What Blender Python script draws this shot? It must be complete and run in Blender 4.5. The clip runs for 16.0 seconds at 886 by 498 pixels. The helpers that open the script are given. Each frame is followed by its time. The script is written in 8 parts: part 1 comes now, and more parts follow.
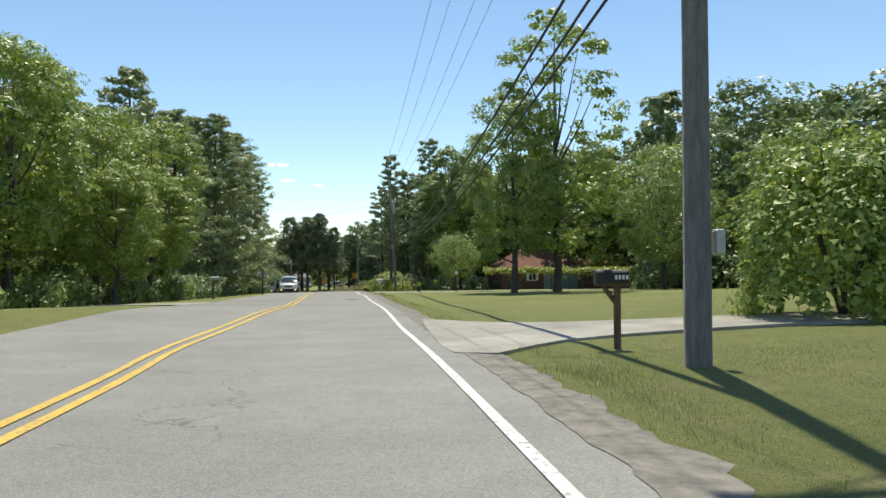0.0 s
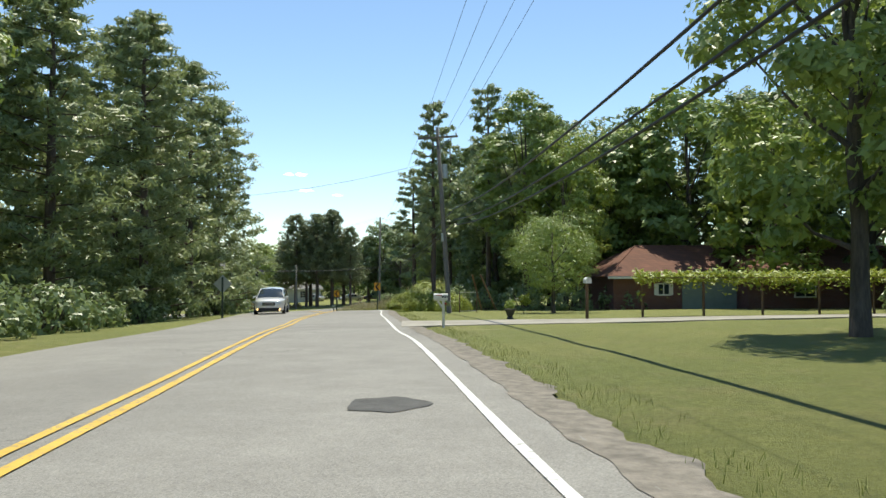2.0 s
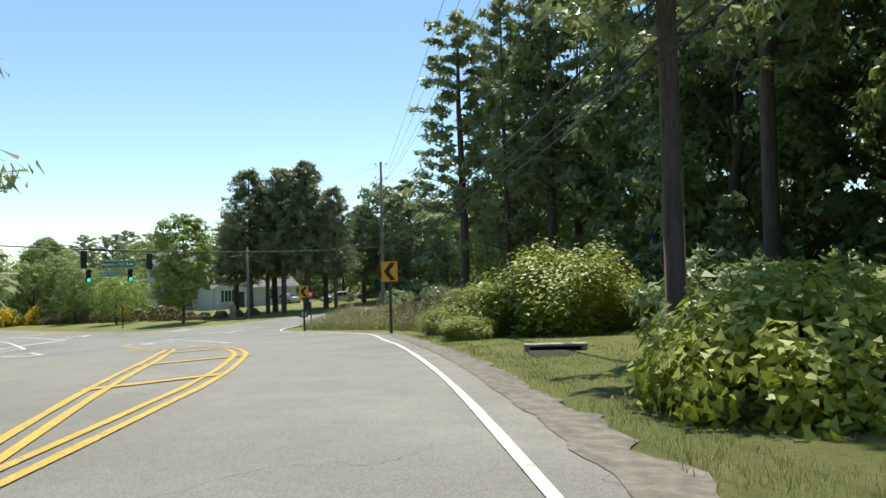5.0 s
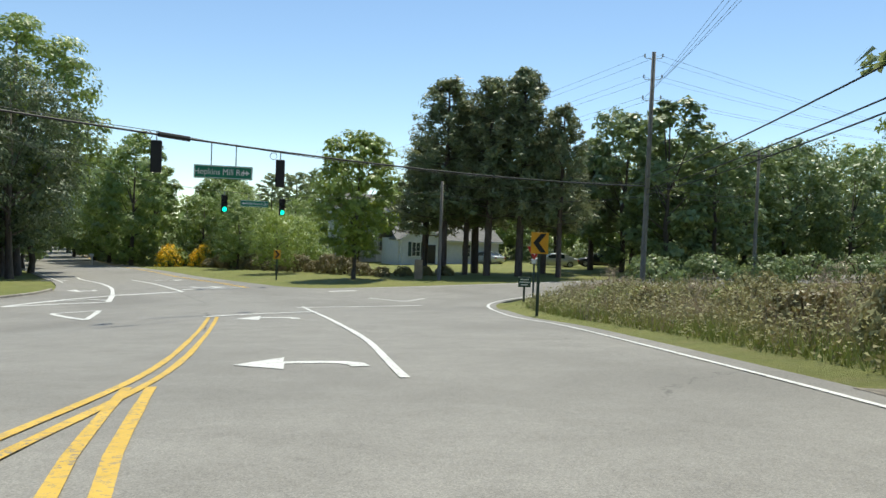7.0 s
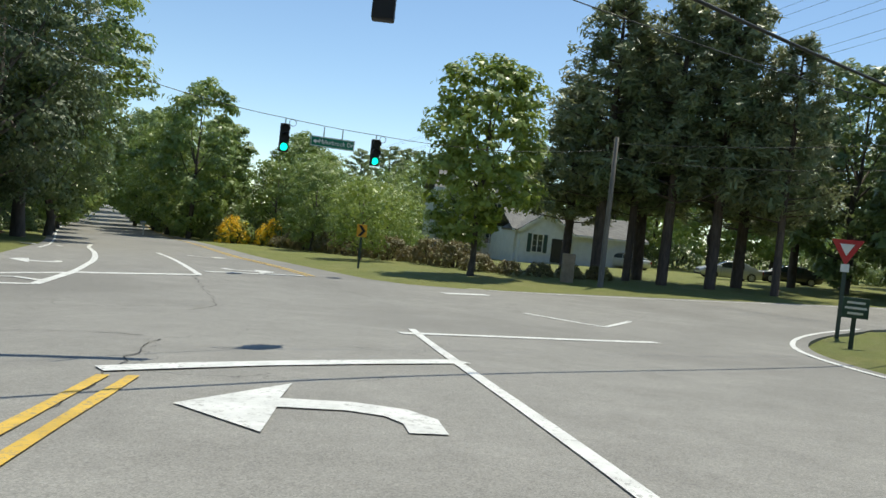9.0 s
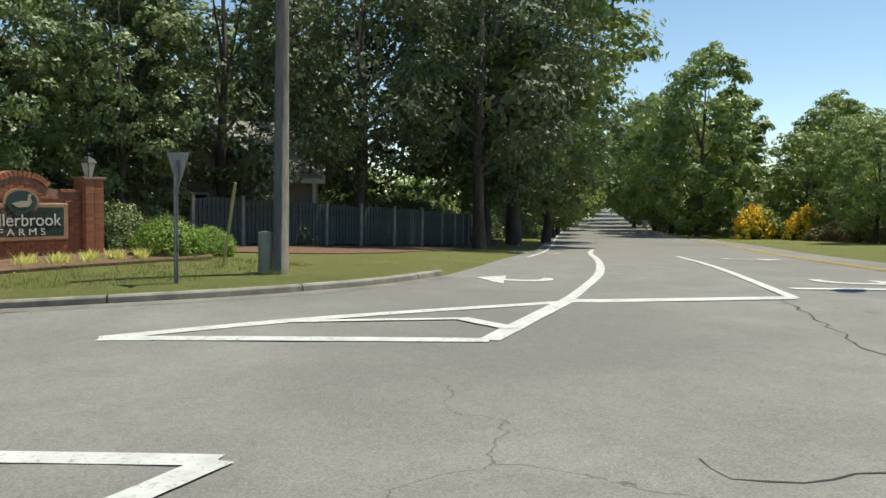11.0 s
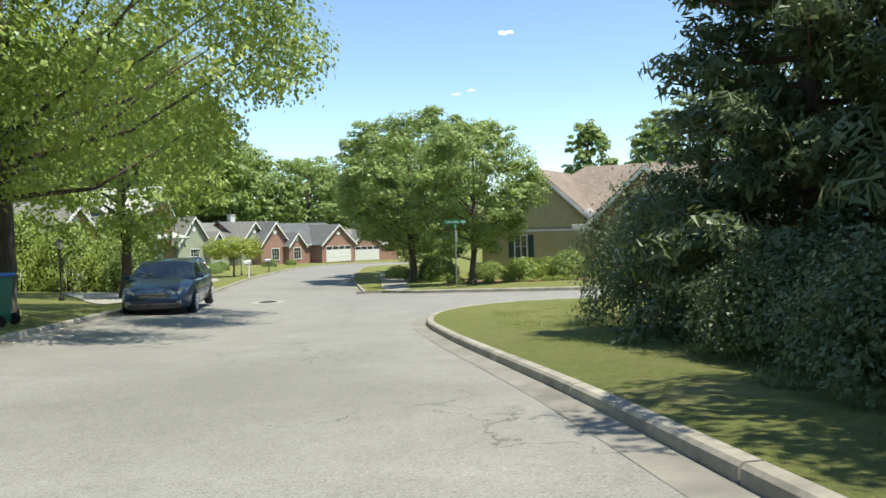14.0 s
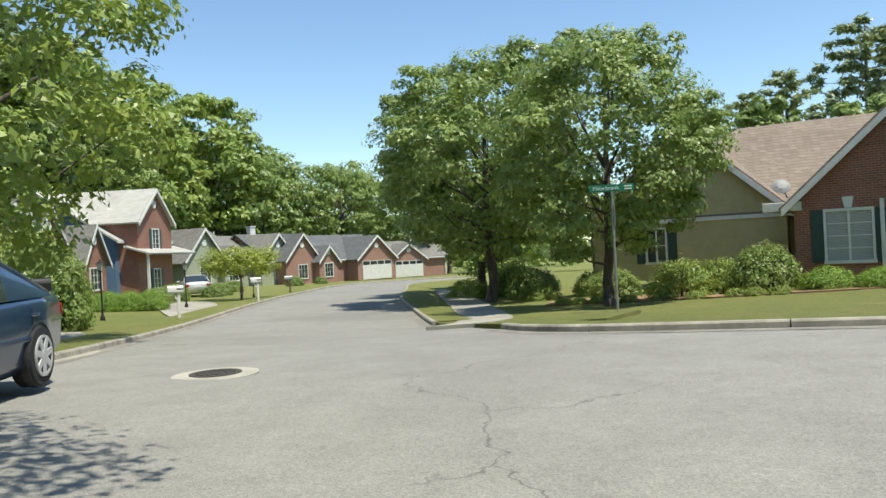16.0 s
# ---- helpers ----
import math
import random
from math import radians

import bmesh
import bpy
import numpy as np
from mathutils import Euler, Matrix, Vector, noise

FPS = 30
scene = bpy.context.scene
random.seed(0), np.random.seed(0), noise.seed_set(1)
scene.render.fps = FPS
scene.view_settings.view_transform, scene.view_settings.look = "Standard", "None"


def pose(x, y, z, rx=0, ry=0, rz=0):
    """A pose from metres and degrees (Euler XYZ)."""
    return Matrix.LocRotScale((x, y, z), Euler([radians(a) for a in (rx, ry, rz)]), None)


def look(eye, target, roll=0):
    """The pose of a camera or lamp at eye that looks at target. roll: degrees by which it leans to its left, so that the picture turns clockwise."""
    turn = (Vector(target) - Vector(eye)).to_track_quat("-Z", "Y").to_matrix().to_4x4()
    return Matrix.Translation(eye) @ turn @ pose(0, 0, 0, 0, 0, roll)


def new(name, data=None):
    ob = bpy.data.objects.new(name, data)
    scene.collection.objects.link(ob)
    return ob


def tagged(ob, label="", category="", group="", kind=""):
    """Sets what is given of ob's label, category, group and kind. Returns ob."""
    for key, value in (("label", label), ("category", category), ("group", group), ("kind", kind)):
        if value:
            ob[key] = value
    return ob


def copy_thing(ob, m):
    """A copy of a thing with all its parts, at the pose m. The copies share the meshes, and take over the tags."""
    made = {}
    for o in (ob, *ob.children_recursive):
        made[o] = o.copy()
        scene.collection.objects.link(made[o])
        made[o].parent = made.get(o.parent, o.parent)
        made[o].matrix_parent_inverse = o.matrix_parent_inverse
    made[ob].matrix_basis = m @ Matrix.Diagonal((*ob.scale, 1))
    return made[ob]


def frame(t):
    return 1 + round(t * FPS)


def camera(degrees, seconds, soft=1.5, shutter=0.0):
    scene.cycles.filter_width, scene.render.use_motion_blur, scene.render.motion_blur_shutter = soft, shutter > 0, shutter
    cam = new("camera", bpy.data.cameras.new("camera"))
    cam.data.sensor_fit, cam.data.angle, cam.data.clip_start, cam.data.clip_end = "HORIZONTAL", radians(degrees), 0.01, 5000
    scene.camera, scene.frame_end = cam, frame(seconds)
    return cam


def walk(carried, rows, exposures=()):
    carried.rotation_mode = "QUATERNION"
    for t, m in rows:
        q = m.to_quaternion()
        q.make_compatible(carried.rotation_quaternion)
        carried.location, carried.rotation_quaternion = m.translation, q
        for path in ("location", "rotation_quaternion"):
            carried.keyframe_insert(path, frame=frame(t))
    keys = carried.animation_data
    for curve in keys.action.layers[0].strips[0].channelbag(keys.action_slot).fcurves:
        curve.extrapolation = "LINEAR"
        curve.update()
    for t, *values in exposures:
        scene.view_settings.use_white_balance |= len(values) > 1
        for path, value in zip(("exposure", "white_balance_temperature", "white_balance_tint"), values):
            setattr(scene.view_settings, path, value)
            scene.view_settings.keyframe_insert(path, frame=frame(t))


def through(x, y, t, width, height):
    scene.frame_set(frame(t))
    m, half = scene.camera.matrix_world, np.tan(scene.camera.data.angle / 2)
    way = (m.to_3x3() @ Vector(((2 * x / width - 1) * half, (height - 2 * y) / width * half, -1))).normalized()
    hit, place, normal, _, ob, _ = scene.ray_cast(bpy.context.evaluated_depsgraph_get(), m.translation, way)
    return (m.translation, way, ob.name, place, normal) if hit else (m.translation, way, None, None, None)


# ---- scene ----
cam = camera(59.6, 16.0)
PATH = [
    (0, (4.591, -84.109, 1.944), (4.682, -82.112, 1.978), -0.28),
    (0.5, (3.983, -75.519, 1.802), (4.059, -73.521, 1.849), 0.03),
    (1, (3.371, -67.033, 1.641), (3.434, -65.035, 1.699), 0.07),
    (1.5, (2.764, -59.130, 1.470), (2.811, -57.131, 1.532), 0.09),
    (2, (2.061, -51.719, 1.342), (2.103, -49.720, 1.407), -0.12),
    (2.5, (1.391, -43.990, 1.239), (1.426, -41.992, 1.307), -0.40),
    (3, (0.582, -36.173, 1.082), (0.625, -34.175, 1.142), -0.54),
    (3.2, (0.138, -32.876, 0.952), (0.187, -30.878, 1.015), -0.91),
    (3.9, (-0.734, -21.560, 0.657), (-0.657, -19.562, 0.721), -1.49),
    (4.6, (-1.268, -10.414, 0.345), (-1.179, -8.417, 0.409), -1.84),
    (5.3, (-2.099, -0.300, 0.018), (-2.078, 1.700, 0.058), -1.35),
    (5.5, (-2.439, 2.360, -0.075), (-2.444, 4.360, -0.039), -1.14),
    (6, (-3.492, 8.453, -0.315), (-3.601, 10.450, -0.319), -0.25),
    (6.5, (-4.921, 13.885, -0.592), (-5.212, 15.863, -0.616), 0.41),
    (7, (-6.884, 19.264, -0.880), (-7.310, 21.217, -0.920), 2.16),
    (7.5, (-8.881, 24.144, -1.280), (-9.403, 26.074, -1.326), 4.23),
    (8, (-10.974, 28.679, -1.676), (-11.553, 30.594, -1.715), 4.92),
    (8.2, (-11.792, 30.341, -1.823), (-12.378, 32.252, -1.872), 5.19),
    (8.9, (-14.381, 35.939, -2.229), (-15.004, 37.839, -2.283), 6.08),
    (9.6, (-16.761, 40.356, -2.475), (-17.496, 42.214, -2.545), 6.05),
    (10.3, (-19.586, 43.612, -2.737), (-20.682, 45.282, -2.834), 3.97),
    (10.5, (-20.518, 44.379, -2.830), (-21.758, 45.945, -2.938), 2.98),
    (11, (-23.157, 45.686, -3.068), (-24.764, 46.869, -3.205), 1.15),
    (11.5, (-26.015, 46.076, -3.301), (-27.914, 46.685, -3.450), 0.27),
    (11.8, (-27.671, 45.894, -3.426), (-29.654, 46.120, -3.547), -0.52),
    (12, (-28.850, 45.600, -3.511), (-30.846, 45.577, -3.634), -0.53),
    (12.2, (-30.085, 45.120, -3.604), (-32.060, 44.822, -3.723), -0.64),
    (12.5, (-32.081, 44.215, -3.743), (-34.000, 43.663, -3.853), -1.03),
    (13, (-35.186, 42.332, -3.937), (-37.014, 41.525, -4.019), -1.05),
    (13.5, (-37.933, 40.472, -4.128), (-39.713, 39.563, -4.197), -1.28),
    (14, (-40.976, 38.311, -4.348), (-42.731, 37.355, -4.396), -1.52),
    (14.5, (-44.256, 35.913, -4.569), (-45.993, 34.921, -4.595), -1.70),
    (15, (-47.371, 33.477, -4.792), (-49.094, 32.460, -4.799), -2.05),
    (15.5, (-50.231, 31.260, -4.994), (-51.947, 30.232, -4.996), -2.42),
    (16, (-53.675, 28.495, -5.185), (-55.388, 27.462, -5.184), -2.89),
]
EXPOSURE = [(0, 0.15), (1.5, 0.22), (3.2, 0.4), (5.3, 0.28), (6.5, 0.15), (8.2, 0.05), (10.3, -0.1), (11, 0.02), (11.5, 0.2), (12, 0.5), (12.5, 0.62), (13, 0.65), (14, 0.6), (15, 0.48), (16, 0.42)]
walk(cam, [(t, look(eye, target, roll)) for t, eye, target, roll in PATH], [(t, stops, 6700 if t < 4 else 6550 if t < 11 or t > 12.5 else 6800, 3) for t, stops in EXPOSURE])

# ---- light ----
SUN_EL, SUN_AZ = radians(68), radians(7)      # azimuth clockwise from +y
world = bpy.data.worlds.new("sky")
scene.world = world
world.use_nodes = True
wn, wl = world.node_tree.nodes, world.node_tree.links
sky = wn.new("ShaderNodeTexSky")
sky.sky_type, sky.sun_disc = "NISHITA", False
sky.sun_elevation, sky.sun_rotation = SUN_EL, SUN_AZ
sky.air_density, sky.dust_density, sky.ozone_density = 0.9, 0.0, 2.0
wn["Background"].inputs["Strength"].default_value = 0.15
wl.new(sky.outputs[0], wn["Background"].inputs["Color"])
sun = new("sun", bpy.data.lights.new("sun", "SUN"))
sun.data.energy, sun.data.angle, sun.data.color = 4.6, radians(0.5), (1.0, 0.93, 0.81)
SUN_DIR = Vector((math.sin(SUN_AZ) * math.cos(SUN_EL), math.cos(SUN_AZ) * math.cos(SUN_EL), math.sin(SUN_EL)))
sun.matrix_world = look(SUN_DIR * 80, (0, 0, 0))
scene.view_settings.exposure = 0.0

# ---- materials ----
def material(name, rough=0.6, metal=0.0):
    m = bpy.data.materials.new(name)
    m.use_nodes = True
    b = m.node_tree.nodes["Principled BSDF"]
    b.inputs["Roughness"].default_value, b.inputs["Metallic"].default_value = rough, metal
    return m, m.node_tree.nodes, m.node_tree.links, b


def noise_tex(n, l, scale, detail=4.0, rough=0.6, coords=None):
    t = n.new("ShaderNodeTexNoise")
    t.inputs["Scale"].default_value, t.inputs["Detail"].default_value, t.inputs["Roughness"].default_value = scale, detail, rough
    if coords is not None:
        l.new(coords, t.inputs["Vector"])
    return t.outputs["Fac"]


def ramp(n, l, fac, stops):
    r = n.new("ShaderNodeValToRGB")
    while len(r.color_ramp.elements) < len(stops):
        r.color_ramp.elements.new(0.5)
    for e, (p, c) in zip(r.color_ramp.elements, stops):
        e.position, e.color = p, (*c, 1) if len(c) == 3 else c
    l.new(fac, r.inputs[0])
    return r.outputs["Color"]


def mix(n, l, fac, a, b, how="MIX"):
    x = n.new("ShaderNodeMix")
    x.data_type, x.blend_type = "RGBA", how
    for sock, v in ((x.inputs[0], fac), (x.inputs[6], a), (x.inputs[7], b)):
        if isinstance(v, bpy.types.NodeSocket):
            l.new(v, sock)
        else:
            sock.default_value = v if isinstance(v, (int, float)) else (*v, 1)
    return x.outputs[2]


def bump(n, l, b, height, strength=0.3, dist=0.02):
    k = n.new("ShaderNodeBump")
    k.inputs["Strength"].default_value, k.inputs["Distance"].default_value = strength, dist
    l.new(height, k.inputs["Height"])
    l.new(k.outputs[0], b.inputs["Normal"])


def place(n, kind="Object"):
    return n.new("ShaderNodeTexCoord").outputs[kind]


def plain(name, colour, rough=0.6, metal=0.0, scale=6.0, vary=0.18, relief=0.1):
    """A painted, metal or plastic surface with slight grime and relief."""
    m, n, l, b = material(name, rough, metal)
    co = place(n)
    f = noise_tex(n, l, scale, 5, 0.65, co)
    d = tuple(c * (1 - vary) for c in colour)
    e = tuple(min(1, c * (1 + vary * 0.5)) for c in colour)
    l.new(ramp(n, l, f, [(0.3, d), (0.7, e)]), b.inputs["Base Color"])
    if relief:
        bump(n, l, b, noise_tex(n, l, scale * 9, 3, 0.6, co), relief, 0.01)
    return m


def asphalt_material(name, dark, light, stain):
    m, n, l, b = material(name, 0.9)
    co = place(n)
    big = noise_tex(n, l, 0.13, 4, 0.6, co)
    mid = noise_tex(n, l, 1.1, 5, 0.7, co)
    grit = noise_tex(n, l, 55, 2, 0.6, co)
    base = ramp(n, l, mid, [(0.32, dark), (0.68, light)])
    base = mix(n, l, ramp(n, l, big, [(0.48, (0, 0, 0)), (0.66, (1, 1, 1))]), base, stain)
    v = n.new("ShaderNodeTexVoronoi")
    v.inputs["Scale"].default_value = 95
    l.new(co, v.inputs["Vector"])
    speck = ramp(n, l, v.outputs["Color"], [(0.0, (0.6, 0.6, 0.6)), (1.0, (1.35, 1.35, 1.33))])
    base = mix(n, l, 0.8, base, speck, "MULTIPLY")
    blot = ramp(n, l, noise_tex(n, l, 7, 6, 0.75, co), [(0.35, (0.9, 0.9, 0.9)), (0.65, (1.06, 1.06, 1.05))])
    base = mix(n, l, 0.7, base, blot, "MULTIPLY")
    # fine wandering cracks
    w = n.new("ShaderNodeTexVoronoi")
    w.feature = "DISTANCE_TO_EDGE"
    w.inputs["Scale"].default_value = 0.22
    warp = n.new("ShaderNodeVectorMath")
    warp.operation = "ADD"
    nz = n.new("ShaderNodeTexNoise")
    nz.inputs["Scale"].default_value, nz.inputs["Detail"].default_value = 0.9, 6
    l.new(co, nz.inputs["Vector"])
    sc = n.new("ShaderNodeVectorMath")
    sc.operation = "SCALE"
    sc.inputs["Scale"].default_value = 2.2
    l.new(nz.outputs["Color"], sc.inputs[0])
    l.new(co, warp.inputs[0]), l.new(sc.outputs[0], warp.inputs[1])
    l.new(warp.outputs[0], w.inputs["Vector"])
    crack = ramp(n, l, w.outputs["Distance"], [(0.0, (1, 1, 1)), (0.0035, (0, 0, 0))])
    gate = ramp(n, l, noise_tex(n, l, 0.18, 2, 0.5, co), [(0.52, (0, 0, 0)), (0.6, (0.8, 0.8, 0.8))])
    crack = mix(n, l, 1.0, crack, gate, "MULTIPLY")
    base = mix(n, l, crack, base, tuple(c * 0.35 for c in dark))
    l.new(base, b.inputs["Base Color"])
    bump(n, l, b, grit, 0.35, 0.008)
    return m


def grass_material(name):
    m, n, l, b = material(name, 0.9)
    co = place(n)
    big = noise_tex(n, l, 0.16, 5, 0.6, co)
    fine = noise_tex(n, l, 14, 6, 0.75, co)
    base = ramp(n, l, fine, [(0.3, (0.095, 0.12, 0.022)), (0.52, (0.185, 0.21, 0.045)), (0.75, (0.29, 0.295, 0.09))])
    dry = ramp(n, l, fine, [(0.3, (0.15, 0.125, 0.05)), (0.7, (0.34, 0.285, 0.13))])
    patch = ramp(n, l, noise_tex(n, l, 0.75, 6, 0.7, co), [(0.5, (0, 0, 0)), (0.72, (0.75, 0.75, 0.75))])
    base = mix(n, l, patch, base, dry)
    base = mix(n, l, ramp(n, l, big, [(0.35, (0, 0, 0)), (0.65, (0.55, 0.55, 0.55))]), base, (0.27, 0.26, 0.075))
    mid = ramp(n, l, noise_tex(n, l, 2.6, 6, 0.75, co), [(0.36, (0, 0, 0)), (0.62, (0.5, 0.5, 0.5))])
    base = mix(n, l, mid, base, (0.13, 0.15, 0.035))
    bare = ramp(n, l, noise_tex(n, l, 0.42, 7, 0.72, co), [(0.58, (0, 0, 0)), (0.7, (0.55, 0.55, 0.55))])
    base = mix(n, l, bare, base, (0.38, 0.32, 0.17))
    blade_ = ramp(n, l, noise_tex(n, l, 70, 3, 0.7, co), [(0.3, (0.62, 0.62, 0.6)), (0.7, (1.3, 1.3, 1.25))])
    base = mix(n, l, 0.8, base, blade_, "MULTIPLY")
    l.new(base, b.inputs["Base Color"])
    bump(n, l, b, noise_tex(n, l, 30, 5, 0.8, co), 0.9, 0.06)
    return m


def leaf_material(name, low, high, tip, through=0.35, rough=0.5):
    m, n, l, b = material(name, rough)
    g = n.new("ShaderNodeNewGeometry")
    c = ramp(n, l, g.outputs["Random Per Island"], [(0.0, low), (0.55, high), (0.9, high), (1.0, tip)])
    big = noise_tex(n, l, 0.55, 3, 0.6, place(n))
    c = mix(n, l, ramp(n, l, big, [(0.35, (0, 0, 0)), (0.7, (0.6, 0.6, 0.6))]), c, tip)
    l.new(c, b.inputs["Base Color"])
    b.inputs["Specular IOR Level"].default_value = 0.4
    tr = n.new("ShaderNodeBsdfTranslucent")
    glow = mix(n, l, 1.0, mix(n, l, 0.5, c, tip), (through, through, through), "MULTIPLY")
    l.new(glow, tr.inputs["Color"])
    both = n.new("ShaderNodeAddShader")
    l.new(b.outputs[0], both.inputs[0]), l.new(tr.outputs[0], both.inputs[1])
    l.new(both.outputs[0], n["Material Output"].inputs["Surface"])
    return m


def bark_material(name, a, bcol, scale=9):
    m, n, l, b = material(name, 0.9)
    co = place(n)
    mp = n.new("ShaderNodeMapping")
    mp.inputs["Scale"].default_value = (1, 1, 0.18)
    l.new(co, mp.inputs["Vector"])
    f = noise_tex(n, l, scale, 6, 0.7, mp.outputs[0])
    l.new(ramp(n, l, f, [(0.3, a), (0.7, bcol)]), b.inputs["Base Color"])
    bump(n, l, b, f, 0.7, 0.04)
    return m


def grain_material(name, a, bcol, rough=0.85, scale=14):
    """Weathered wood, the grain along z."""
    return bark_material(name, a, bcol, scale)


ASPHALT = asphalt_material("old_asphalt", (0.232, 0.222, 0.204), (0.288, 0.277, 0.255), (0.208, 0.199, 0.183))
ASPHALT_PALE = asphalt_material("pale_asphalt", (0.25, 0.245, 0.235), (0.34, 0.335, 0.32), (0.23, 0.225, 0.215))
CRACK = plain("crack_shadow", (0.07, 0.067, 0.062), 0.95, 0, 6, 0.3, 0)
DRIVE = plain("driveway_concrete", (0.355, 0.33, 0.28), 0.9, 0, 0.9, 0.35, 0.3)
GUTTER = plain("stained_gutter_concrete", (0.25, 0.232, 0.198), 0.9, 0, 1.6, 0.35, 0.3)
CONCRETE = plain("concrete", (0.42, 0.39, 0.33), 0.9, 0, 1.3, 0.3, 0.25)
KERB = plain("kerb_concrete", (0.36, 0.33, 0.27), 0.9, 0, 2.0, 0.45, 0.4)
GRAVEL = plain("gravel_shoulder", (0.235, 0.21, 0.175), 0.95, 0, 5.0, 0.5, 1.0)
GRASS = grass_material("grass")


def worn_paint(name, colour, worn):
    """Road paint rubbed through to the asphalt in small flakes and cracks."""
    m, n, l, b = material(name, 0.75)
    co = place(n)
    base = ramp(n, l, noise_tex(n, l, 3.0, 5, 0.65, co), [(0.3, tuple(c * 0.78 for c in colour)), (0.7, tuple(min(1, c * 1.1) for c in colour))])
    flake = ramp(n, l, noise_tex(n, l, 16, 7, 0.75, co), [(worn, (1, 1, 1)), (worn + 0.05, (0, 0, 0))])
    patch = ramp(n, l, noise_tex(n, l, 0.8, 3, 0.6, co), [(0.35, (1, 1, 1)), (0.62, (0.25, 0.25, 0.25))])
    l.new(mix(n, l, mix(n, l, 1.0, flake, patch, "MULTIPLY"), base, (0.2, 0.19, 0.175)), b.inputs["Base Color"])
    bump(n, l, b, noise_tex(n, l, 60, 3, 0.6, co), 0.25, 0.008)
    return m


YELLOW = worn_paint("yellow_paint", (0.66, 0.43, 0.07), 0.42)
WHITE = worn_paint("white_road_paint", (0.7, 0.7, 0.67), 0.4)
# tar of the road patch, and the painted shade in the drain opening
TAR_AND_SHADE = plain("tar_patch", (0.09, 0.088, 0.084), 0.9, 0, 5, 0.3, 0.5)
LEAF_OAK = leaf_material("broad_leaves", (0.09, 0.138, 0.036), (0.138, 0.195, 0.05), (0.225, 0.268, 0.072), 0.6, 0.47)
LEAF_LIGHT = leaf_material("light_leaves", (0.1, 0.155, 0.032), (0.16, 0.222, 0.042), (0.26, 0.3, 0.062), 0.5, 0.47)
LEAF_DARK = leaf_material("dark_leaves", (0.08, 0.12, 0.05), (0.122, 0.168, 0.064), (0.188, 0.228, 0.082), 0.5, 0.45)
NEEDLES = leaf_material("pine_needles", (0.1, 0.14, 0.065), (0.15, 0.19, 0.08), (0.225, 0.25, 0.105), 0.6, 0.45)
CEDAR = leaf_material("cedar_sprays", (0.088, 0.125, 0.06), (0.13, 0.168, 0.07), (0.205, 0.195, 0.1), 0.55, 0.5)
# dark green of the evergreens; the shade_near wood wears it as shade
EVERGREEN_AND_SHADE = leaf_material("evergreen_and_shaded_wood", (0.05, 0.078, 0.036), (0.08, 0.112, 0.046), (0.125, 0.15, 0.062), 0.35, 0.5)
BARK = bark_material("bark", (0.045, 0.035, 0.027), (0.14, 0.115, 0.09))
BARK_PINE = bark_material("pine_bark", (0.055, 0.04, 0.03), (0.17, 0.125, 0.095))
POLE_WOOD = grain_material("weathered_pole", (0.12, 0.105, 0.085), (0.26, 0.235, 0.20))
STEEL = plain("galvanised_steel", (0.35, 0.36, 0.36), 0.5, 0.6, 8, 0.2, 0.05)
BLACK = plain("black_rubber", (0.012, 0.012, 0.013), 0.5, 0, 8, 0.2, 0.0)


# ---- mesh helpers ----
def part(name, bm, mat, parent=None, label="", smooth=False):
    """Links a bmesh as one mesh object, under a thing or a part."""
    me = bpy.data.meshes.new(name)
    bm.normal_update()
    bm.to_mesh(me)
    bm.free()
    for m in mat if isinstance(mat, (list, tuple)) else [mat]:
        me.materials.append(m)
    if smooth:
        me.polygons.foreach_set("use_smooth", [True] * len(me.polygons))
    ob = new(name, me)
    if parent is not None:
        ob.parent = parent
    if label:
        ob["label"] = label
    return ob


def mesh_object(name, verts, faces, mat, parent=None, smooth=False):
    me = bpy.data.meshes.new(name)
    verts, faces = np.asarray(verts, np.float32), np.asarray(faces, np.int32)
    k = faces.shape[1]
    me.vertices.add(len(verts))
    me.vertices.foreach_set("co", verts.ravel())
    me.loops.add(faces.size)
    me.loops.foreach_set("vertex_index", faces.ravel())
    me.polygons.add(len(faces))
    me.polygons.foreach_set("loop_start", np.arange(0, faces.size, k, dtype=np.int32))
    me.polygons.foreach_set("loop_total", np.full(len(faces), k, np.int32))
    me.update(calc_edges=True)
    me.materials.append(mat)
    if smooth:
        me.polygons.foreach_set("use_smooth", [True] * len(me.polygons))
    ob = new(name, me)
    if parent is not None:
        ob.parent = parent
    return ob


def thing(name, at, turn=0.0, label="", category="", group="", kind="", lean=(0, 0)):
    e = new(name)
    e.empty_display_size = 0.2
    e.matrix_basis = pose(*at, lean[0], lean[1], turn)
    return tagged(e, label, category, group, kind)


def box(bm, x, y, z, sx, sy, sz, m=None, bevel=0.0):
    """A box whose base centre is at x, y, z."""
    r = bmesh.ops.create_cube(bm, size=1)
    bmesh.ops.scale(bm, vec=(sx, sy, sz), verts=r["verts"])
    bmesh.ops.translate(bm, vec=(x, y, z + sz / 2), verts=r["verts"])
    if bevel:
        es = list({e for v in r["verts"] for e in v.link_edges})
        out = bmesh.ops.bevel(bm, geom=es, offset=bevel, segments=2, affect="EDGES", profile=0.5)
        vs = list({v for f in out["faces"] for v in f.verts} | {v for v in r["verts"] if v.is_valid})
    else:
        vs = r["verts"]
    if m is not None:
        bmesh.ops.transform(bm, matrix=m, verts=vs)
    return vs


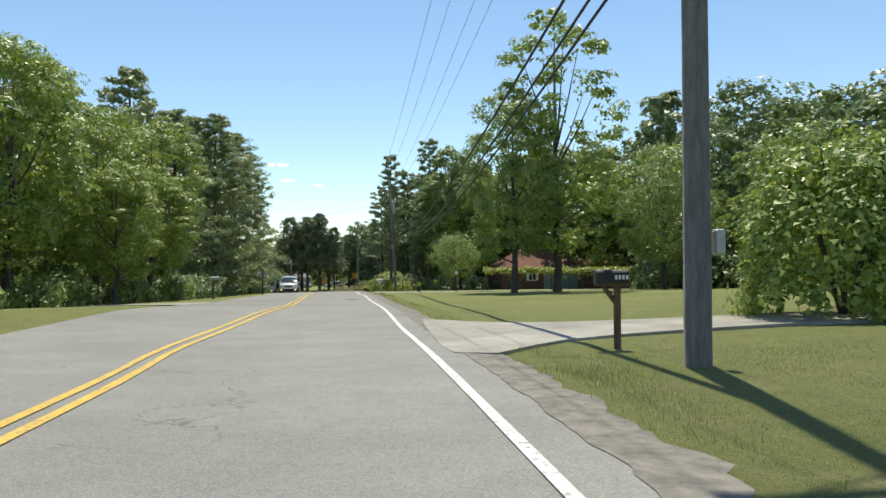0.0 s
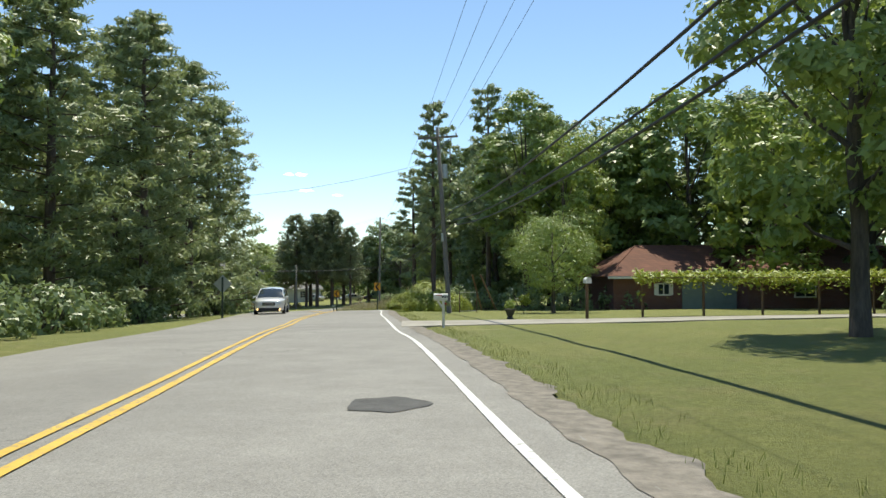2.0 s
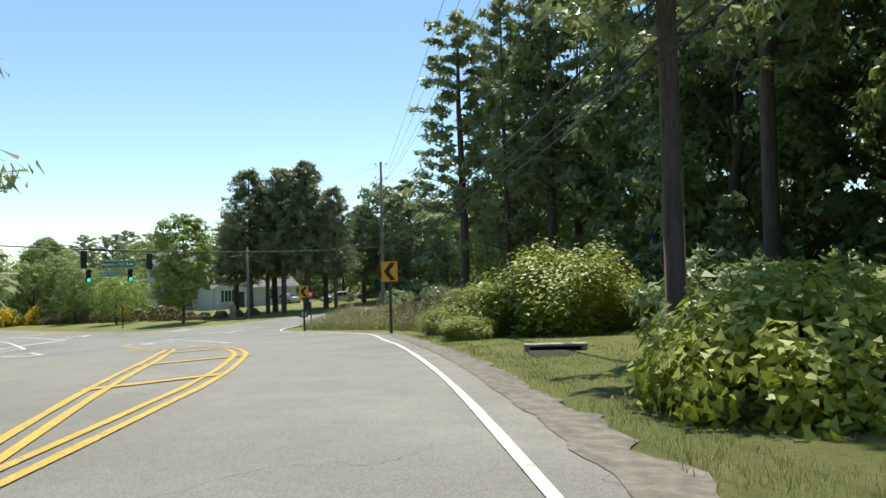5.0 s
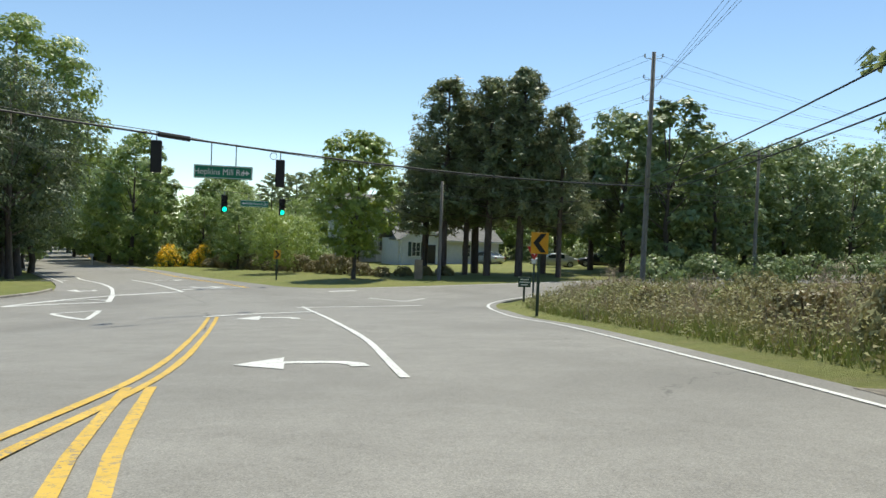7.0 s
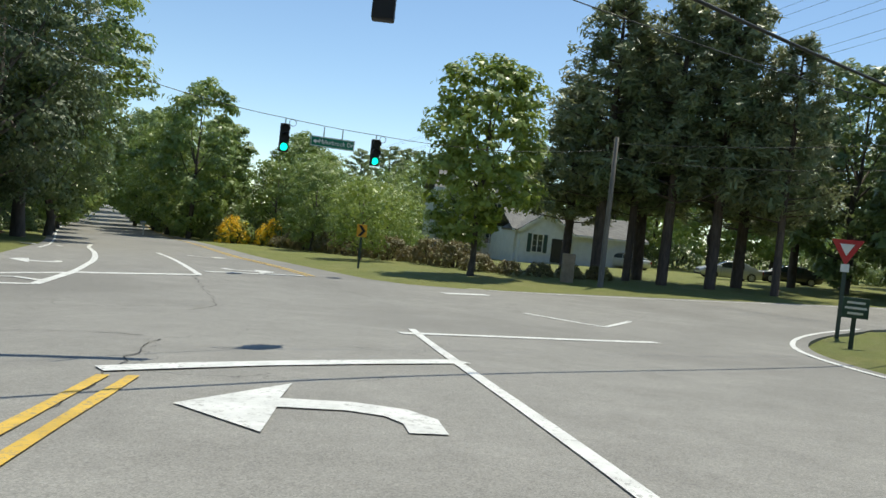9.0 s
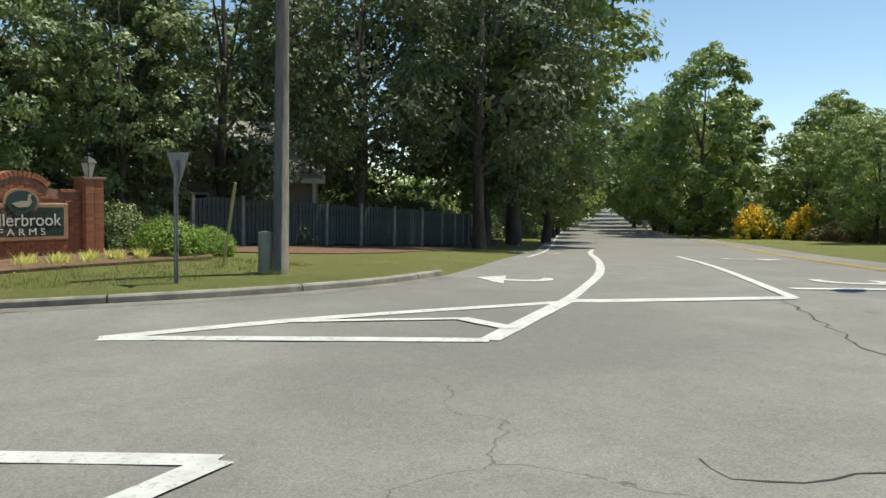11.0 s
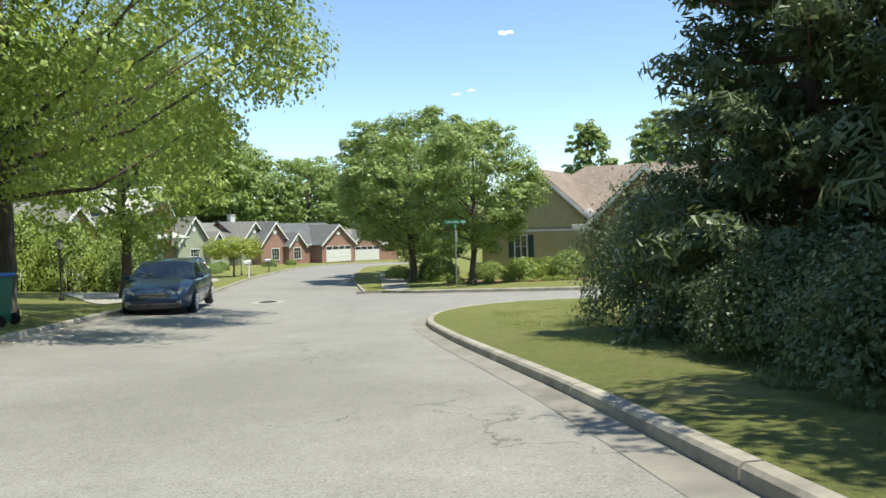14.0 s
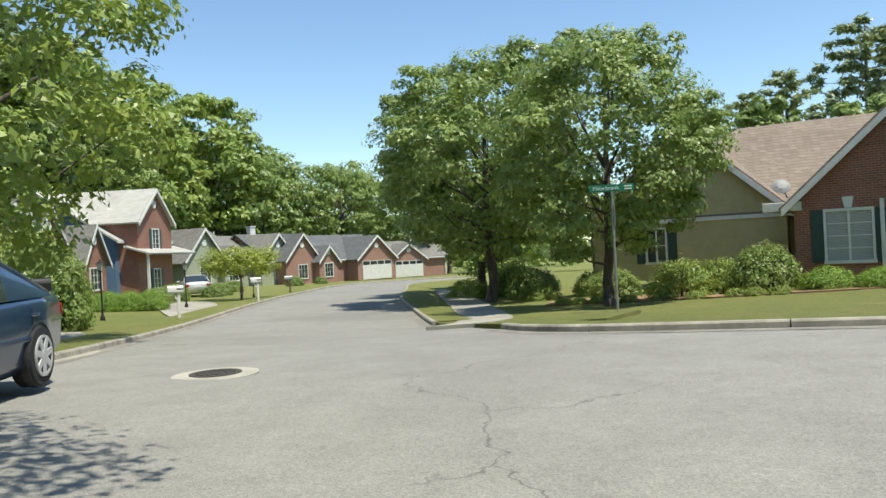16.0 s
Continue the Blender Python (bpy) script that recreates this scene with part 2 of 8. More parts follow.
def tube(bm, pts, radii, sides=8, cap=True):
    """A tapered tube along points."""
    rings = []
    pts = [Vector(p) for p in pts]
    for i, p in enumerate(pts):
        d = (pts[min(i + 1, len(pts) - 1)] - pts[max(i - 1, 0)]).normalized()
        up = Vector((1, 0, 0)) if abs(d.z) > 0.9 else Vector((0, 0, 1))
        a = d.cross(up).normalized()
        b = d.cross(a)
        r = radii[i] if isinstance(radii, (list, tuple)) else radii
        rings.append([bm.verts.new(p + a * r * math.cos(t) + b * r * math.sin(t)) for t in [2 * math.pi * k / sides for k in range(sides)]])
    for u, v in zip(rings, rings[1:]):
        for k in range(sides):
            bm.faces.new((u[k], u[(k + 1) % sides], v[(k + 1) % sides], v[k]))
    if cap:
        bm.faces.new(rings[0])
        bm.faces.new(rings[-1])
    return rings


def lathe(bm, profile, sides=16, m=None):
    rings = [[bm.verts.new((r * math.cos(2 * math.pi * k / sides), r * math.sin(2 * math.pi * k / sides), z)) for k in range(sides)] for r, z in profile]
    for u, v in zip(rings, rings[1:]):
        for k in range(sides):
            bm.faces.new((u[k], u[(k + 1) % sides], v[(k + 1) % sides], v[k]))
    bm.faces.new(rings[0]), bm.faces.new(rings[-1])
    if m is not None:
        bmesh.ops.transform(bm, matrix=m, verts=[v for r in rings for v in r])


def prism(bm, outline, depth, m=None):
    """An outline in x, z pushed from y = 0 to y = depth."""
    a = [bm.verts.new((x, 0, z)) for x, z in outline]
    b = [bm.verts.new((x, depth, z)) for x, z in outline]
    bm.faces.new(a), bm.faces.new(b)
    k = len(a)
    for i in range(k):
        bm.faces.new((a[i], a[(i + 1) % k], b[(i + 1) % k], b[i]))
    bmesh.ops.recalc_face_normals(bm, faces=bm.faces)
    if m is not None:
        bmesh.ops.transform(bm, matrix=m, verts=a + b)


def resample(pts, step):
    """A smooth line through points, in even steps."""
    p = np.array(pts, float)
    if len(p) > 2:
        q = []
        ext = np.vstack([2 * p[0] - p[1], p, 2 * p[-1] - p[-2]])
        for i in range(1, len(ext) - 2):
            a, b, c, d = ext[i - 1:i + 3]
            for s in np.linspace(0, 1, 12, endpoint=False):
                q.append(0.5 * (2 * b + (c - a) * s + (2 * a - 5 * b + 4 * c - d) * s * s + (3 * b - a - 3 * c + d) * s ** 3))
        q.append(p[-1])
        p = np.array(q)
    d = np.r_[0, np.cumsum(np.linalg.norm(np.diff(p[:, :2], axis=0), axis=1))]
    n = max(2, int(round(d[-1] / step)) + 1)
    s = np.linspace(0, d[-1], n)
    return np.stack([np.interp(s, d, p[:, k]) for k in range(p.shape[1])], 1)


def side(p, off):
    """A line moved to its left by off."""
    t = np.gradient(p[:, :2], axis=0)
    t /= np.linalg.norm(t, axis=1)[:, None] + 1e-9
    off = np.asarray(off, float)
    return p[:, :2] + np.stack([-t[:, 1], t[:, 0]], 1) * (off[:, None] if off.ndim else off)

from mathutils.geometry import delaunay_2d_cdt

# ---- land ----
DRIVE_LEVELS = [
    (4.6, -84.1, 0.74),
    (3.4, -67.0, 0.44),
    (2.1, -51.7, 0.14),
    (0.1, -32.9, -0.25),
    (-2.1, -0.3, -1.18),
    (-3.5, 8.5, -1.51),
    (-6.9, 19.3, -2.08),
    (-11.8, 30.3, -3.02),
    (-19.6, 43.6, -3.94),
    (-23.2, 45.7, -4.27),
    (-28.8, 45.6, -4.71),
    (-35.2, 42.3, -5.14),
    (-41.0, 38.3, -5.55),
    (-47.4, 33.5, -5.99),
    (-53.7, 28.5, -6.38),
]
CROSSING_LEVELS = [
    (-15.6, 54.3, -4.30),
    (-29.8, 57.8, -4.64),
    (-32.6, 55.1, -4.82),
    (-42.6, 71.5, -5.30),
    (-55.0, 82.0, -5.70),
    (-56.3, 100.4, -5.90),
    (-25.7, 76.0, -4.50),
    (-12.4, 99.0, -3.90),
    (-25.0, 89.8, -4.30),
    (-36.0, 50.5, -4.65),
    (-41.0, 48.0, -4.50),
    (-60.0, 21.5, -6.52),
    (-70.8, 18.3, -7.25),
    (-70.4, 22.9, -6.80),
    (-77.9, -0.2, -7.35),
]
LAND_LEVELS = [
    (-88.0, -6.0, -7.60),
    (-82.0, 26.5, -7.10),
    (-108.0, -12.0, -7.90),
    (-97.0, -9.0, -7.80),
    (7.0, -2.0, -1.10),
    (12.0, -70.0, 0.90),
    (12.0, -40.0, 0.10),
    (-7.0, -62.0, 0.65),
    (-8.0, -35.0, -0.30),
    (-10.0, 0.0, -1.30),
    (-7.0, -90.0, 1.10),
    (-14.0, 18.0, -2.10),
    (7.7, 29.0, -2.00),
    (-120.0, 140.0, -6.50),
    (-200.0, 220.0, -6.00),
    (8.0, -140.0, 2.50),
    (60.0, -60.0, 1.00),
    (60.0, 40.0, -2.50),
    (-60.0, -60.0, -5.00),
    (20.0, 110.0, -3.00),
    (-200.0, -60.0, -10.00),
]
LEVELS = np.array(DRIVE_LEVELS + CROSSING_LEVELS + LAND_LEVELS)


def land_weights(c):
    n = len(c)
    r = np.linalg.norm(c[:, None, :2] - c[None, :, :2], axis=-1) / 20
    a = np.zeros((n + 3, n + 3))
    a[:n, :n] = np.where(r > 0, r * r * np.log(r + 1e-12), 0) + 0.03 * np.eye(n)
    a[:n, n], a[:n, n + 1:] = 1, c[:, :2] / 20
    a[n:, :n] = a[:n, n:].T
    return np.linalg.solve(a, np.r_[c[:, 2], 0, 0, 0])


LAND = land_weights(LEVELS)


def height(x, y):
    """The height of the land."""
    x, y = np.asarray(x, float), np.asarray(y, float)
    far = np.clip((np.hypot(x + 40, y - 20) - 230) / 200, 0, 1)
    far = far * far * (3 - 2 * far)
    k = 230 / np.maximum(np.hypot(x + 40, y - 20), 230)
    xx, yy = -40 + (x + 40) * k, 20 + (y - 20) * k
    r = np.hypot(xx[..., None] - LEVELS[:, 0], yy[..., None] - LEVELS[:, 1]) / 20
    z = (np.where(r > 0, r * r * np.log(r + 1e-12), 0) * LAND[:len(LEVELS)]).sum(-1) + LAND[-3] + LAND[-2] * xx / 20 + LAND[-1] * yy / 20
    return z * (1 - far) - 5 * far


def hz(x, y):
    return float(height(x, y))


def inside(px, py, poly):
    poly = np.asarray(poly)
    c = np.zeros(np.shape(px), bool)
    for (x0, y0), (x1, y1) in zip(poly, np.roll(poly, -1, 0)):
        hit = (y0 > py) != (y1 > py)
        with np.errstate(divide="ignore", invalid="ignore"):
            c ^= hit & (px < (x1 - x0) * (py - y0) / (y1 - y0) + x0)
    return c


# ---- road lines in plan ----
EDGE = resample([(8.6, -125), (6.9, -100), (5.3, -78.4), (4.55, -68.6), (3.45, -53.4), (2.72, -45.8), (1.8, -34.3), (1.28, -29.9), (0.92, -25.8), (0.12, -15.8), (-0.5, -8.3), (-1.3, 5.5), (-2.22, 14.5), (-2.78, 18.3), (-3.7, 25.3), (-5.6, 32.8), (-8.0, 40.4), (-9.9, 44.6), (-11.5, 50.3)], 1.5)
EDGE_TIP = resample([(-11.5, 50.3), (-12.2, 53.6), (-12.45, 56.2), (-12.1, 58.8), (-11.2, 61.4), (-9.7, 64.3)], 0.6)
CENTRE = resample([(5.0, -125), (3.2, -100), (1.55, -78), (0.82, -71.5), (0.45, -64.5), (-0.1, -54), (-0.65, -48.3), (-1.22, -42), (-1.8, -36.6), (-2.5, -30.2), (-2.78, -27.3), (-3.2, -22), (-3.85, -16), (-4.35, -8), (-4.7, 1.5), (-4.95, 6.5)], 1.5)
GORE_R = resample([(-4.95, 6.5), (-5.25, 9.5), (-5.95, 13.8), (-6.75, 16.7), (-7.7, 19.2), (-9.1, 22), (-10.1, 23.62), (-12.1, 27.15)], 1.0)
GORE_L = resample([(-5.1, 1.5), (-6.2, 6), (-7.1, 10), (-7.7, 12.9), (-8.5, 16.1), (-9.5, 19.8), (-11.0, 24.0), (-12.4, 27.6), (-13.9, 30.9), (-15.5, 34.2), (-17.4, 38.1), (-19.5, 42.3)], 1.0)
LANE_1 = resample([(-9.42, 28.9), (-11.93, 35.1), (-14.6, 40.5), (-17.3, 45.6), (-19.7, 50.3)], 1.0)

MAIN_RIGHT = side(EDGE, -0.55)
MAIN_LEFT = resample([(0.9, -125), (-1.0, -100), (-2.4, -78), (-3.4, -66), (-4.6, -54), (-5.3, -43), (-6.1, -35), (-7.1, -25), (-8.3, -16), (-9.4, -7), (-10.6, 2), (-12.4, 12), (-15.4, 21.5), (-20.5, 29.5), (-26.5, 33.2), (-33.0, 33.8)], 1.5)[:, :2]
KERB_LEFT = resample([(-33.0, 33.8), (-39.5, 31.4), (-46.2, 27.2), (-50, 24.4), (-55, 20.9), (-60.1, 17.6), (-65, 13.3), (-69.5, 9.6), (-78, 3.2), (-88, -3.7), (-98.3, -9.9), (-106, -13.2), (-114, -14.5), (-124, -12)], 1.5)[:, :2]
KERB_RIGHT = resample([(-124, -3.5), (-114, -6), (-105, -5.4), (-96.5, -0.4), (-87, 5.6), (-77.7, 12.6), (-71.6, 17.2)], 1.5)[:, :2]
KERB_FAR = resample([(-67.1, 21.6), (-65.9, 22.8), (-65.4, 24.6), (-65.5, 28), (-65.9, 32.5), (-66.5, 42), (-66, 60)], 1.0)[:, :2]
KERB_SIGN = resample([(-59.4, 60), (-60.6, 42), (-60.9, 33), (-60.3, 30.6), (-59.2, 29.6), (-57.3, 29.3), (-55.2, 30.1), (-52.6, 32.0), (-47.6, 35.9), (-42.5, 39.5), (-38.2, 42.8), (-36.4, 45.1), (-35.3, 47.2), (-34.75, 49.0), (-34.6, 50.8), (-35.0, 53), (-35.9, 55.1)], 0.6)[:, :2]
WEST_LEFT = resample([(-35.9, 55.1), (-38.2, 58.2), (-44, 64.8), (-52, 73.2), (-60.3, 81.6), (-70, 91.5), (-89, 112), (-114, 141), (-160, 196), (-190, 232)], 2)[:, :2]
WEST_RIGHT = resample([(-183, 236), (-154, 201), (-108, 147), (-80, 118), (-66, 104.5), (-55.0, 93.0), (-35.2, 72.2), (-28.5, 65.8), (-26.2, 64.2), (-23.8, 64.2), (-19.8, 67.4), (-9.6, 75.8), (10, 92), (40, 117)], 2)[:, :2]
NORTH_NEAR = resample([(45, 110), (16, 86), (0, 73), (-6.5, 67.6), (-9.3, 64.6)], 2)[:, :2]
NOSE = side(EDGE_TIP, -0.35)

ROAD_POLY = np.vstack([MAIN_RIGHT, NOSE[1:-1], NORTH_NEAR[::-1], WEST_RIGHT[::-1], WEST_LEFT[::-1], KERB_SIGN[::-1][1:], KERB_FAR[::-1], KERB_RIGHT[::-1], KERB_LEFT[::-1], MAIN_LEFT[::-1][1:]])


def sheet(name, poly, lift, mat, step=2.0, skirt=0.25, parent=None):
    """A paved sheet with an outline, laid on the land, with a skirt round it."""
    poly = np.asarray(poly, float)
    x0, y0 = poly.min(0)
    x1, y1 = poly.max(0)
    gx, gy = np.meshgrid(np.arange(x0 + step / 2, x1, step), np.arange(y0 + step / 2, y1, step))
    gx, gy = gx.ravel(), gy.ravel()
    keep = inside(gx, gy, poly)
    gx, gy = gx[keep], gy[keep]
    if len(gx):
        near = np.full(len(gx), 1e9)
        for q in poly:
            near = np.minimum(near, np.hypot(gx - q[0], gy - q[1]))
        gx, gy = gx[near > step * 0.35], gy[near > step * 0.35]
    n = len(poly)
    pts = [Vector(p) for p in poly] + [Vector(p) for p in zip(gx, gy)]
    v, e, f, *_ = delaunay_2d_cdt(pts, [(i, (i + 1) % n) for i in range(n)], [], 1, 1e-4)
    xy = np.array([(p.x, p.y) for p in v])
    z = height(xy[:, 0], xy[:, 1]) + lift
    bm = bmesh.new()
    vs = [bm.verts.new((a, b, c)) for (a, b), c in zip(xy, z)]
    for q in f:
        bm.faces.new([vs[k] for k in q])
    bmesh.ops.recalc_face_normals(bm, faces=bm.faces)
    if bm.faces and sum(q.normal.z for q in list(bm.faces)[:20]) < 0:
        bmesh.ops.reverse_faces(bm, faces=bm.faces)
    if skirt:
        rim = [q for q in bm.edges if q.is_boundary]
        out = bmesh.ops.extrude_edge_only(bm, edges=rim)
        bmesh.ops.translate(bm, vec=(0, 0, -skirt), verts=[q for q in out["geom"] if isinstance(q, bmesh.types.BMVert)])
    return part(name, bm, mat, parent)


def ribbon(name, line, width, lift, mat, parent=None, wobble=0.0, dash=None):
    """A painted stripe along a line."""
    line = np.asarray(line)[:, :2]
    w = width / 2 * (1 + wobble * (np.random.rand(len(line)) - 0.5))
    a, b = side(line, w), side(line, -w)
    v = np.vstack([np.c_[a, height(a[:, 0], a[:, 1]) + lift], np.c_[b, height(b[:, 0], b[:, 1]) + lift]])
    n = len(line)
    f = [(i + n, i + 1 + n, i + 1, i) for i in range(n - 1)]
    return mesh_object(name, v, f, mat, parent)


road = tagged(sheet("road", ROAD_POLY, 0.02, ASPHALT), "worn grey asphalt road with fine cracks", "road", kind="structure")
PAINT = 0.032
for line in (CENTRE, GORE_R, GORE_L):
    for off in (0.13, -0.13):
        q = side(line, off)
        ribbon("yellow_line", q, 0.115, PAINT, YELLOW, road, 0.25)
for a, b in (((-7.45, 11.6), (-5.65, 13.6)), ((-8.6, 16.4), (-7.35, 18.7)), ((-9.9, 20.6), (-9.2, 22.4)), ((-6.6, 6.9), (-5.0, 8.6))):
    ribbon("yellow_hatch", resample([a, b], 0.5), 0.28, PAINT + 0.004, YELLOW, road, 0.25)
ribbon("edge_line", EDGE, 0.10, PAINT, WHITE, road, 0.25)
ribbon("edge_line", EDGE_TIP, 0.13, PAINT, WHITE, road, 0.2)
ribbon("lane_line", LANE_1, 0.14, PAINT, WHITE, road, 0.12)
# stop lines and islands painted at the crossing
for a, b, w in (((-19.9, 42.5), (-17.4, 46.0), 0.35), ((-19.5, 49.2), (-15.4, 53.9), 0.3), ((-32.1, 54.7), (-30.0, 58.0), 0.42), ((-30.9, 59.5), (-28.6, 62.4), 0.32),
                ((-19.2, 57.9), (-16.8, 56.5), 0.16), ((-16.8, 56.5), (-16.4, 59.0), 0.16), ((-22.8, 61.6), (-21.6, 62.9), 0.5)):
    ribbon("stop_line", resample([a, b], 0.5), w, PAINT, WHITE, road, 0.08)
for tri_, w in ((((-32.4, 47.7), (-29.75, 51.2), (-31.95, 54.6)), 0.26), (((-28.5, 45.9), (-24.3, 42.4), (-27.3, 47.2)), 0.22)):
    for a, b in zip(tri_, tri_[1:] + tri_[:1]):
        ribbon("island_line", resample([a, b], 0.5), w, PAINT + 0.002, WHITE, road, 0.1)
for a, b, w in (((-32.2, 49.9), (-31.25, 52.0), 0.16), ((-31.3, 52.0), (-30.25, 52.0), 0.26)):
    ribbon("island_line", resample([a, b], 0.5), w, PAINT + 0.006, WHITE, road, 0.1)
ribbon("lane_line", resample([(-31.95, 54.6), (-33.3, 56.5), (-35.2, 59.0), (-38.6, 62.7), (-44.4, 68.6), (-47.6, 72.2)], 1), 0.2, PAINT, WHITE, road, 0.1)
ribbon("lane_line", resample([(-30.0, 58.0), (-35.5, 63.9), (-41.6, 70.4)], 1), 0.2, PAINT, WHITE, road, 0.1)
WEST_CENTRE = resample([(-28.4, 62.6), (-33.9, 68.4), (-40.5, 75.4), (-57, 93), (-74, 110.5), (-95, 133), (-150, 196)], 1.5)
for off in (0.13, -0.13):
    ribbon("yellow_line", side(WEST_CENTRE, off), 0.115, PAINT, YELLOW, road, 0.25)
ribbon("edge_line", resample([(-23.0, 65.0), (-19.9, 66.6), (-10, 74.6), (5, 87)], 1), 0.12, PAINT, WHITE, road, 0.2)
ribbon("edge_line", side(WEST_LEFT[4:], -0.5), 0.12, PAINT, WHITE, road, 0.2)


def arrow(at, along, bend, size=1.0):
    """A painted lane arrow, its shaft along a direction, its head turned by bend degrees."""
    d = Vector(along).normalized()
    s = Vector((-d.y, d.x))
    pts = []
    if bend:
        out = [(0, -0.14), (0.5, -0.13), (0.85, 0.08), (1.06, 0.5), (1.1, 1.08), (1.85, 1.02), (0.75, 1.85), (-0.12, 1.13), (0.74, 1.08), (0.7, 0.55), (0.55, 0.27), (0.3, 0.15), (0, 0.14)]
        out = [(u, v * (1 if bend > 0 else -1)) for u, v in out]
    else:
        out = [(-1.2, -0.09), (-1.2, 0.09), (0.3, 0.09), (0.3, 0.36), (1.2, 0.0), (0.3, -0.36), (0.3, -0.09)]
    bm = bmesh.new()
    vs = []
    for u, v in out:
        p = Vector(at) + (d * u + s * v) * size
        vs.append(bm.verts.new((p.x, p.y, hz(p.x, p.y) + PAINT)))
    f = bm.faces.new(vs)
    f.normal_update()
    if f.normal.z < 0:
        f.normal_flip()
    bmesh.ops.triangulate(bm, faces=[f])
    part("lane_arrow", bm, WHITE, road)


arrow((-10.45, 30.2), (-0.45, 0.9), 90)
arrow((-16.35, 41.7), (-0.45, 0.9), 90)
arrow((-34.8, 57.0), (0.69, -0.72), -90, 0.78)
arrow((-44.2, 66.6), (0.69, -0.72), -90)
arrow((-31.8, 62.0), (0.69, -0.72), 90)
arrow((-39.6, 70.4), (0.69, -0.72), 90)

# wandering cracks in the old asphalt
CRACKS = [
    [(-30.18, 57.81), (-28.73, 56.19), (-27.07, 54.23), (-25.87, 52.79), (-24.88, 51.53), (-24.44, 50.95), (-24.18, 50.11), (-24.08, 49.46)],
    [(-25.71, 49.32), (-25.36, 49.17), (-25.16, 49.36), (-24.95, 49.84), (-24.36, 50.66)],
    [(-25.98, 58.92), (-24.43, 58.07), (-23.62, 57.27)],
    [(-21.22, 44.92), (-19.3, 41.67), (-18.03, 39.25), (-17.01, 37.34)],
    [(-23.65, 44.12), (-22.85, 44.86), (-21.63, 45.2)],
    [(-17.53, 35.7), (-17.15, 35.88), (-16.74, 36.22)],
    [(-15.61, 31.61), (-14.97, 32.03)],
    [(3.1, -74.4), (3.7, -74.7)],
]
for k, line in enumerate(CRACKS):
    q = resample(line, 0.18)[:, :2]
    wig = np.array([noise.noise((p[0] * 2.3, p[1] * 2.3, k)) + 0.5 * noise.noise((p[0] * 7, p[1] * 7, k)) for p in q])
    ribbon("crack", side(q, 0.13 * wig), 0.018 if k < 7 else 0.009, PAINT - 0.007, CRACK, road, 1.2)

# tar patches in the near lane
for x, y, sx, sy in ((1.65, -43.9, 0.42, 0.5),):
    k = [(x + sx * (1 + 0.14 * math.sin(3 * a + x)) * math.cos(a), y + sy * (1 + 0.12 * math.cos(5 * a + y)) * math.sin(a)) for a in np.linspace(0, 2 * math.pi, 18, endpoint=False)]
    sheet("tar_patch", k, PAINT - 0.004, TAR_AND_SHADE, 0.6, 0, road)

# driveways
DRIVES = [
    ([(4.95, -64.2), (7.2, -67.2), (10.2, -68.4), (16, -68.6), (30, -68), (45, -65.5), (45, -68.2), (30, -70.8), (16, -71.4), (10.2, -71.3), (7.2, -71.9), (5.35, -73.6), (5.0, -68)], "pale concrete driveway crossing the lawn"),
    ([(1.05, -20.4), (2.2, -21.0), (6.1, -21.1), (9.6, -21.0), (18, -18.6), (45, -12.5), (45, -15.9), (18, -22.6), (9, -25.4), (4.4, -25.85), (2.0, -26.1), (1.3, -26.8), (1.15, -23.5)], "pale concrete driveway beside a white mailbox"),
    ([(-4.75, -51.4), (-8, -49.3), (-16, -46.8), (-16, -43.6), (-8, -46), (-5.1, -45.4), (-4.9, -48)], "pale concrete driveway into the woods"),
    ([(-71.6, 7.9), (-73.6, 4.2), (-77.5, -1.5), (-81.5, -7.5), (-84, -5.6), (-80, 0), (-77.3, 3.6)], "concrete driveway up to a brick house"),
    ([(-57.0, 19.9), (-57.5, 16.5), (-60.5, 11.5), (-64, 6), (-67.2, 8), (-63.5, 13), (-62.4, 15.9)], "concrete driveway beside the lamp post"),
    ([(-47.4, 26.4), (-47.2, 23.5), (-49.5, 18.5), (-53, 12), (-55.5, 13.5), (-52, 19), (-51.6, 23.3)], "concrete driveway under the overhanging tree"),
]

# the land as one sheet
def spread(lo, hi, step, out):
    a = list(np.arange(lo, hi + step, step))
    d, u, w = step, a[0], a[-1]
    while w < out:
        d *= 1.35
        u, w = u - d, w + d
        a = [u] + a + [w]
    return np.array(a)


gx, gy = np.meshgrid(spread(-135, 40, 1.5, 2600), spread(-110, 125, 1.5, 2600))
gz = height(gx, gy)
on_road = inside(gx, gy, ROAD_POLY)
rough_land = np.array([noise.noise((a * 0.35, b * 0.35, 3)) for a, b in zip(gx.ravel(), gy.ravel())]).reshape(gx.shape)
on_drive = np.zeros(gx.shape, bool)
for outline, label in DRIVES:
    on_drive |= inside(gx, gy, outline)
by_edge = np.full(gx.shape, 99.0)
for p in EDGE[::2]:
    by_edge = np.minimum(by_edge, np.hypot(gx - p[0], gy - p[1]))
gz = np.where(on_road, gz - 0.10, np.where(on_drive, gz - 0.04, np.where(by_edge < 1.9, gz - 0.012, gz + 0.03 * rough_land + 0.01)))
ny, nx = gx.shape
idx = np.arange(nx * ny).reshape(ny, nx)
quads = np.stack([idx[:-1, :-1], idx[:-1, 1:], idx[1:, 1:], idx[1:, :-1]], -1).reshape(-1, 4)
ground = tagged(mesh_object("ground", np.stack([gx, gy, gz], -1).reshape(-1, 3), quads, GRASS, None, True), "mown lawn grass, green with dry patches", "grass", kind="structure")

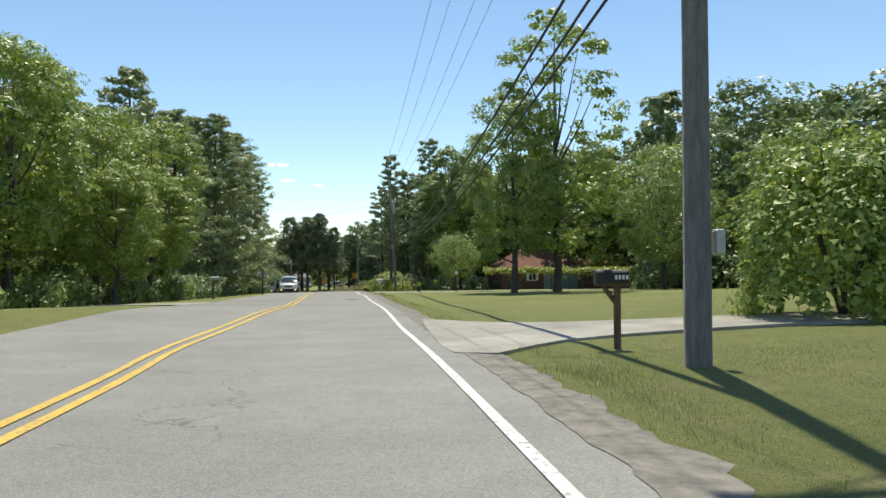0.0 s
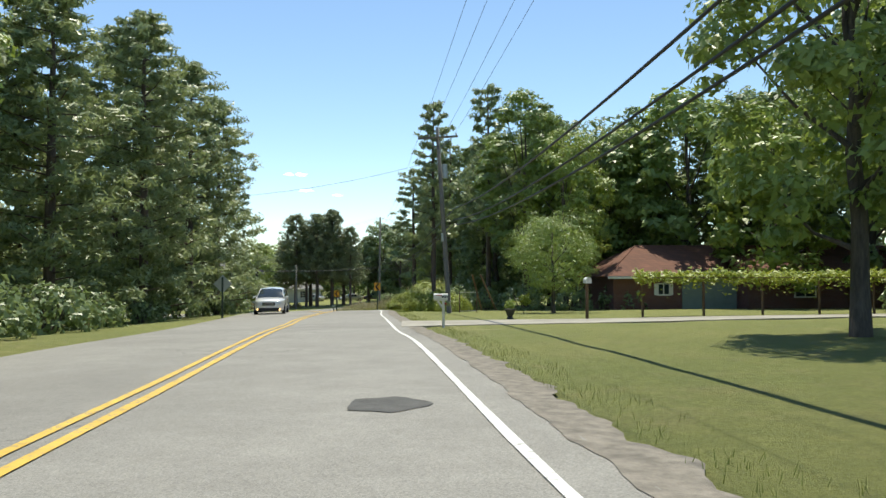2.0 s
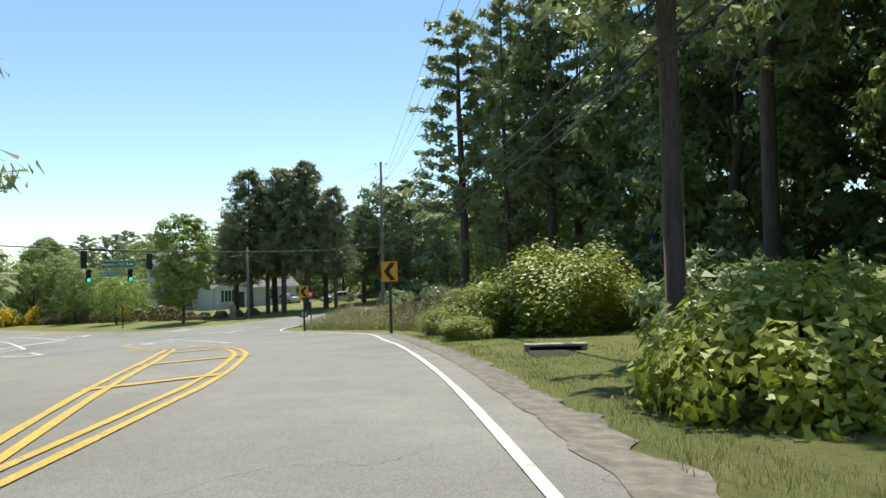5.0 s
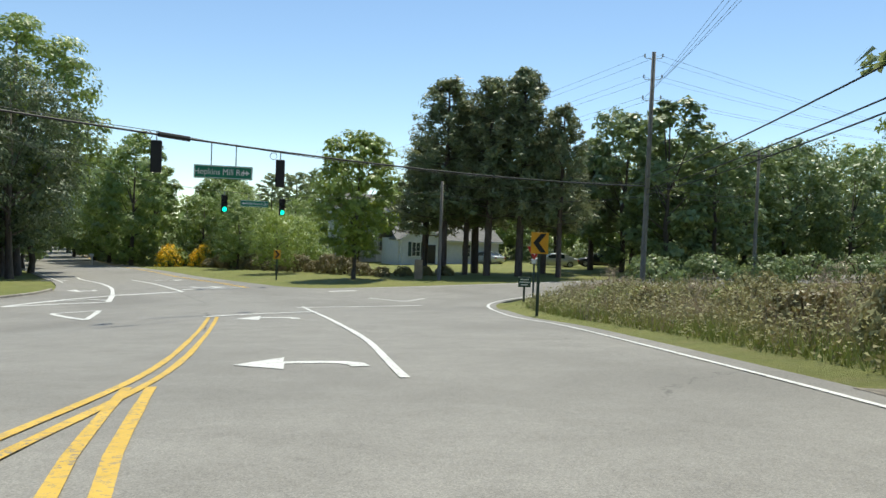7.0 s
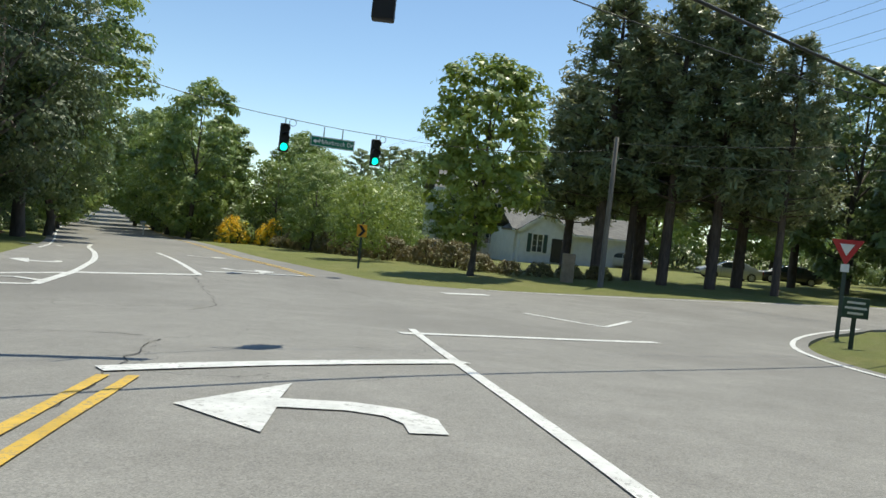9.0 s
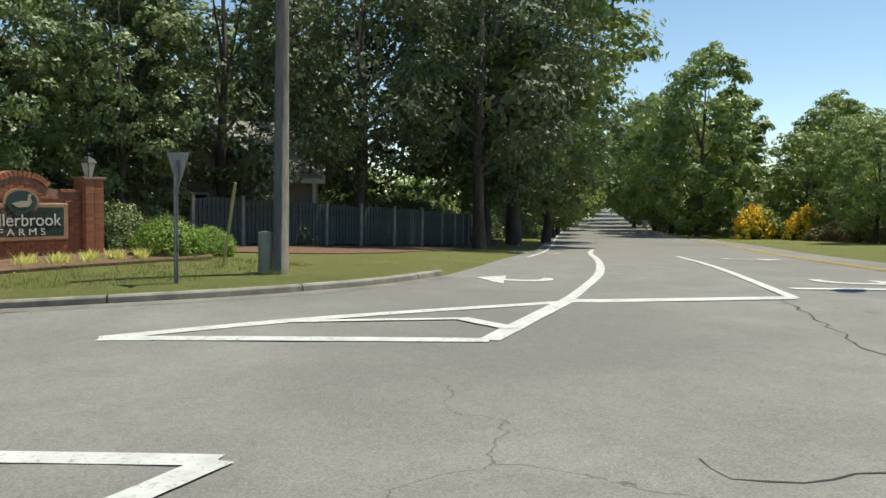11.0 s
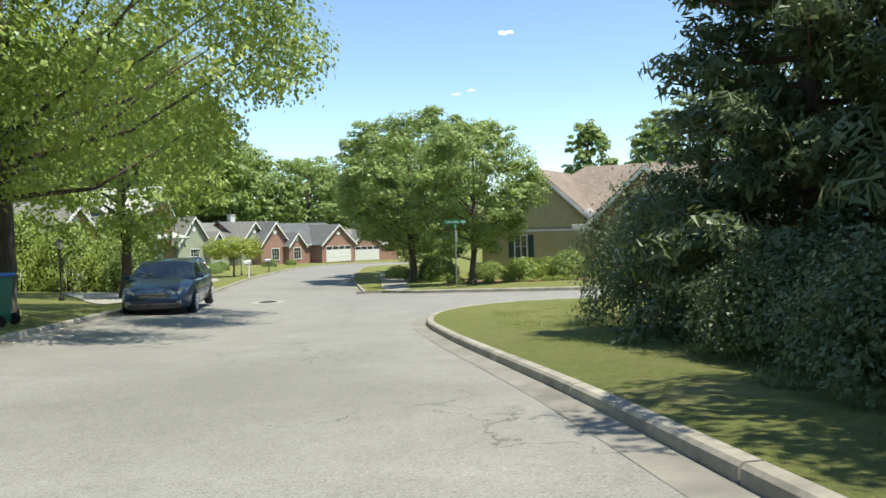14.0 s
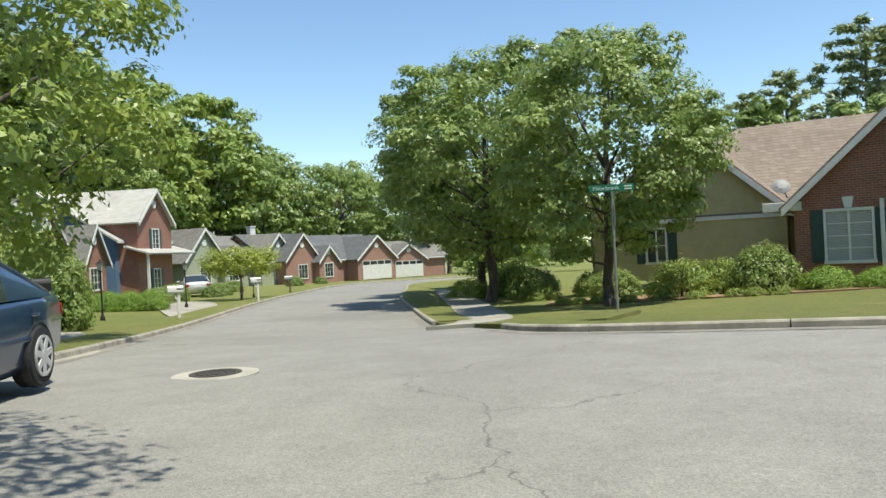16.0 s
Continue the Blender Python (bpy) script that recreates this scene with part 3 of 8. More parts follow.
# crumbling gravel shoulder along the near lane
sh = resample(EDGE[(EDGE[:, 1] > -95) & (EDGE[:, 1] < 30)], 0.16)
wob = np.array([noise.noise((p[1] * 1.3, 0, 0)) + 0.6 * noise.noise((p[1] * 0.3, 4, 0)) for p in sh])
wob += 0.5 * np.array([noise.noise((p[1] * 3.7, 9, 0)) for p in sh])
a, b = side(sh, -0.45 - 0.07 * wob), side(sh, -1.0 - 0.2 * wob)
v = np.vstack([np.c_[a, height(a[:, 0], a[:, 1]) + 0.027], np.c_[b, height(b[:, 0], b[:, 1]) + 0.0]])
n_ = len(sh)
tagged(mesh_object("road_shoulder", v, [(i, i + 1, i + 1 + n_, i + n_)[::-1] for i in range(n_ - 1)], GRAVEL), "crumbling gravel and dirt road shoulder", "shoulder", kind="structure")

for outline, label in DRIVES:
    tagged(sheet("driveway", resample(outline + outline[:1], 1.0)[:-1, :2], 0.03, DRIVE, 1.5, 0.2), label, "driveway", kind="structure")


# ---- kerbs ----
def kerb(line, label):
    e = tagged(new("kerb"), label, "kerb", kind="structure")
    q = resample(line, 0.5)[:, :2]
    prof = [(0.0, -0.12), (0.02, 0.11), (0.045, 0.135), (0.145, 0.14), (0.165, 0.12), (0.165, -0.12)]
    rails = [np.c_[side(q, u), height(*q.T) + w] for u, w in prof]
    k = 0
    while k < len(q) - 1:
        j = min(k + 6, len(q) - 1)
        bm = bmesh.new()
        rings = []
        for i in range(k, j + 1):
            cut = 0.012 if i in (k, j) else 0
            sgn = 1 if i == k else -1
            t = q[min(i + 1, len(q) - 1)] - q[max(i - 1, 0)]
            t = t / np.linalg.norm(t) * cut * sgn
            rings.append([bm.verts.new((r[i][0] + t[0], r[i][1] + t[1], r[i][2])) for r in rails])
        for u, v in zip(rings, rings[1:]):
            for a in range(len(prof) - 1):
                bm.faces.new((u[a], v[a], v[a + 1], u[a + 1]))
        bm.faces.new(rings[0][::-1]), bm.faces.new(rings[-1])
        bmesh.ops.recalc_face_normals(bm, faces=bm.faces)
        part("kerb_stone", bm, KERB, e)
        k = j
    g0, g1 = side(q, -0.3), side(q, 0.0)
    v = np.vstack([np.c_[g0, height(*g0.T) + 0.026], np.c_[g1, height(*g1.T) + 0.03]])
    n = len(q)
    mesh_object("gutter", v, [(i, i + 1, i + 1 + n, i + n) for i in range(n - 1)], GUTTER, e)
    a, b, c = side(q, 0.163), side(q, 1.1), side(q, 2.6)
    v = np.vstack([np.c_[a, height(*a.T) + 0.125], np.c_[b, height(*b.T) + 0.12], np.c_[c, height(*c.T) - 0.04]])
    f = [(i, i + 1, i + 1 + n, i + n)[::-1] for i in range(n - 1)] + [(i + n, i + 1 + n, i + 1 + 2 * n, i + 2 * n)[::-1] for i in range(n - 1)]
    tagged(mesh_object("grass_verge", v, f, GRASS, None, True), "strip of lawn grass behind the kerb", "grass", kind="structure")
    return e


kerb(KERB_SIGN, "worn concrete kerb round the corner lawn")
kerb(KERB_FAR, "concrete kerb along the side street")
kerb(KERB_RIGHT, "concrete kerb along the shaded side")
kerb(KERB_LEFT[6:], "stained concrete kerb along the lawns")
# footpath with a ramp between the kerbs
path = resample([(-68.7, 19.7), (-71.5, 18.9), (-75.8, 16.4), (-81.5, 12.7), (-87.8, 8.5), (-95, 3.7)], 1.0)
a, b = side(path, 0.75), side(path, -0.75)
tagged(sheet("grass_verge", [(-67.3, 21.8), (-68.4, 20.5), (-69.7, 19.2), (-71.4, 17.5), (-73.6, 15.9), (-75.0, 17.4), (-73.6, 20.6), (-70.4, 23.4), (-67.6, 23.6)], 0.1, GRASS, 0.8, 0.2), "lawn grass beside the footpath ramp", "grass", kind="structure")
tagged(sheet("pavement", np.vstack([a, b[::-1]]), 0.112, DRIVE, 1.0, 0.2), "narrow concrete footpath behind the kerb", "pavement", kind="structure")

# ---- trees and shrubs ----
def leaf_cloud(name, centres, outward, size, mat, parent, stretch=1.0, loose=0.5, up=0.4, fine=False, slim=1.0):
    """Many small folded leaves; outward gives the way they roughly face."""
    n = len(centres)
    nrm = outward + np.random.normal(0, loose, (n, 3)) + (0, 0, up)
    nrm /= np.linalg.norm(nrm, axis=1)[:, None] + 1e-9
    t = np.cross(nrm, np.random.normal(0, 1, (n, 3)))
    t /= np.linalg.norm(t, axis=1)[:, None] + 1e-9
    b = np.cross(nrm, t) * slim
    s = (np.random.uniform(0.6, 1.3, n) * size)[:, None]
    fold = nrm * s * np.random.uniform(-0.18, 0.18, n)[:, None]
    if fine:
        v = np.stack([centres - t * s * stretch * 0.85, centres - b * s * 0.55 + fold, centres + t * s * stretch * 0.85, centres + b * s * 0.55 + fold], 1).reshape(-1, 3)
        i = np.arange(n)[:, None] * 4
        f = np.vstack([i + (0, 1, 2), i + (0, 2, 3)])
    else:
        v = np.stack([centres - t * s * stretch * 0.7 - b * s * 0.62, centres - t * s * stretch * 0.7 + b * s * 0.62, centres + t * s * stretch], 1).reshape(-1, 3)
        f = np.arange(n * 3).reshape(-1, 3)
    return mesh_object(name, v, f, mat, parent)


def unit(n):
    v = np.random.normal(0, 1, (n, 3))
    return v / np.linalg.norm(v, axis=1)[:, None]


SIZE = {}


def broad_tree(seed, high, wide, clear, mat, leaf=0.16, lobes=24, clumps=12, leaves=26, trunk=0.24, drop=0.0, name="tree", label="", bark=None, fine=False, full=2.4, open_=0.0):
    """A spreading tree: trunk, limbs and a crown of rounded lobes, each of leafy clumps."""
    np.random.seed(seed), random.seed(seed)
    e = thing(name, (0, 0, 0), 0, label, "tree")
    SIZE[e.name] = (high, wide)
    half_h = (high - clear) / 2
    zc = clear + half_h
    bm = bmesh.new()
    mid = clear + half_h * 0.9
    sway = [Vector((random.uniform(-0.15, 0.15), random.uniform(-0.15, 0.15), z)) for z in np.linspace(-0.3, mid, 6)]
    tube(bm, sway, [trunk * 1.4, trunk * 1.05, trunk * 0.95, trunk * 0.85, trunk * 0.7, trunk * 0.5], 9)
    tube(bm, [sway[-1], (0.1, 0.1, high * 0.9)], [trunk * 0.5, 0.03], 6)
    cs, out, core, lump = [], [], [], wide * math.sqrt(26 / lobes)
    for k in range(lobes):
        z = 1 - 2 * (k + 0.5) / lobes
        a = k * 2.39996 + random.uniform(-0.35, 0.35)
        d = np.array([math.cos(a) * math.sqrt(1 - z * z), math.sin(a) * math.sqrt(1 - z * z), z])
        d /= (abs(math.hypot(d[0], d[1])) ** full + abs(d[2]) ** full) ** (1 / full)
        rl = lump * random.uniform(0.25, 0.42)
        far_ = random.uniform(0.84, 1.08)
        c = d * (max(wide - 0.9 * rl, 0.3 * wide) * far_, max(wide - 0.9 * rl, 0.3 * wide) * far_, (half_h - 0.75 * rl) * min(far_, 1.02)) + (0, 0, zc)
        c[:2] *= 1.06 - 0.22 * (c[2] - clear) / (2 * half_h)
        c[2] -= drop * math.hypot(c[0], c[1])
        if k % 2 == 0 or lobes < 14:
            s0 = Vector((0, 0, max(clear * 0.85, min(c[2] * 0.62, mid))))
            q = Vector(c)
            tube(bm, [s0, s0.lerp(q, 0.5) + Vector((0, 0, -0.06 * wide)), q], [trunk * 0.36, trunk * 0.2, 0.015], 6)
        face = d + (0, 0, 0.35)
        face /= np.linalg.norm(face)
        v = unit(clumps * 3)
        v = v[(v @ face) > -0.25][:clumps]
        for w, far, kr in zip(v, np.random.uniform(0.5, 0.95, len(v)), np.random.uniform(0.26, 0.46, len(v)) * rl):
            if random.random() < open_:
                continue
            p = c + w * rl * far
            u = unit(leaves)
            u[:, 2] = np.where(u[:, 2] < -0.45, -u[:, 2], u[:, 2])
            q = p + u * (kr * np.random.uniform(0.55, 1.12, leaves))[:, None] * (1.1, 1.1, 0.72)
            if drop:
                q[:, 2] -= drop * 2.2 * np.random.rand(leaves) ** 2 * kr
            cs.append(q), out.append(u * 0.6 + w * 0.45)
        n_core = max(8, int(520 / lobes))
        core.append(c * (0.86, 0.86, 1) + unit(n_core) * rl * np.random.uniform(0.2, 0.6, n_core)[:, None])
    part("trunk", bm, bark or BARK, e, smooth=True)
    core = np.vstack(core)
    crown = leaf_cloud("crown", np.vstack(cs), np.vstack(out), leaf, mat, e, loose=0.3, up=0.3, fine=fine)
    leaf_cloud("inner_leaves", core, unit(len(core)), lump * 0.03 + leaf * 0.8, mat, crown)
    return e


def pine_tree(seed, high, wide, clear, mat=None, limbs=90, puffs=4, needles=26, label="tall pine with tufted dark green branches", size=0.2, cone=0.5, trunk=0.2, name="pine_tree", low=1.0, flat=0.55, droop=0.0, slim=0.5, stretch=1.4):
    """A conifer: straight trunk, limbs all round, rounded tufts of needles along them."""
    np.random.seed(seed), random.seed(seed)
    e = thing(name, (0, 0, 0), 0, label, "tree")
    SIZE[e.name] = (high, wide)
    bm = bmesh.new()
    tube(bm, [(0, 0, -0.3), (0.06, 0, high * 0.35), (-0.05, 0.05, high * 0.7), (0, 0, high * 0.99)], [trunk * 1.2, trunk, trunk * 0.6, 0.03], 8)
    cs, out = [], []
    for k in range(limbs):
        u = ((k + random.random()) / limbs) ** low
        z = clear + (high - clear) * u * 0.975
        a = k * 2.39996 + random.uniform(-0.5, 0.5)
        r = wide * ((1 - u) ** cone) * random.choice((0.55, 0.75, 0.9, 1.0, 1.08)) + 0.25
        tip = Vector((r * math.cos(a), r * math.sin(a), z + (0.14 - droop) * r))
        base = Vector((0, 0, z - 0.1 * r))
        bend = base.lerp(tip, 0.55) + Vector((0, 0, -0.05 * r))
        if k % 2 == 0:
            tube(bm, [base, bend, tip], [0.05, 0.03, 0.008], 5)
        for j in range(puffs):
            f = 0.32 + 0.68 * (j + random.uniform(0.3, 1.0)) / puffs
            p = np.array(base.lerp(tip, f)) + np.random.normal(0, 0.07 * r, 3) * (1, 1, 0.6)
            pr = random.uniform(0.55, 1.0) * (0.22 + 0.13 * wide) * (0.7 + 0.45 * f) * (1 - 0.35 * u)
            v = unit(needles)
            q = p + v * (pr * np.random.uniform(0.35, 1.08, needles))[:, None] * (1, 1, flat)
            q[:, 2] -= droop * 0.5 * np.hypot(q[:, 0] - p[0], q[:, 1] - p[1])
            cs.append(q), out.append(v * (0.8, 0.8, 0.5) + (0, 0, 0.35))
    part("trunk", bm, BARK_PINE, e, smooth=True)
    leaf_cloud("crown", np.vstack(cs), np.vstack(out), size, mat or NEEDLES, e, stretch, 0.35, 0.2, slim=slim)
    return e


def shrub(seed, wide, high, mat, leaf=0.09, clumps=90, leaves=26, name="shrub", label="", flat=0.0, cat="bush", squash=1.0, up=0.2, ragged=0.0, thin=1.0, under=0.0):
    """A dense rounded bush of leaf clumps on stems."""
    np.random.seed(seed), random.seed(seed)
    e = thing(name, (0, 0, 0), 0, label, cat)
    bm = bmesh.new()
    for k in range(7):
        a = k * 0.9
        tube(bm, [(0.08 * math.cos(a), 0.08 * math.sin(a), -0.1), (0.3 * wide * math.cos(a), 0.3 * wide * math.sin(a), high * 0.5), (0.62 * wide * math.cos(a), 0.62 * wide * math.sin(a) * squash, high * 0.8)], [0.04, 0.025, 0.008], 5)
    part("stem", bm, BARK, e)
    d = unit(clumps)
    d[:, 2] = np.abs(d[:, 2]) ** (1 - 0.5 * flat)
    r = np.random.uniform(0.74, 0.96, clumps)[:, None]
    lump = np.array([1 + ragged * noise.noise((q[0] * 2.2, q[1] * 2.2, q[2] * 2.2 + seed)) for q in d])[:, None]
    c = d * r * lump * (wide, wide * squash, high * 0.88) + (0, 0, high * 0.04)
    if under:       # hollow below the overhanging top
        c[:, :2] *= 1 - under * np.clip(1 - c[:, 2:] / (0.62 * high), 0, 1) ** 0.7
    u = unit(clumps * leaves)
    k = np.repeat(np.random.uniform(0.1, 0.22, clumps) * wide, leaves)[:, None]
    q = np.repeat(c, leaves, 0) + u * k * np.random.uniform(0.4, 1.1, (len(u), 1))
    q[:, 2] = np.maximum(q[:, 2], 0.03)
    SIZE[e.name] = (high, wide)
    leaf_cloud("foliage", q, np.repeat(d, leaves, 0) * 0.5 + u * 0.6, leaf, mat, e, 2.0 if thin < 1 else 1.0, 0.35, up, slim=thin)
    return e


# kinds of broad-leaved tree: leaves, leaf size, clumps, leaves a clump, clear trunk, label
KINDS = {
    "oak_near": (LEAF_OAK, 0.115, 13, 58, 0.15, "broad green shade tree in full leaf"),
    "lime_near": (LEAF_LIGHT, 0.115, 13, 58, 0.13, "bright green leafy tree at the wood's edge"),
    "dark_near": (LEAF_DARK, 0.125, 13, 46, 0.06, "dark green tree of the shaded wood"),
    "oak_mid": (LEAF_OAK, 0.21, 11, 22, 0.04, "tall dense green tree of the roadside wood"),
    "lime_mid": (LEAF_LIGHT, 0.21, 11, 22, 0.04, "bright green leafy tree with rounded crown"),
    "dark_mid": (LEAF_DARK, 0.21, 11, 22, 0.05, "dark green tree of the shaded wood"),
    # borrows the evergreen leaves, so the wood's shade sits in the colour
    "shade_near": (EVERGREEN_AND_SHADE, 0.105, 13, 50, 0.15, "dark green tree behind the fence, leaf colour darkened as shade"),
    "oak_full": (LEAF_OAK, 0.16, 14, 40, 0.03, "tall dense green tree beside the west road"),
    "slim_light": (LEAF_LIGHT, 0.1, 13, 62, 0.07, "bright green leafy tree at the wood's edge"),
    "slim_dark": (LEAF_DARK, 0.1, 13, 62, 0.07, "dark green tree of the shaded wood"),
    "oak_far": (LEAF_OAK, 0.2, 11, 32, 0.08, "distant full green tree above the houses"),
    "tulip_far": (LEAF_LIGHT, 0.17, 11, 42, 0.07, "distant tall narrow green tree"),
}
SHAPES = (1.8, 2.35, 3.1, 4.2, 5.8)      # height over spread of the patterns
PATTERNS = {}


def pattern(kind, slender):
    """The pattern tree of a kind whose shape comes nearest."""
    k = min(range(len(SHAPES)), key=lambda i: abs(math.log(SHAPES[i] / slender)))
    if (kind, k) not in PATTERNS:
        mat, leaf, clumps, leaves, clear, label = KINDS[kind]
        wide = 12 / SHAPES[k]
        keep = random.getstate(), np.random.get_state()
        PATTERNS[kind, k] = broad_tree(100 + 7 * k + 31 * list(KINDS).index(kind), 12, wide, 12 * clear, mat, leaf, (20, 22, 24, 26, 28)[k], clumps, leaves, 0.1 + 0.022 * wide, label=label, full=(2.3, 2.4, 2.5, 2.7, 3.0)[k])
        random.setstate(keep[0]), np.random.set_state(keep[1])
    return PATTERNS[kind, k]


def grow(proto, x, y, high, wide, label="", group="", turn=None):
    """A copy of a pattern tree at its own height and spread."""
    if isinstance(proto, str):
        proto = pattern(proto, high / wide)
    h, w = SIZE[proto.name]
    m = pose(x, y, hz(x, y) - 0.03, 0, 0, random.uniform(0, 360) if turn is None else turn)
    o = copy_thing(proto, m)
    o.matrix_basis = m @ Matrix.Diagonal((wide / w, wide / w, high / h, 1))
    return tagged(o, label, "", group)


def plant(proto, x, y, turn=None, scale=1.0, label="", group="", tall=1.0, dz=0.0):
    h, w = SIZE[proto.name]
    return grow(proto, x, y, h * scale * tall, w * scale, label, group, turn)


def retire(*protos):
    """The patterns are taken away once their copies stand."""
    for p in protos:
        for o in (*p.children_recursive, p):
            bpy.data.objects.remove(o)


# patterns: fine leaves for trees beside the road, coarser ones farther off
random.seed(5)
oak_near, lime_near, dark_near, oak_mid, lime_mid, dark_mid, shade_near, oak_full, slim_light, slim_dark, oak_far, tulip_far = KINDS
pine_near = pine_tree(21, 17, 4.0, 0.8, limbs=120, puffs=4, needles=38, size=0.17, cone=0.45)
pine_mid = pine_tree(22, 18, 4.0, 3.5, limbs=84, puffs=4, needles=22, size=0.24, cone=0.42)
pine_bare = pine_tree(23, 19, 2.4, 6.0, limbs=64, puffs=4, needles=24, size=0.22, cone=0.28, label="tall pine, bare below, tufted crown")
pine_far = pine_tree(26, 19, 3.6, 5.0, limbs=60, puffs=4, needles=26, size=0.3, cone=0.3, label="distant tall pine with open tufted crown")
cedar = pine_tree(24, 14, 2.6, 4.0, CEDAR, 150, 4, 26, "dark cedar with brownish inner branches", 0.17, 0.5, name="cedar_tree", flat=0.9)
ragged = pine_tree(29, 14, 2.6, 4.2, CEDAR, 110, 4, 24, "ragged dark cedar with gaps and dead twigs", 0.17, 0.42, name="cedar_tree", flat=0.9)
brush = shrub(71, 1.6, 1.7, LEAF_OAK, 0.09, 130, 18, "undergrowth", "tangled green undergrowth below the trees", 0.3, "bush")
brush_dark = shrub(72, 1.7, 1.9, LEAF_DARK, 0.12, 100, 12, "undergrowth", "dark shaded undergrowth below the trees", 0.3, "bush")
brush_fine = shrub(73, 1.6, 1.8, LEAF_DARK, 0.05, 260, 26, "undergrowth", "dark shaded undergrowth below the trees", 0.3, "bush")
wild = "woods along the road"

# lawn trees and the wood behind them
grow(oak_near, 11.3, -35.2, 13, 3.9, "tall shade tree on the lawn, full green crown", "lawn trees", 40)
airy = broad_tree(33, 18.5, 4.8, 2.2, LEAF_LIGHT, 0.16, 40, 12, 34, trunk=0.24, label="tall open-branched bright green tree on the lawn", open_=0.42)
grow(airy, 14.4, -33.8, 18.5, 4.8, "tall open-branched bright green tree on the lawn", "lawn trees", 90)
grow(oak_near, 23.7, -27.2, 11, 4.6, "broad shade tree on the lawn, full green crown", "lawn trees", 200)
grow(oak_near, 9.3, -7.6, 5.9, 3.0, "small rounded tree before the brick house", "lawn trees", 77)
for x, y, h, w in ((38, -10.9, 20, 8.5), (34.8, 4.3, 23, 5.5), (54.5, 3.4, 23, 6), (46, -24, 19, 7), (50, -38, 20, 7), (32, -30, 12, 5), (38, -44, 14, 6), (30, -52, 12, 5), (44, -60, 16, 7), (60, -14, 22, 7), (28, -18, 13, 4.5), (33, -13, 16, 6), (44, -8, 20, 7), (52, -18, 19, 7), (40, 1, 20, 6)):
    grow(dark_mid if w > 5.2 else oak_mid, x, y, h, w, "", wild)
# wood behind the brick house and along the bend
for k, x, y, h, w in ((4, 2.6, 8.4, 16.5, 1.9), (4, 7.4, 15.2, 19.6, 2.3), (1, 9.9, 9.2, 16.9, 4.4), (0, 12.2, 5.3, 13.6, 3.9), (1, 18.8, 13.1, 15.9, 4.6), (1, 23.2, 10.5, 18.5, 6.4), (1, 17.0, 12.6, 14.5, 4.6), (0, 31, 12.5, 15, 6), (2, 29, 9, 18, 5), (2, 14.5, 14, 16, 5), (2, 8.4, 19.5, 15, 3.6), (0, 26, 1.5, 14, 5), (2, 36, 12, 20, 6), (2, 19.5, 15.5, 17, 5), (2, 25.5, 17, 18, 5.2), (2, 31.5, 19, 18, 6), (2, 13, 18, 17, 4.6), (1, 21, 12.2, 12, 4),
                      (4, 0.6, 35.2, 16, 2.6), (3, 2.6, 33.0, 16, 2.4), (1, 3.9, 38.9, 15.5, 3.2), (2, 6.4, 34.0, 17, 3.8), (2, 8.6, 28.6, 17, 4), (2, 7.6, 24.0, 16, 3.6), (4, 4.6, 31.5, 18, 2.4), (2, 12, 22, 18, 5), (2, 14, 33, 18, 5), (2, 10, 43, 16, 5), (0, 2.6, 43.8, 8.5, 2.0), (1, 6.5, 49, 14, 4), (2, 15, 52, 15, 5), (2, 22, 26, 19, 6), (2, 24, 42, 18, 6), (1, 10, 57, 12, 4)):
    close = x < 16 and y < 45
    grow((lime_near if close else lime_mid, oak_near if close else oak_mid, dark_near if close else dark_mid, pine_mid, pine_bare)[k], x, y, h, w, "", wild)
for x, y, s in ((4.2, 9.5, 1.0), (6.5, 5.5, 1.0), (8.8, 3.4, 1.1), (12, 1.4, 1.0), (5.0, 13, 1.2), (4.5, 24.5, 1.3), (3.4, 29, 1.3), (2.2, 33.5, 1.2), (1.4, 39.0, 1.2), (5.4, 21, 1.4), (6.4, 27, 1.5), (4.6, 35, 1.5), (3.0, 44, 1.2), (16, 3.0, 1.2), (28, -12, 1.3), (31, -18, 1.4)):
    plant(brush_dark, x, y, None, s, "", wild)
# left wood
for k, x, y, h, w in ((0, -13.8, -47.4, 13.2, 3.8), (0, -12.8, -40.2, 11.2, 4.2), (0, -12.2, -32.6, 12.4, 3.8), (1, -15, -55, 13, 4.2), (1, -13.0, -63, 12, 4), (0, -10.9, -36.6, 8, 2.8), (0, -10.4, -43.5, 7.5, 2.6), (1, -16.5, -36, 14, 4.5), (1, -12.4, -71, 11, 4), (1, -19, -47, 15, 5), (1, -18, -62, 15, 5)):
    grow((lime_near, oak_mid)[k], x, y, h, w, "", wild)
for x, y, h, w in ((-14.5, -6.2, 18.5, 4.6), (-14.8, 3.7, 18.5, 5.0), (-15.0, 11.8, 17.8, 4.6), (-18, -1.5, 19.5, 5.0), (-19, 7.5, 19, 5.0), (-16.4, -13.5, 17.5, 5.0)):
    grow(pine_near, x, y, h, w, "big pine with layered branches down to the ground", wild)
for x, y, h, w in ((-20.5, -13.2, 21.6, 5.2), (-24, -22, 20, 5), (-22, -32, 18, 5), (-24, -2, 20, 5), (-25, 9, 19, 5), (-29, -12, 21, 5), (-21, 16, 16, 4.5), (-27, -45, 18, 5), (-24, -60, 17, 5), (-30, 2, 19, 5), (-30, -30, 20, 6)):
    grow(pine_mid, x, y, h, w, "", wild)
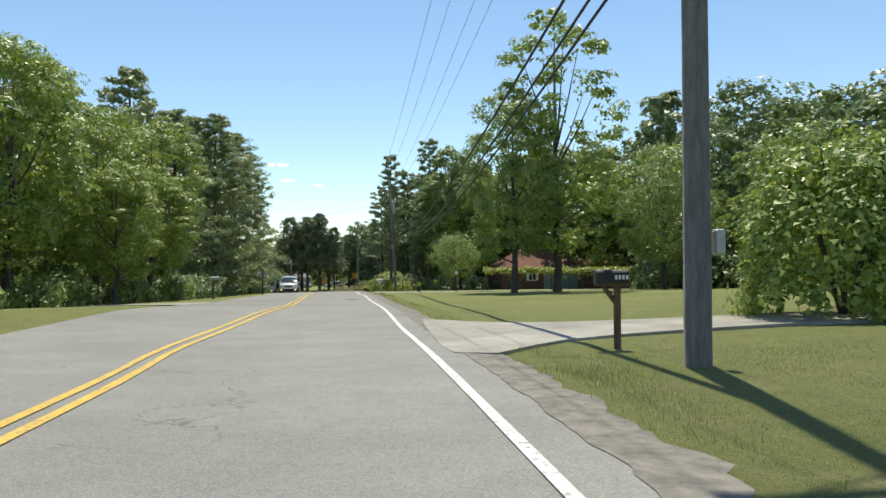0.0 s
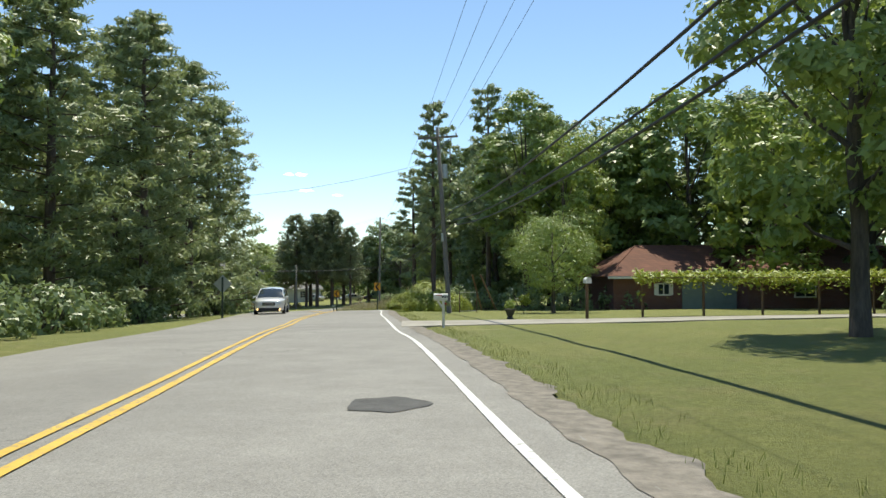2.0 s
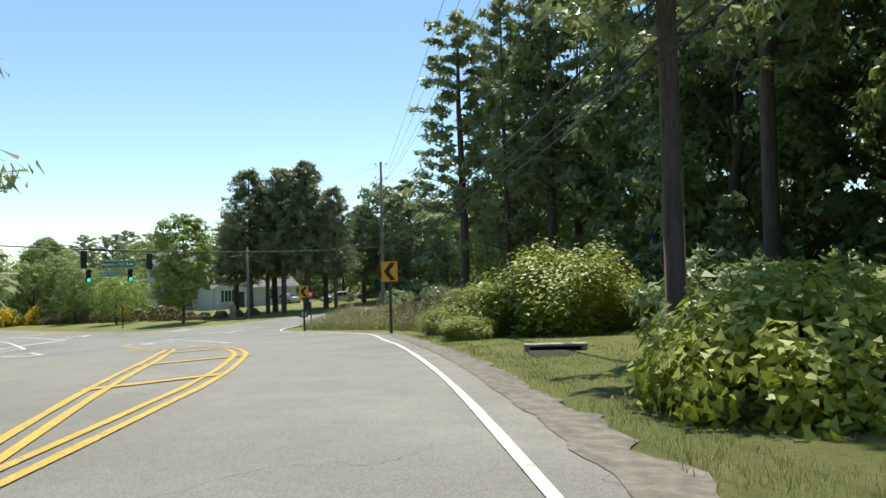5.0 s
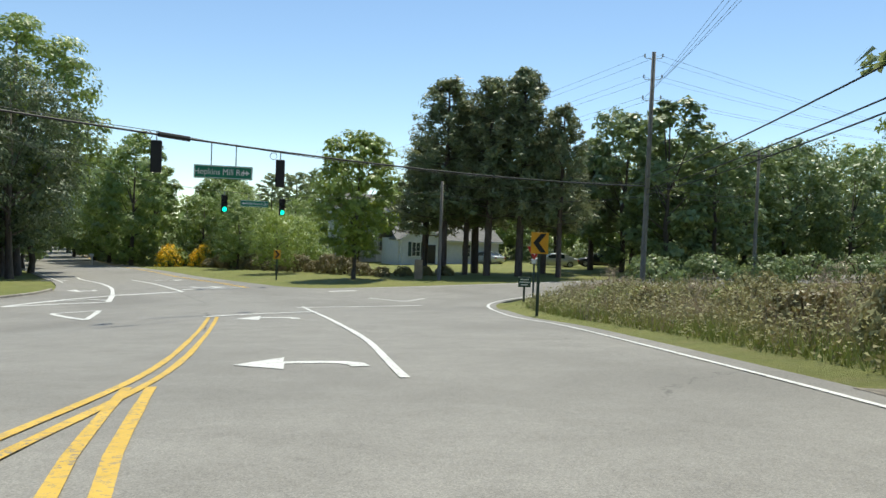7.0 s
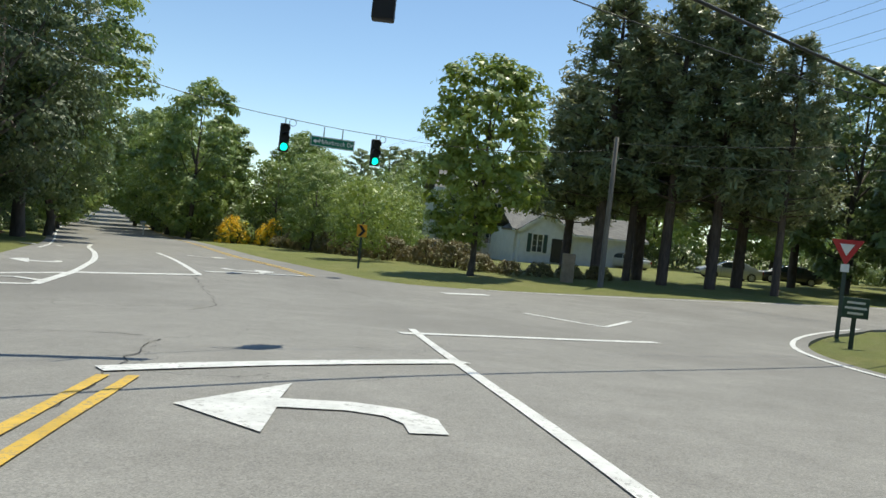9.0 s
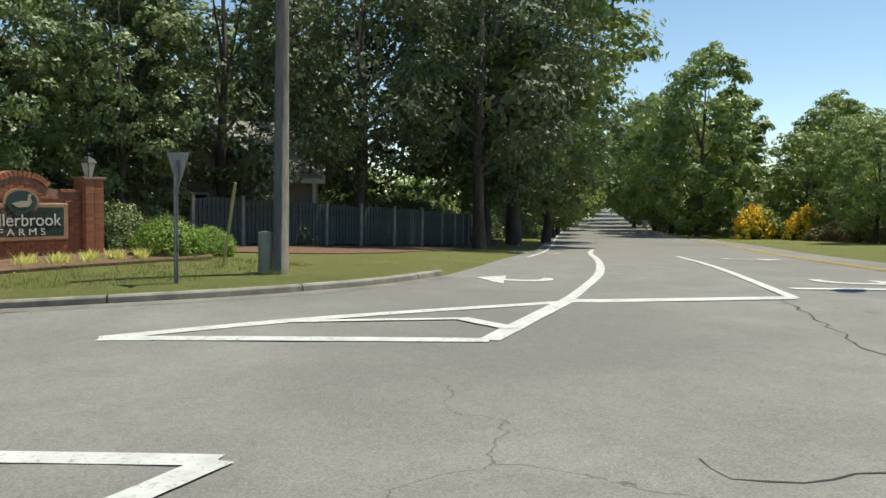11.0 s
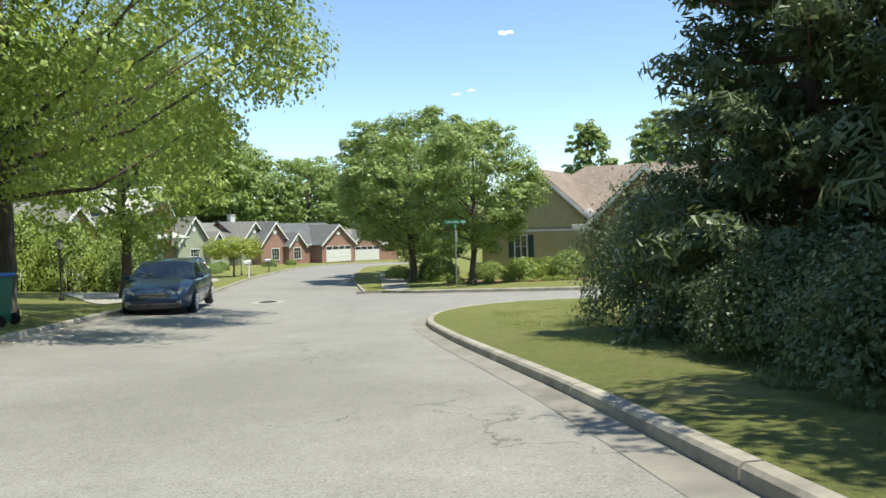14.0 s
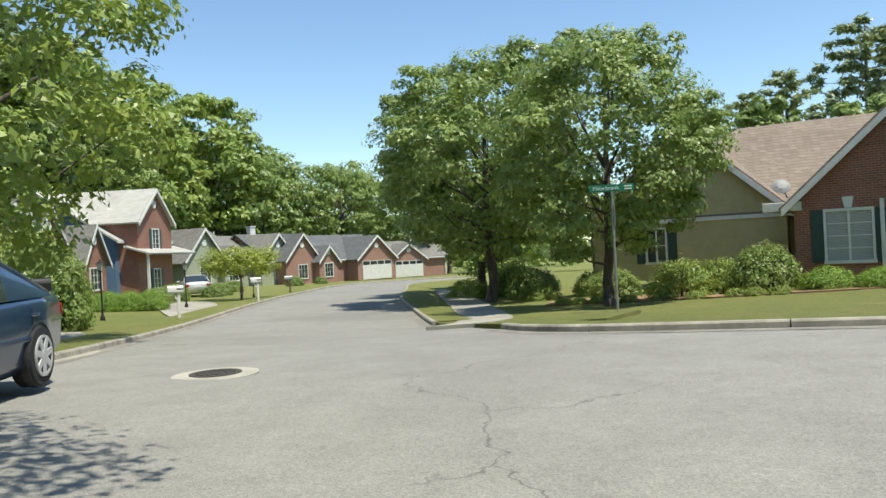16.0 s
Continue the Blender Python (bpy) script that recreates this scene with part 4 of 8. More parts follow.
for x, y, s in ((-11.5, -50, 0.9), (-10.6, -33, 1.0), (-11.5, -28, 1.1), (-12.2, -22, 1.2), (-13, -17, 1.1), (-13.2, -10, 1.0), (-13.6, -3, 1.0), (-13.8, 7, 1.0), (-14.6, 15, 1.1), (-17, 19, 1.2), (-10.8, -57, 1.0), (-9.8, -66, 1.0), (-15, -24, 1.6), (-16, -30, 1.6), (-12.2, -46, 1.2), (-11.2, -39, 1.0)):
    plant(brush if y < -30 else brush_dark, x, y, None, s, "", wild)
# cedars across the crossing and the wood beyond
for x, y, h, w in ((-20.2, 80.5, 15.2, 3.3), (-18.6, 81.6, 13.4, 2.4), (-16.6, 80.4, 15.2, 3.0), (-14.1, 80.8, 15.8, 3.2), (-10.9, 80.2, 12.9, 2.2), (-18.2, 84, 13.0, 3.4), (-12.6, 85, 11.5, 3.4), (-22.4, 83, 11, 3.0)):
    grow(ragged if h in (13.4, 15.2, 12.9) else cedar, x, y, h * 1.05, w * 1.1, "", "cedars by the white house")
for x, y, h, w in ((-6.0, 90.5, 15.0, 4.2), (-2.6, 84.6, 14.4, 3.6), (-8.8, 93.3, 12.4, 3.0), (1.5, 88, 12, 3.6), (-5, 98, 13, 4.5), (5, 95, 12, 4), (10, 102, 13, 5), (14, 112, 14, 5), (22, 120, 15, 6), (-14, 120, 12, 4.5), (-24, 122, 12, 4.5), (-34, 122, 12, 5), (2, 112, 13, 5), (-8, 118, 13, 5), (6.2, 139, 16, 5), (-20, 130, 14, 6), (30, 104, 13, 5), (36, 92, 13, 5), (24, 88, 9, 4), (3.5, 101, 13, 4.4), (9, 108, 13, 4.6), (15.5, 100, 11, 4.2), (13, 118, 14, 5), (21, 108, 12, 4.6), (-1.5, 94.5, 13, 3.6), (28, 112, 13, 5)):
    grow(cedar if h < 12.5 and x < 0 and y < 100 else dark_mid if y < 113 else oak_far, x, y, h, w * 1.1, "", wild)
maple = broad_tree(31, 11.2, 3.5, 1.7, LEAF_LIGHT, 0.17, 26, 12, 36, label="upright bright green tree on the corner lawn", trunk=0.15)
plant(maple, -25.3, 73.5, 30, 1.0, "upright bright green tree on the corner lawn")
# north side of the west road
for k, x, y, h, w in ((0, -62.9, 101.5, 16.0, 4.4), (0, -69.5, 106.5, 13.0, 4.6), (1, -75.7, 112, 14.4, 3.4), (0, -66, 111, 13.2, 3.2), (1, -50.4, 103.4, 9.6, 3.6), (1, -44.4, 92.6, 7.6, 2.8), (1, -35.2, 81.6, 5.6, 2.8), (0, -57.5, 112, 12.4, 3.6), (0, -71.0, 116.3, 14.2, 3.4), (0, -84.2, 119, 15.0, 4.0), (0, -59.9, 120, 12.6, 3.8), (1, -47.1, 104.8, 7.0, 4.0), (1, -52, 108, 8.5, 3.6), (0, -45.3, 128, 12.2, 4.2), (0, -94, 130, 15, 4.5), (0, -104, 141, 15, 5), (0, -118, 157, 16, 6), (0, -80, 130, 14, 5), (0, -66, 130, 13, 5), (0, -38, 112, 8, 3.5), (0, -54, 140, 13, 5), (1, -41, 97, 6.0, 2.8), (1, -37.5, 91.5, 5.6, 3.0), (1, -47, 99, 6.5, 3.2), (0, -138, 182, 18, 8), (0, -158, 214, 20, 9)):
    grow((oak_full if y < 121 else oak_mid, lime_mid if x > -42 else oak_full)[k], x, y, h, w * 1.08, "", wild)
for x, y, s in ((-47, 101.6, 1.0), (-50.2, 102.4, 1.2), (-53.6, 103.4, 1.3), (-57.2, 104, 1.3), (-60.8, 103.6, 1.2), (-64.6, 104, 1.2), (-67.4, 107.4, 1.2), (-71.6, 110.4, 1.2), (-75.6, 114.6, 1.3), (-80.4, 119.4, 1.4), (-86, 125, 1.4), (-56, 108, 1.8), (-62, 108, 1.8), (-49, 106, 1.6)):
    plant(brush_dark, x, y, None, s, "", wild, 1.25)
for x, y, h in ((-68, 151, 14.5), (-60, 152, 15), (-56, 134, 13.5), (-54, 150, 14.5), (-38, 140, 14), (-30, 134, 13)):
    grow(pine_far, x, y, h, 3.6, "", wild)
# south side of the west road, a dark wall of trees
# shade_near trees get their shade from darker leaf colour
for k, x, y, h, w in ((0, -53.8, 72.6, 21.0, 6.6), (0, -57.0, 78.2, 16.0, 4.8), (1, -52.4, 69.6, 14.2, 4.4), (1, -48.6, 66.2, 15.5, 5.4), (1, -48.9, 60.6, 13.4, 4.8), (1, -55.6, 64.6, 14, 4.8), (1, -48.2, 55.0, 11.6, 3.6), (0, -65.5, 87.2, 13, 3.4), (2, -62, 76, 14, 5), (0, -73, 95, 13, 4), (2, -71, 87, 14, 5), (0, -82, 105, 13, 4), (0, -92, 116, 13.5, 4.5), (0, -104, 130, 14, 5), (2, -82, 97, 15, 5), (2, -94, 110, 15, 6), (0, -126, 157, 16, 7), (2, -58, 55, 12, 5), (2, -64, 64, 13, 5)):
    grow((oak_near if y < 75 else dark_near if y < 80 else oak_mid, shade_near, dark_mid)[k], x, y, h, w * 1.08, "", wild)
for x, y, s in ((-50.4, 61.4, 0.9), (-52.6, 66.4, 0.9), (-56, 70.6, 0.9), (-59.6, 74.2, 0.9), (-63, 78, 1.0), (-48.8, 57.4, 0.9), (-48.0, 53.6, 0.9), (-65, 83, 1.0), (-71, 90, 1.0), (-47.5, 50.5, 1.0), (-49.5, 57, 1.2), (-53.5, 63, 1.4), (-51.6, 62.8, 1.2), (-58.2, 66.4, 1.6), (-60.6, 69.6, 1.7), (-62.6, 66, 1.8), (-53.8, 66, 1.4), (-57, 69, 1.4)):
    plant(brush_fine if y < 70 else brush_dark, x, y, None, s, "", wild)
# behind the brick sign
tree_group = "trees behind the brick sign"
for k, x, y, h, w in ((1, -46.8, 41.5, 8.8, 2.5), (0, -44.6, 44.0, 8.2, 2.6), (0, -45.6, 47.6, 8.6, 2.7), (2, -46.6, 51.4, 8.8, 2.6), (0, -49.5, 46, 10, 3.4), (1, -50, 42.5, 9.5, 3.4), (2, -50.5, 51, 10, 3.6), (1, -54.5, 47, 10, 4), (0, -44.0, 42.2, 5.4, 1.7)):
    # farther trees take the dark leaves that stand for shade
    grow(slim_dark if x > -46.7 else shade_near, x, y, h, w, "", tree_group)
brush_ever = shrub(74, 1.6, 1.8, EVERGREEN_AND_SHADE, 0.032, 380, 36, "undergrowth", "dark shaded evergreen undergrowth reaching the lawn", 0.3, "bush")
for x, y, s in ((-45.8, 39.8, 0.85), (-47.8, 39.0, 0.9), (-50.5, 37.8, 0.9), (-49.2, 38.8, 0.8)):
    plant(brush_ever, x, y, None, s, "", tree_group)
for x, y, s in ((-44.4, 41.8, 0.75), (-43.9, 44.4, 0.75), (-44.6, 50.6, 0.8), (-46.4, 44.5, 1.0), (-46.6, 48.4, 1.0), (-45.0, 52.2, 0.6)):
    plant(brush_fine, x, y, None, s, "", tree_group)
evergreen = pine_tree(43, 9, 2.6, 0.0, EVERGREEN_AND_SHADE, 210, 6, 56, "dark spreading evergreen reaching to the ground", 0.085, 0.6, 0.14, "evergreen", 1.15, 0.34, 0.12, 0.55, 1.5)
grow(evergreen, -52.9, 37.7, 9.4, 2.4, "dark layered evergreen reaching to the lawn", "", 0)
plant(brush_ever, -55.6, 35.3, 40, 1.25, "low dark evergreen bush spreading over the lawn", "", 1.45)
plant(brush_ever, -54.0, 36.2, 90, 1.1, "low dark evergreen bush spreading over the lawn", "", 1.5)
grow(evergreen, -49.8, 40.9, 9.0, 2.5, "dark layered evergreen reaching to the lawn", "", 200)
# subdivision
street_tree = broad_tree(41, 10.5, 5.0, 1.6, LEAF_OAK, 0.1, 40, 14, 84, label="full rounded green street tree", trunk=0.2)
grow(street_tree, -83.2, 13.0, 11.0, 5.3, "full rounded green tree shading the footpath", "street trees", 10)
grow(street_tree, -77.2, 20.4, 8.9, 3.9, "upright green tree beside the corner house", "street trees", 120)
grow(street_tree, -91, 8.5, 10.6, 5.0, "", "street trees", 220)
grow(lime_mid, -99, 5.5, 8.0, 3.8, "", "street trees", 20)
overhang = broad_tree(42, 12, 8.0, 3.2, LEAF_LIGHT, 0.075, 62, 15, 80, label="light leafy tree overhanging the street", trunk=0.22, drop=0.16, fine=True)
spreading = grow(overhang, -51.6, 21.3, 12.6, 8.4, "light leafy tree hanging over the street and a parked car", "", 0)
spreading.matrix_basis = spreading.matrix_basis @ Matrix.Diagonal((0.74, 1, 1, 1))
grow(overhang, -45.6, 22.6, 11.5, 6.8, "light leafy tree hanging over the street kerb", "", 250)
grow(lime_near, -62.0, 12.4, 11.5, 4.6, "light leafy tree hanging over a driveway", "", 130)
for x, y, h, w in ((-95, -38.6, 22, 5), (-108.5, -45.1, 22.4, 5.2), (-116, -48, 21.5, 5), (-124.2, -48.2, 22.8, 5.2), (-134.7, -50, 17.4, 5), (-130, -58, 19, 5), (-144.5, -43.6, 15.8, 4.6), (-150, -34, 14, 5), (-101, -50, 21, 6), (-86, -36, 20, 5), (-78, -32, 19, 5), (-88, -48, 21, 6), (-156, -52, 17, 6), (-160, -24, 14, 5), (-166, -38, 16, 6), (-72, -24, 17, 5), (-66, -16, 15, 5), (-60, -8, 13, 4.5), (-58, -22, 16, 5), (-142, -60, 18, 6), (-112, -56, 20, 5.5), (-120, -54, 19.5, 5.5), (-104, -44, 18, 4.6), (-128, -48, 18, 5), (-98, -34, 15, 4), (-140, -50, 16, 5), (-152, -44, 15, 5)):
    grow(tulip_far if h > 19 else oak_far, x, y, h * 1.12, w * 1.5, "", "woods behind the houses")
for x, y, h, w in ((-151, 25.3, 26.6, 4.4), (-146, 30, 24, 4), (-157.3, 16.3, 23.6, 3.8), (-160, 11.2, 22, 3.2), (-150, 36, 23, 4), (-142, 40, 22, 4), (-160, 30, 24, 4), (-92, -36, 24, 4), (-99, -41, 25, 4)):
    grow(pine_far, x, y, h, w * 1.5, "", "pines behind the houses")
for x, y, h, w in ((-121.3, 12.7, 15, 3.2), (-128, 18, 15, 4), (-134, 26, 15, 5), (-126, 34, 14, 5), (-118, 44, 14, 5), (-140, 6, 12, 5), (-148, -6, 12, 5), (-110, 52, 14, 5), (-98, 56, 14, 5), (-84, 58, 13, 5), (-76, 54, 12, 4.5), (-70, 68, 13, 5)):
    grow(oak_far, x, y, h, w, "", "woods behind the houses")
for k in range(26):
    plant(brush_dark if k % 3 else brush, -40 - 3.6 * k, 101.5 + 3.9 * k + (4 if k % 2 else 0), None, 1.7, "", wild)
for k in range(16):
    plant(brush_dark, -34 + 4.2 * k, 130 - 1.1 * k + (4 if k % 2 else 0), None, 1.8, "", wild)
for k in range(12):
    plant(brush_dark, -4 + 4.0 * k, 71 + 3.4 * k + (2 if k % 2 else 0), None, 1.3, "", wild)
for k in range(14):
    plant(brush_dark, -66 - 6.2 * k, -16 - 3.0 * k, None, 2.0, "", wild)
for k in range(9):
    plant(brush_dark, 26 + 4.5 * k, -20 - 2.5 * k, None, 1.8, "", wild)
for k in range(12):
    plant(brush_dark, -140 + 6 * k, 14 + 3.6 * k, None, 2.2, "", wild)
for x, y, h, w in ((-46, 112, 9, 4.5), (-44, 100, 6.5, 3.5), (-56, 106, 9, 4)):
    grow(oak_mid, x, y, h, w, "", wild)
# far woods closing the view
np.random.seed(88), random.seed(88)
pts, outw = [], []
for k in range(620):
    a = random.uniform(0, 2 * math.pi)
    d = random.uniform(165, 330)
    cx, cy = -45 + d * math.cos(a), 25 + d * math.sin(a)
    if abs((cx + 160) * 0.68 - (cy - 205) * -0.73) < 12 and cy > 150:
        continue
    hgt, wd, base = random.uniform(10, 17), random.uniform(3.5, 6), hz(cx, cy)
    u = unit(120)
    q = u * np.random.uniform(0.55, 1.05, 120)[:, None] * (wd, wd, hgt * 0.52) + (cx, cy, base + hgt * 0.5)
    pts.append(q), outw.append(u)
woods = leaf_cloud("far_woods", np.vstack(pts), np.vstack(outw), 0.95, LEAF_OAK, None)
tagged(woods, "distant belt of green woods along the horizon", "woods", kind="stuff")
retire(*PATTERNS.values(), airy, pine_near, pine_mid, pine_bare, pine_far, cedar, ragged, maple, street_tree, overhang, evergreen, brush, brush_dark, brush_fine, brush_ever)

# ---- street furniture ----
GREEN_SIGN = plain("green_sign", (0.012, 0.19, 0.10), 0.4, 0, 4, 0.12, 0)
SIGN_WHITE = plain("white_sign", (0.75, 0.75, 0.73), 0.45, 0, 4, 0.1, 0)
SIGN_YELLOW = plain("amber_sign", (0.75, 0.36, 0.02), 0.4, 0, 4, 0.12, 0)
SIGN_RED = plain("red_sign", (0.45, 0.02, 0.02), 0.4, 0, 4, 0.12, 0)
SIGN_BACK = plain("bare_sign_back", (0.45, 0.47, 0.47), 0.45, 0.5, 5, 0.15, 0)
MATT_BLACK = plain("matt_black", (0.012, 0.012, 0.012), 0.6, 0, 8, 0.2, 0.05)
POST_GREEN = plain("green_channel_post", (0.05, 0.075, 0.06), 0.6, 0.2, 9, 0.25, 0.1)
WIRE = plain("black_cable", (0.02, 0.02, 0.021), 0.6, 0, 5, 0.1, 0)
PORCELAIN = plain("grey_porcelain", (0.4, 0.4, 0.38), 0.3, 0, 8, 0.15, 0)
WHITE_PAINT = plain("white_painted_wood", (0.72, 0.71, 0.67), 0.55, 0, 5, 0.18, 0.1)
BLUE_BIN = plain("blue_lid", (0.02, 0.12, 0.42), 0.5, 0, 5, 0.15, 0.05)
GREEN_BIN = plain("green_bin_plastic", (0.01, 0.13, 0.075), 0.5, 0, 5, 0.2, 0.05)
lens_on, n_, l_, b_ = material("green_lens_lit", 0.3)
b_.inputs["Base Color"].default_value = (0.01, 0.25, 0.16, 1)
b_.inputs["Emission Color"].default_value, b_.inputs["Emission Strength"].default_value = (0.02, 0.9, 0.55, 1), 2.2


def text(name, body, size, mat, parent, m, depth=0.003, wide=1.0):
    c = bpy.data.curves.new(name, "FONT")
    c.body, c.size, c.extrude, c.align_x, c.align_y = body, size, depth, "CENTER", "CENTER"
    o = new(name, c)
    dg = bpy.context.evaluated_depsgraph_get()
    me = bpy.data.meshes.new_from_object(o.evaluated_get(dg))
    bpy.data.objects.remove(o)
    me.materials.clear()
    me.materials.append(mat)
    o = new(name, me)
    o.parent, o.matrix_local = parent, m @ Matrix.Diagonal((wide, 1, 1, 1))
    return o


FACE = pose(0, 0, 0, 90, 0, 0)    # lays flat lettering upright, facing -y


def upright(x, y, z):
    return pose(x, y, z, 90, 0, 0)


def utility_pole(x, y, tall, r=0.15, lean=(0, 0), label="", arm=None, turn=0.0):
    e = thing("utility_pole", (x, y, hz(x, y)), turn, label, "utility pole", "utility poles", lean=lean)
    bm = bmesh.new()
    tube(bm, [(0, 0, -0.3), (0, 0, tall * 0.5), (0, 0, tall)], [r * 1.1, r * 0.95, r * 0.75], 14)
    part("pole", bm, POLE_WOOD, e, smooth=True)
    for z, w in arm or ():
        bm = bmesh.new()
        box(bm, 0, -r, z, w, 0.1, 0.12, None, 0.01)
        a = part("crossarm", bm, POLE_WOOD, e)
        for s in (-0.46, -0.22, 0.22, 0.46):
            bm = bmesh.new()
            lathe(bm, [(0.02, 0), (0.05, 0.03), (0.035, 0.07), (0.05, 0.1), (0.02, 0.16)], 8, pose(s * w, -r, z + 0.12))
            part("insulator", bm, PORCELAIN, a)
        bm = bmesh.new()
        for s in (-1, 1):
            tube(bm, [(s * w * 0.33, -r, z), (0, -r, z - w * 0.3)], 0.018, 5)
        part("brace", bm, STEEL, e)
    return e


def cable(a, b, sag, r=0.012, name="overhead_cable", label="black overhead cable between poles", parent=None):
    a, b = Vector(a), Vector(b)
    pts = []
    for k in range(25):
        s = k / 24
        p = a.lerp(b, s)
        p.z -= sag * 4 * s * (1 - s)
        pts.append(p)
    bm = bmesh.new()
    tube(bm, pts, r, 5)
    o = part(name, bm, WIRE, parent, smooth=True)
    return o if parent else tagged(o, label, "cable", "overhead cables")


p_near = utility_pole(7.86, -75.5, 12, 0.145, (0, 0), "tall grey weathered wooden utility pole on the lawn", [(11.3, 2.3)])
bm = bmesh.new()
box(bm, 0.24, -0.02, 1.25, 0.12, 0.16, 0.3, None, 0.03)
part("meter_box", bm, SIGN_BACK, p_near, "small grey metal box")
p_two = utility_pole(3.4, -5.4, 11.2, 0.14, (0, -3.6), "leaning wooden utility pole with a crossarm and transformer", [(10.5, 2.4)])
bm = bmesh.new()
lathe(bm, [(0.02, 0), (0.17, 0.0), (0.17, 0.75), (0.14, 0.82), (0.03, 0.84)], 14, pose(0.28, -0.05, 8.1))
part("transformer", bm, SIGN_BACK, p_two, "grey cylinder transformer")
bm = bmesh.new()
box(bm, -0.12, -0.16, 4.3, 0.14, 0.12, 0.5, None, 0.02)
part("cable_box", bm, SIGN_BACK, p_two)
p_cross = utility_pole(-5.1, 65.4, 13.9, 0.15, (0, 0.5), "tall wooden utility pole with many insulators at the crossing", None)
for k, z in enumerate((13.5, 12.3, 11.1)):
    for s in (-1, 1):
        bm = bmesh.new()
        tube(bm, [(0, 0, z), (s * 0.45, 0, z + 0.05), (s * 0.5, 0, z + 0.16)], 0.02, 5)
        lathe(bm, [(0.03, 0), (0.055, 0.05), (0.03, 0.09), (0.055, 0.14), (0.02, 0.22)], 8, pose(s * 0.5, 0, z + 0.1))
        part("insulator", bm, PORCELAIN, p_cross)
p_w = utility_pole(-19.1, 74.2, 7.2, 0.13, (0, 0), "short wooden pole beside the cedars")
p_nn = utility_pole(3.4, 79.9, 9.6, 0.13, (0, 0), "distant wooden utility pole", [(9.2, 1.8)])
p_sign = utility_pole(-36.9, 51.95, 9.0, 0.135, (0, 0), "smooth grey wooden pole on the corner lawn")
p_gap = utility_pole(-29.3, 27.5, 9.5, 0.14, (0, 0), "wooden pole on the far road corner")
p_far = utility_pole(-69.5, 124.8, 8.5, 0.13, (0, 0), "distant wooden utility pole")

z2, z0, zc = hz(3.4, -5.4), hz(7.8, -75.5), hz(-5.1, 65.4)
for a0, a2, sag, r in ((6.6, 6.3, 1.5, 0.032), (5.9, 5.6, 1.5, 0.028), (5.5, 5.3, 1.5, 0.028)):
    cable((7.8, -75.5, z0 + a0), (3.75, -5.4, z2 + a2), sag, r)
    cable((3.75, -5.4, z2 + a2), (-5.1, 65.4, zc + a2 + 0.4), 0.9, r * 0.8)
for s in (-1.05, -0.4, 0.45, 1.05):
    cable((7.8 + s, -75.5, z0 + 11.6), (2.7 + s, -5.4, z2 + 10.8), 0.9, 0.008)
    cable((2.7 + s, -5.4, z2 + 10.8), (-5.1 + s * 0.45, 65.4, zc + 11.6 + 0.5 * s), 0.9, 0.008)
for k, z in enumerate((13.7, 12.5, 11.3)):
    for s in (-0.5, 0.5):
        cable((-5.1 + s, 65.4, zc + z), (-69.5, 124.8, hz(-69.5, 124.8) + 8.3 - 0.5 * k), 1.4, 0.007)
        cable((-5.1 + s, 65.4, zc + z), (30, 96, hz(30, 96) + 11), 0.8, 0.007)
for z in (7.0, 6.4, 6.0):
    cable((-5.1, 65.4, zc + z), (3.4, 79.9, hz(3.4, 79.9) + z), 0.4, 0.014)
cable((2.7, -5.4, z2 + 9.2), (-14.5, -2, 6.2), 0.6, 0.009)
cable((-19.1, 74.2, hz(-19.1, 74.2) + 6.9), (-5.1, 65.4, zc + 6.4), 0.25, 0.012)
cable((-19.1, 74.2, hz(-19.1, 74.2) + 6.2), (-5.1, 65.4, zc + 5.6), 0.4, 0.012)
cable((-29.3, 27.5, 2.6), (-5.1, 65.4, 2.3), 0.7, 0.035, label="thick black trunk cable over the crossing")
bm = bmesh.new()
tube(bm, [(-20.75, 40.85, 1.87), (-20.2, 41.72, 1.83)], 0.085, 8)
tagged(part("splice_case", bm, MATT_BLACK), "black cable splice case on the trunk cable", "cable box")


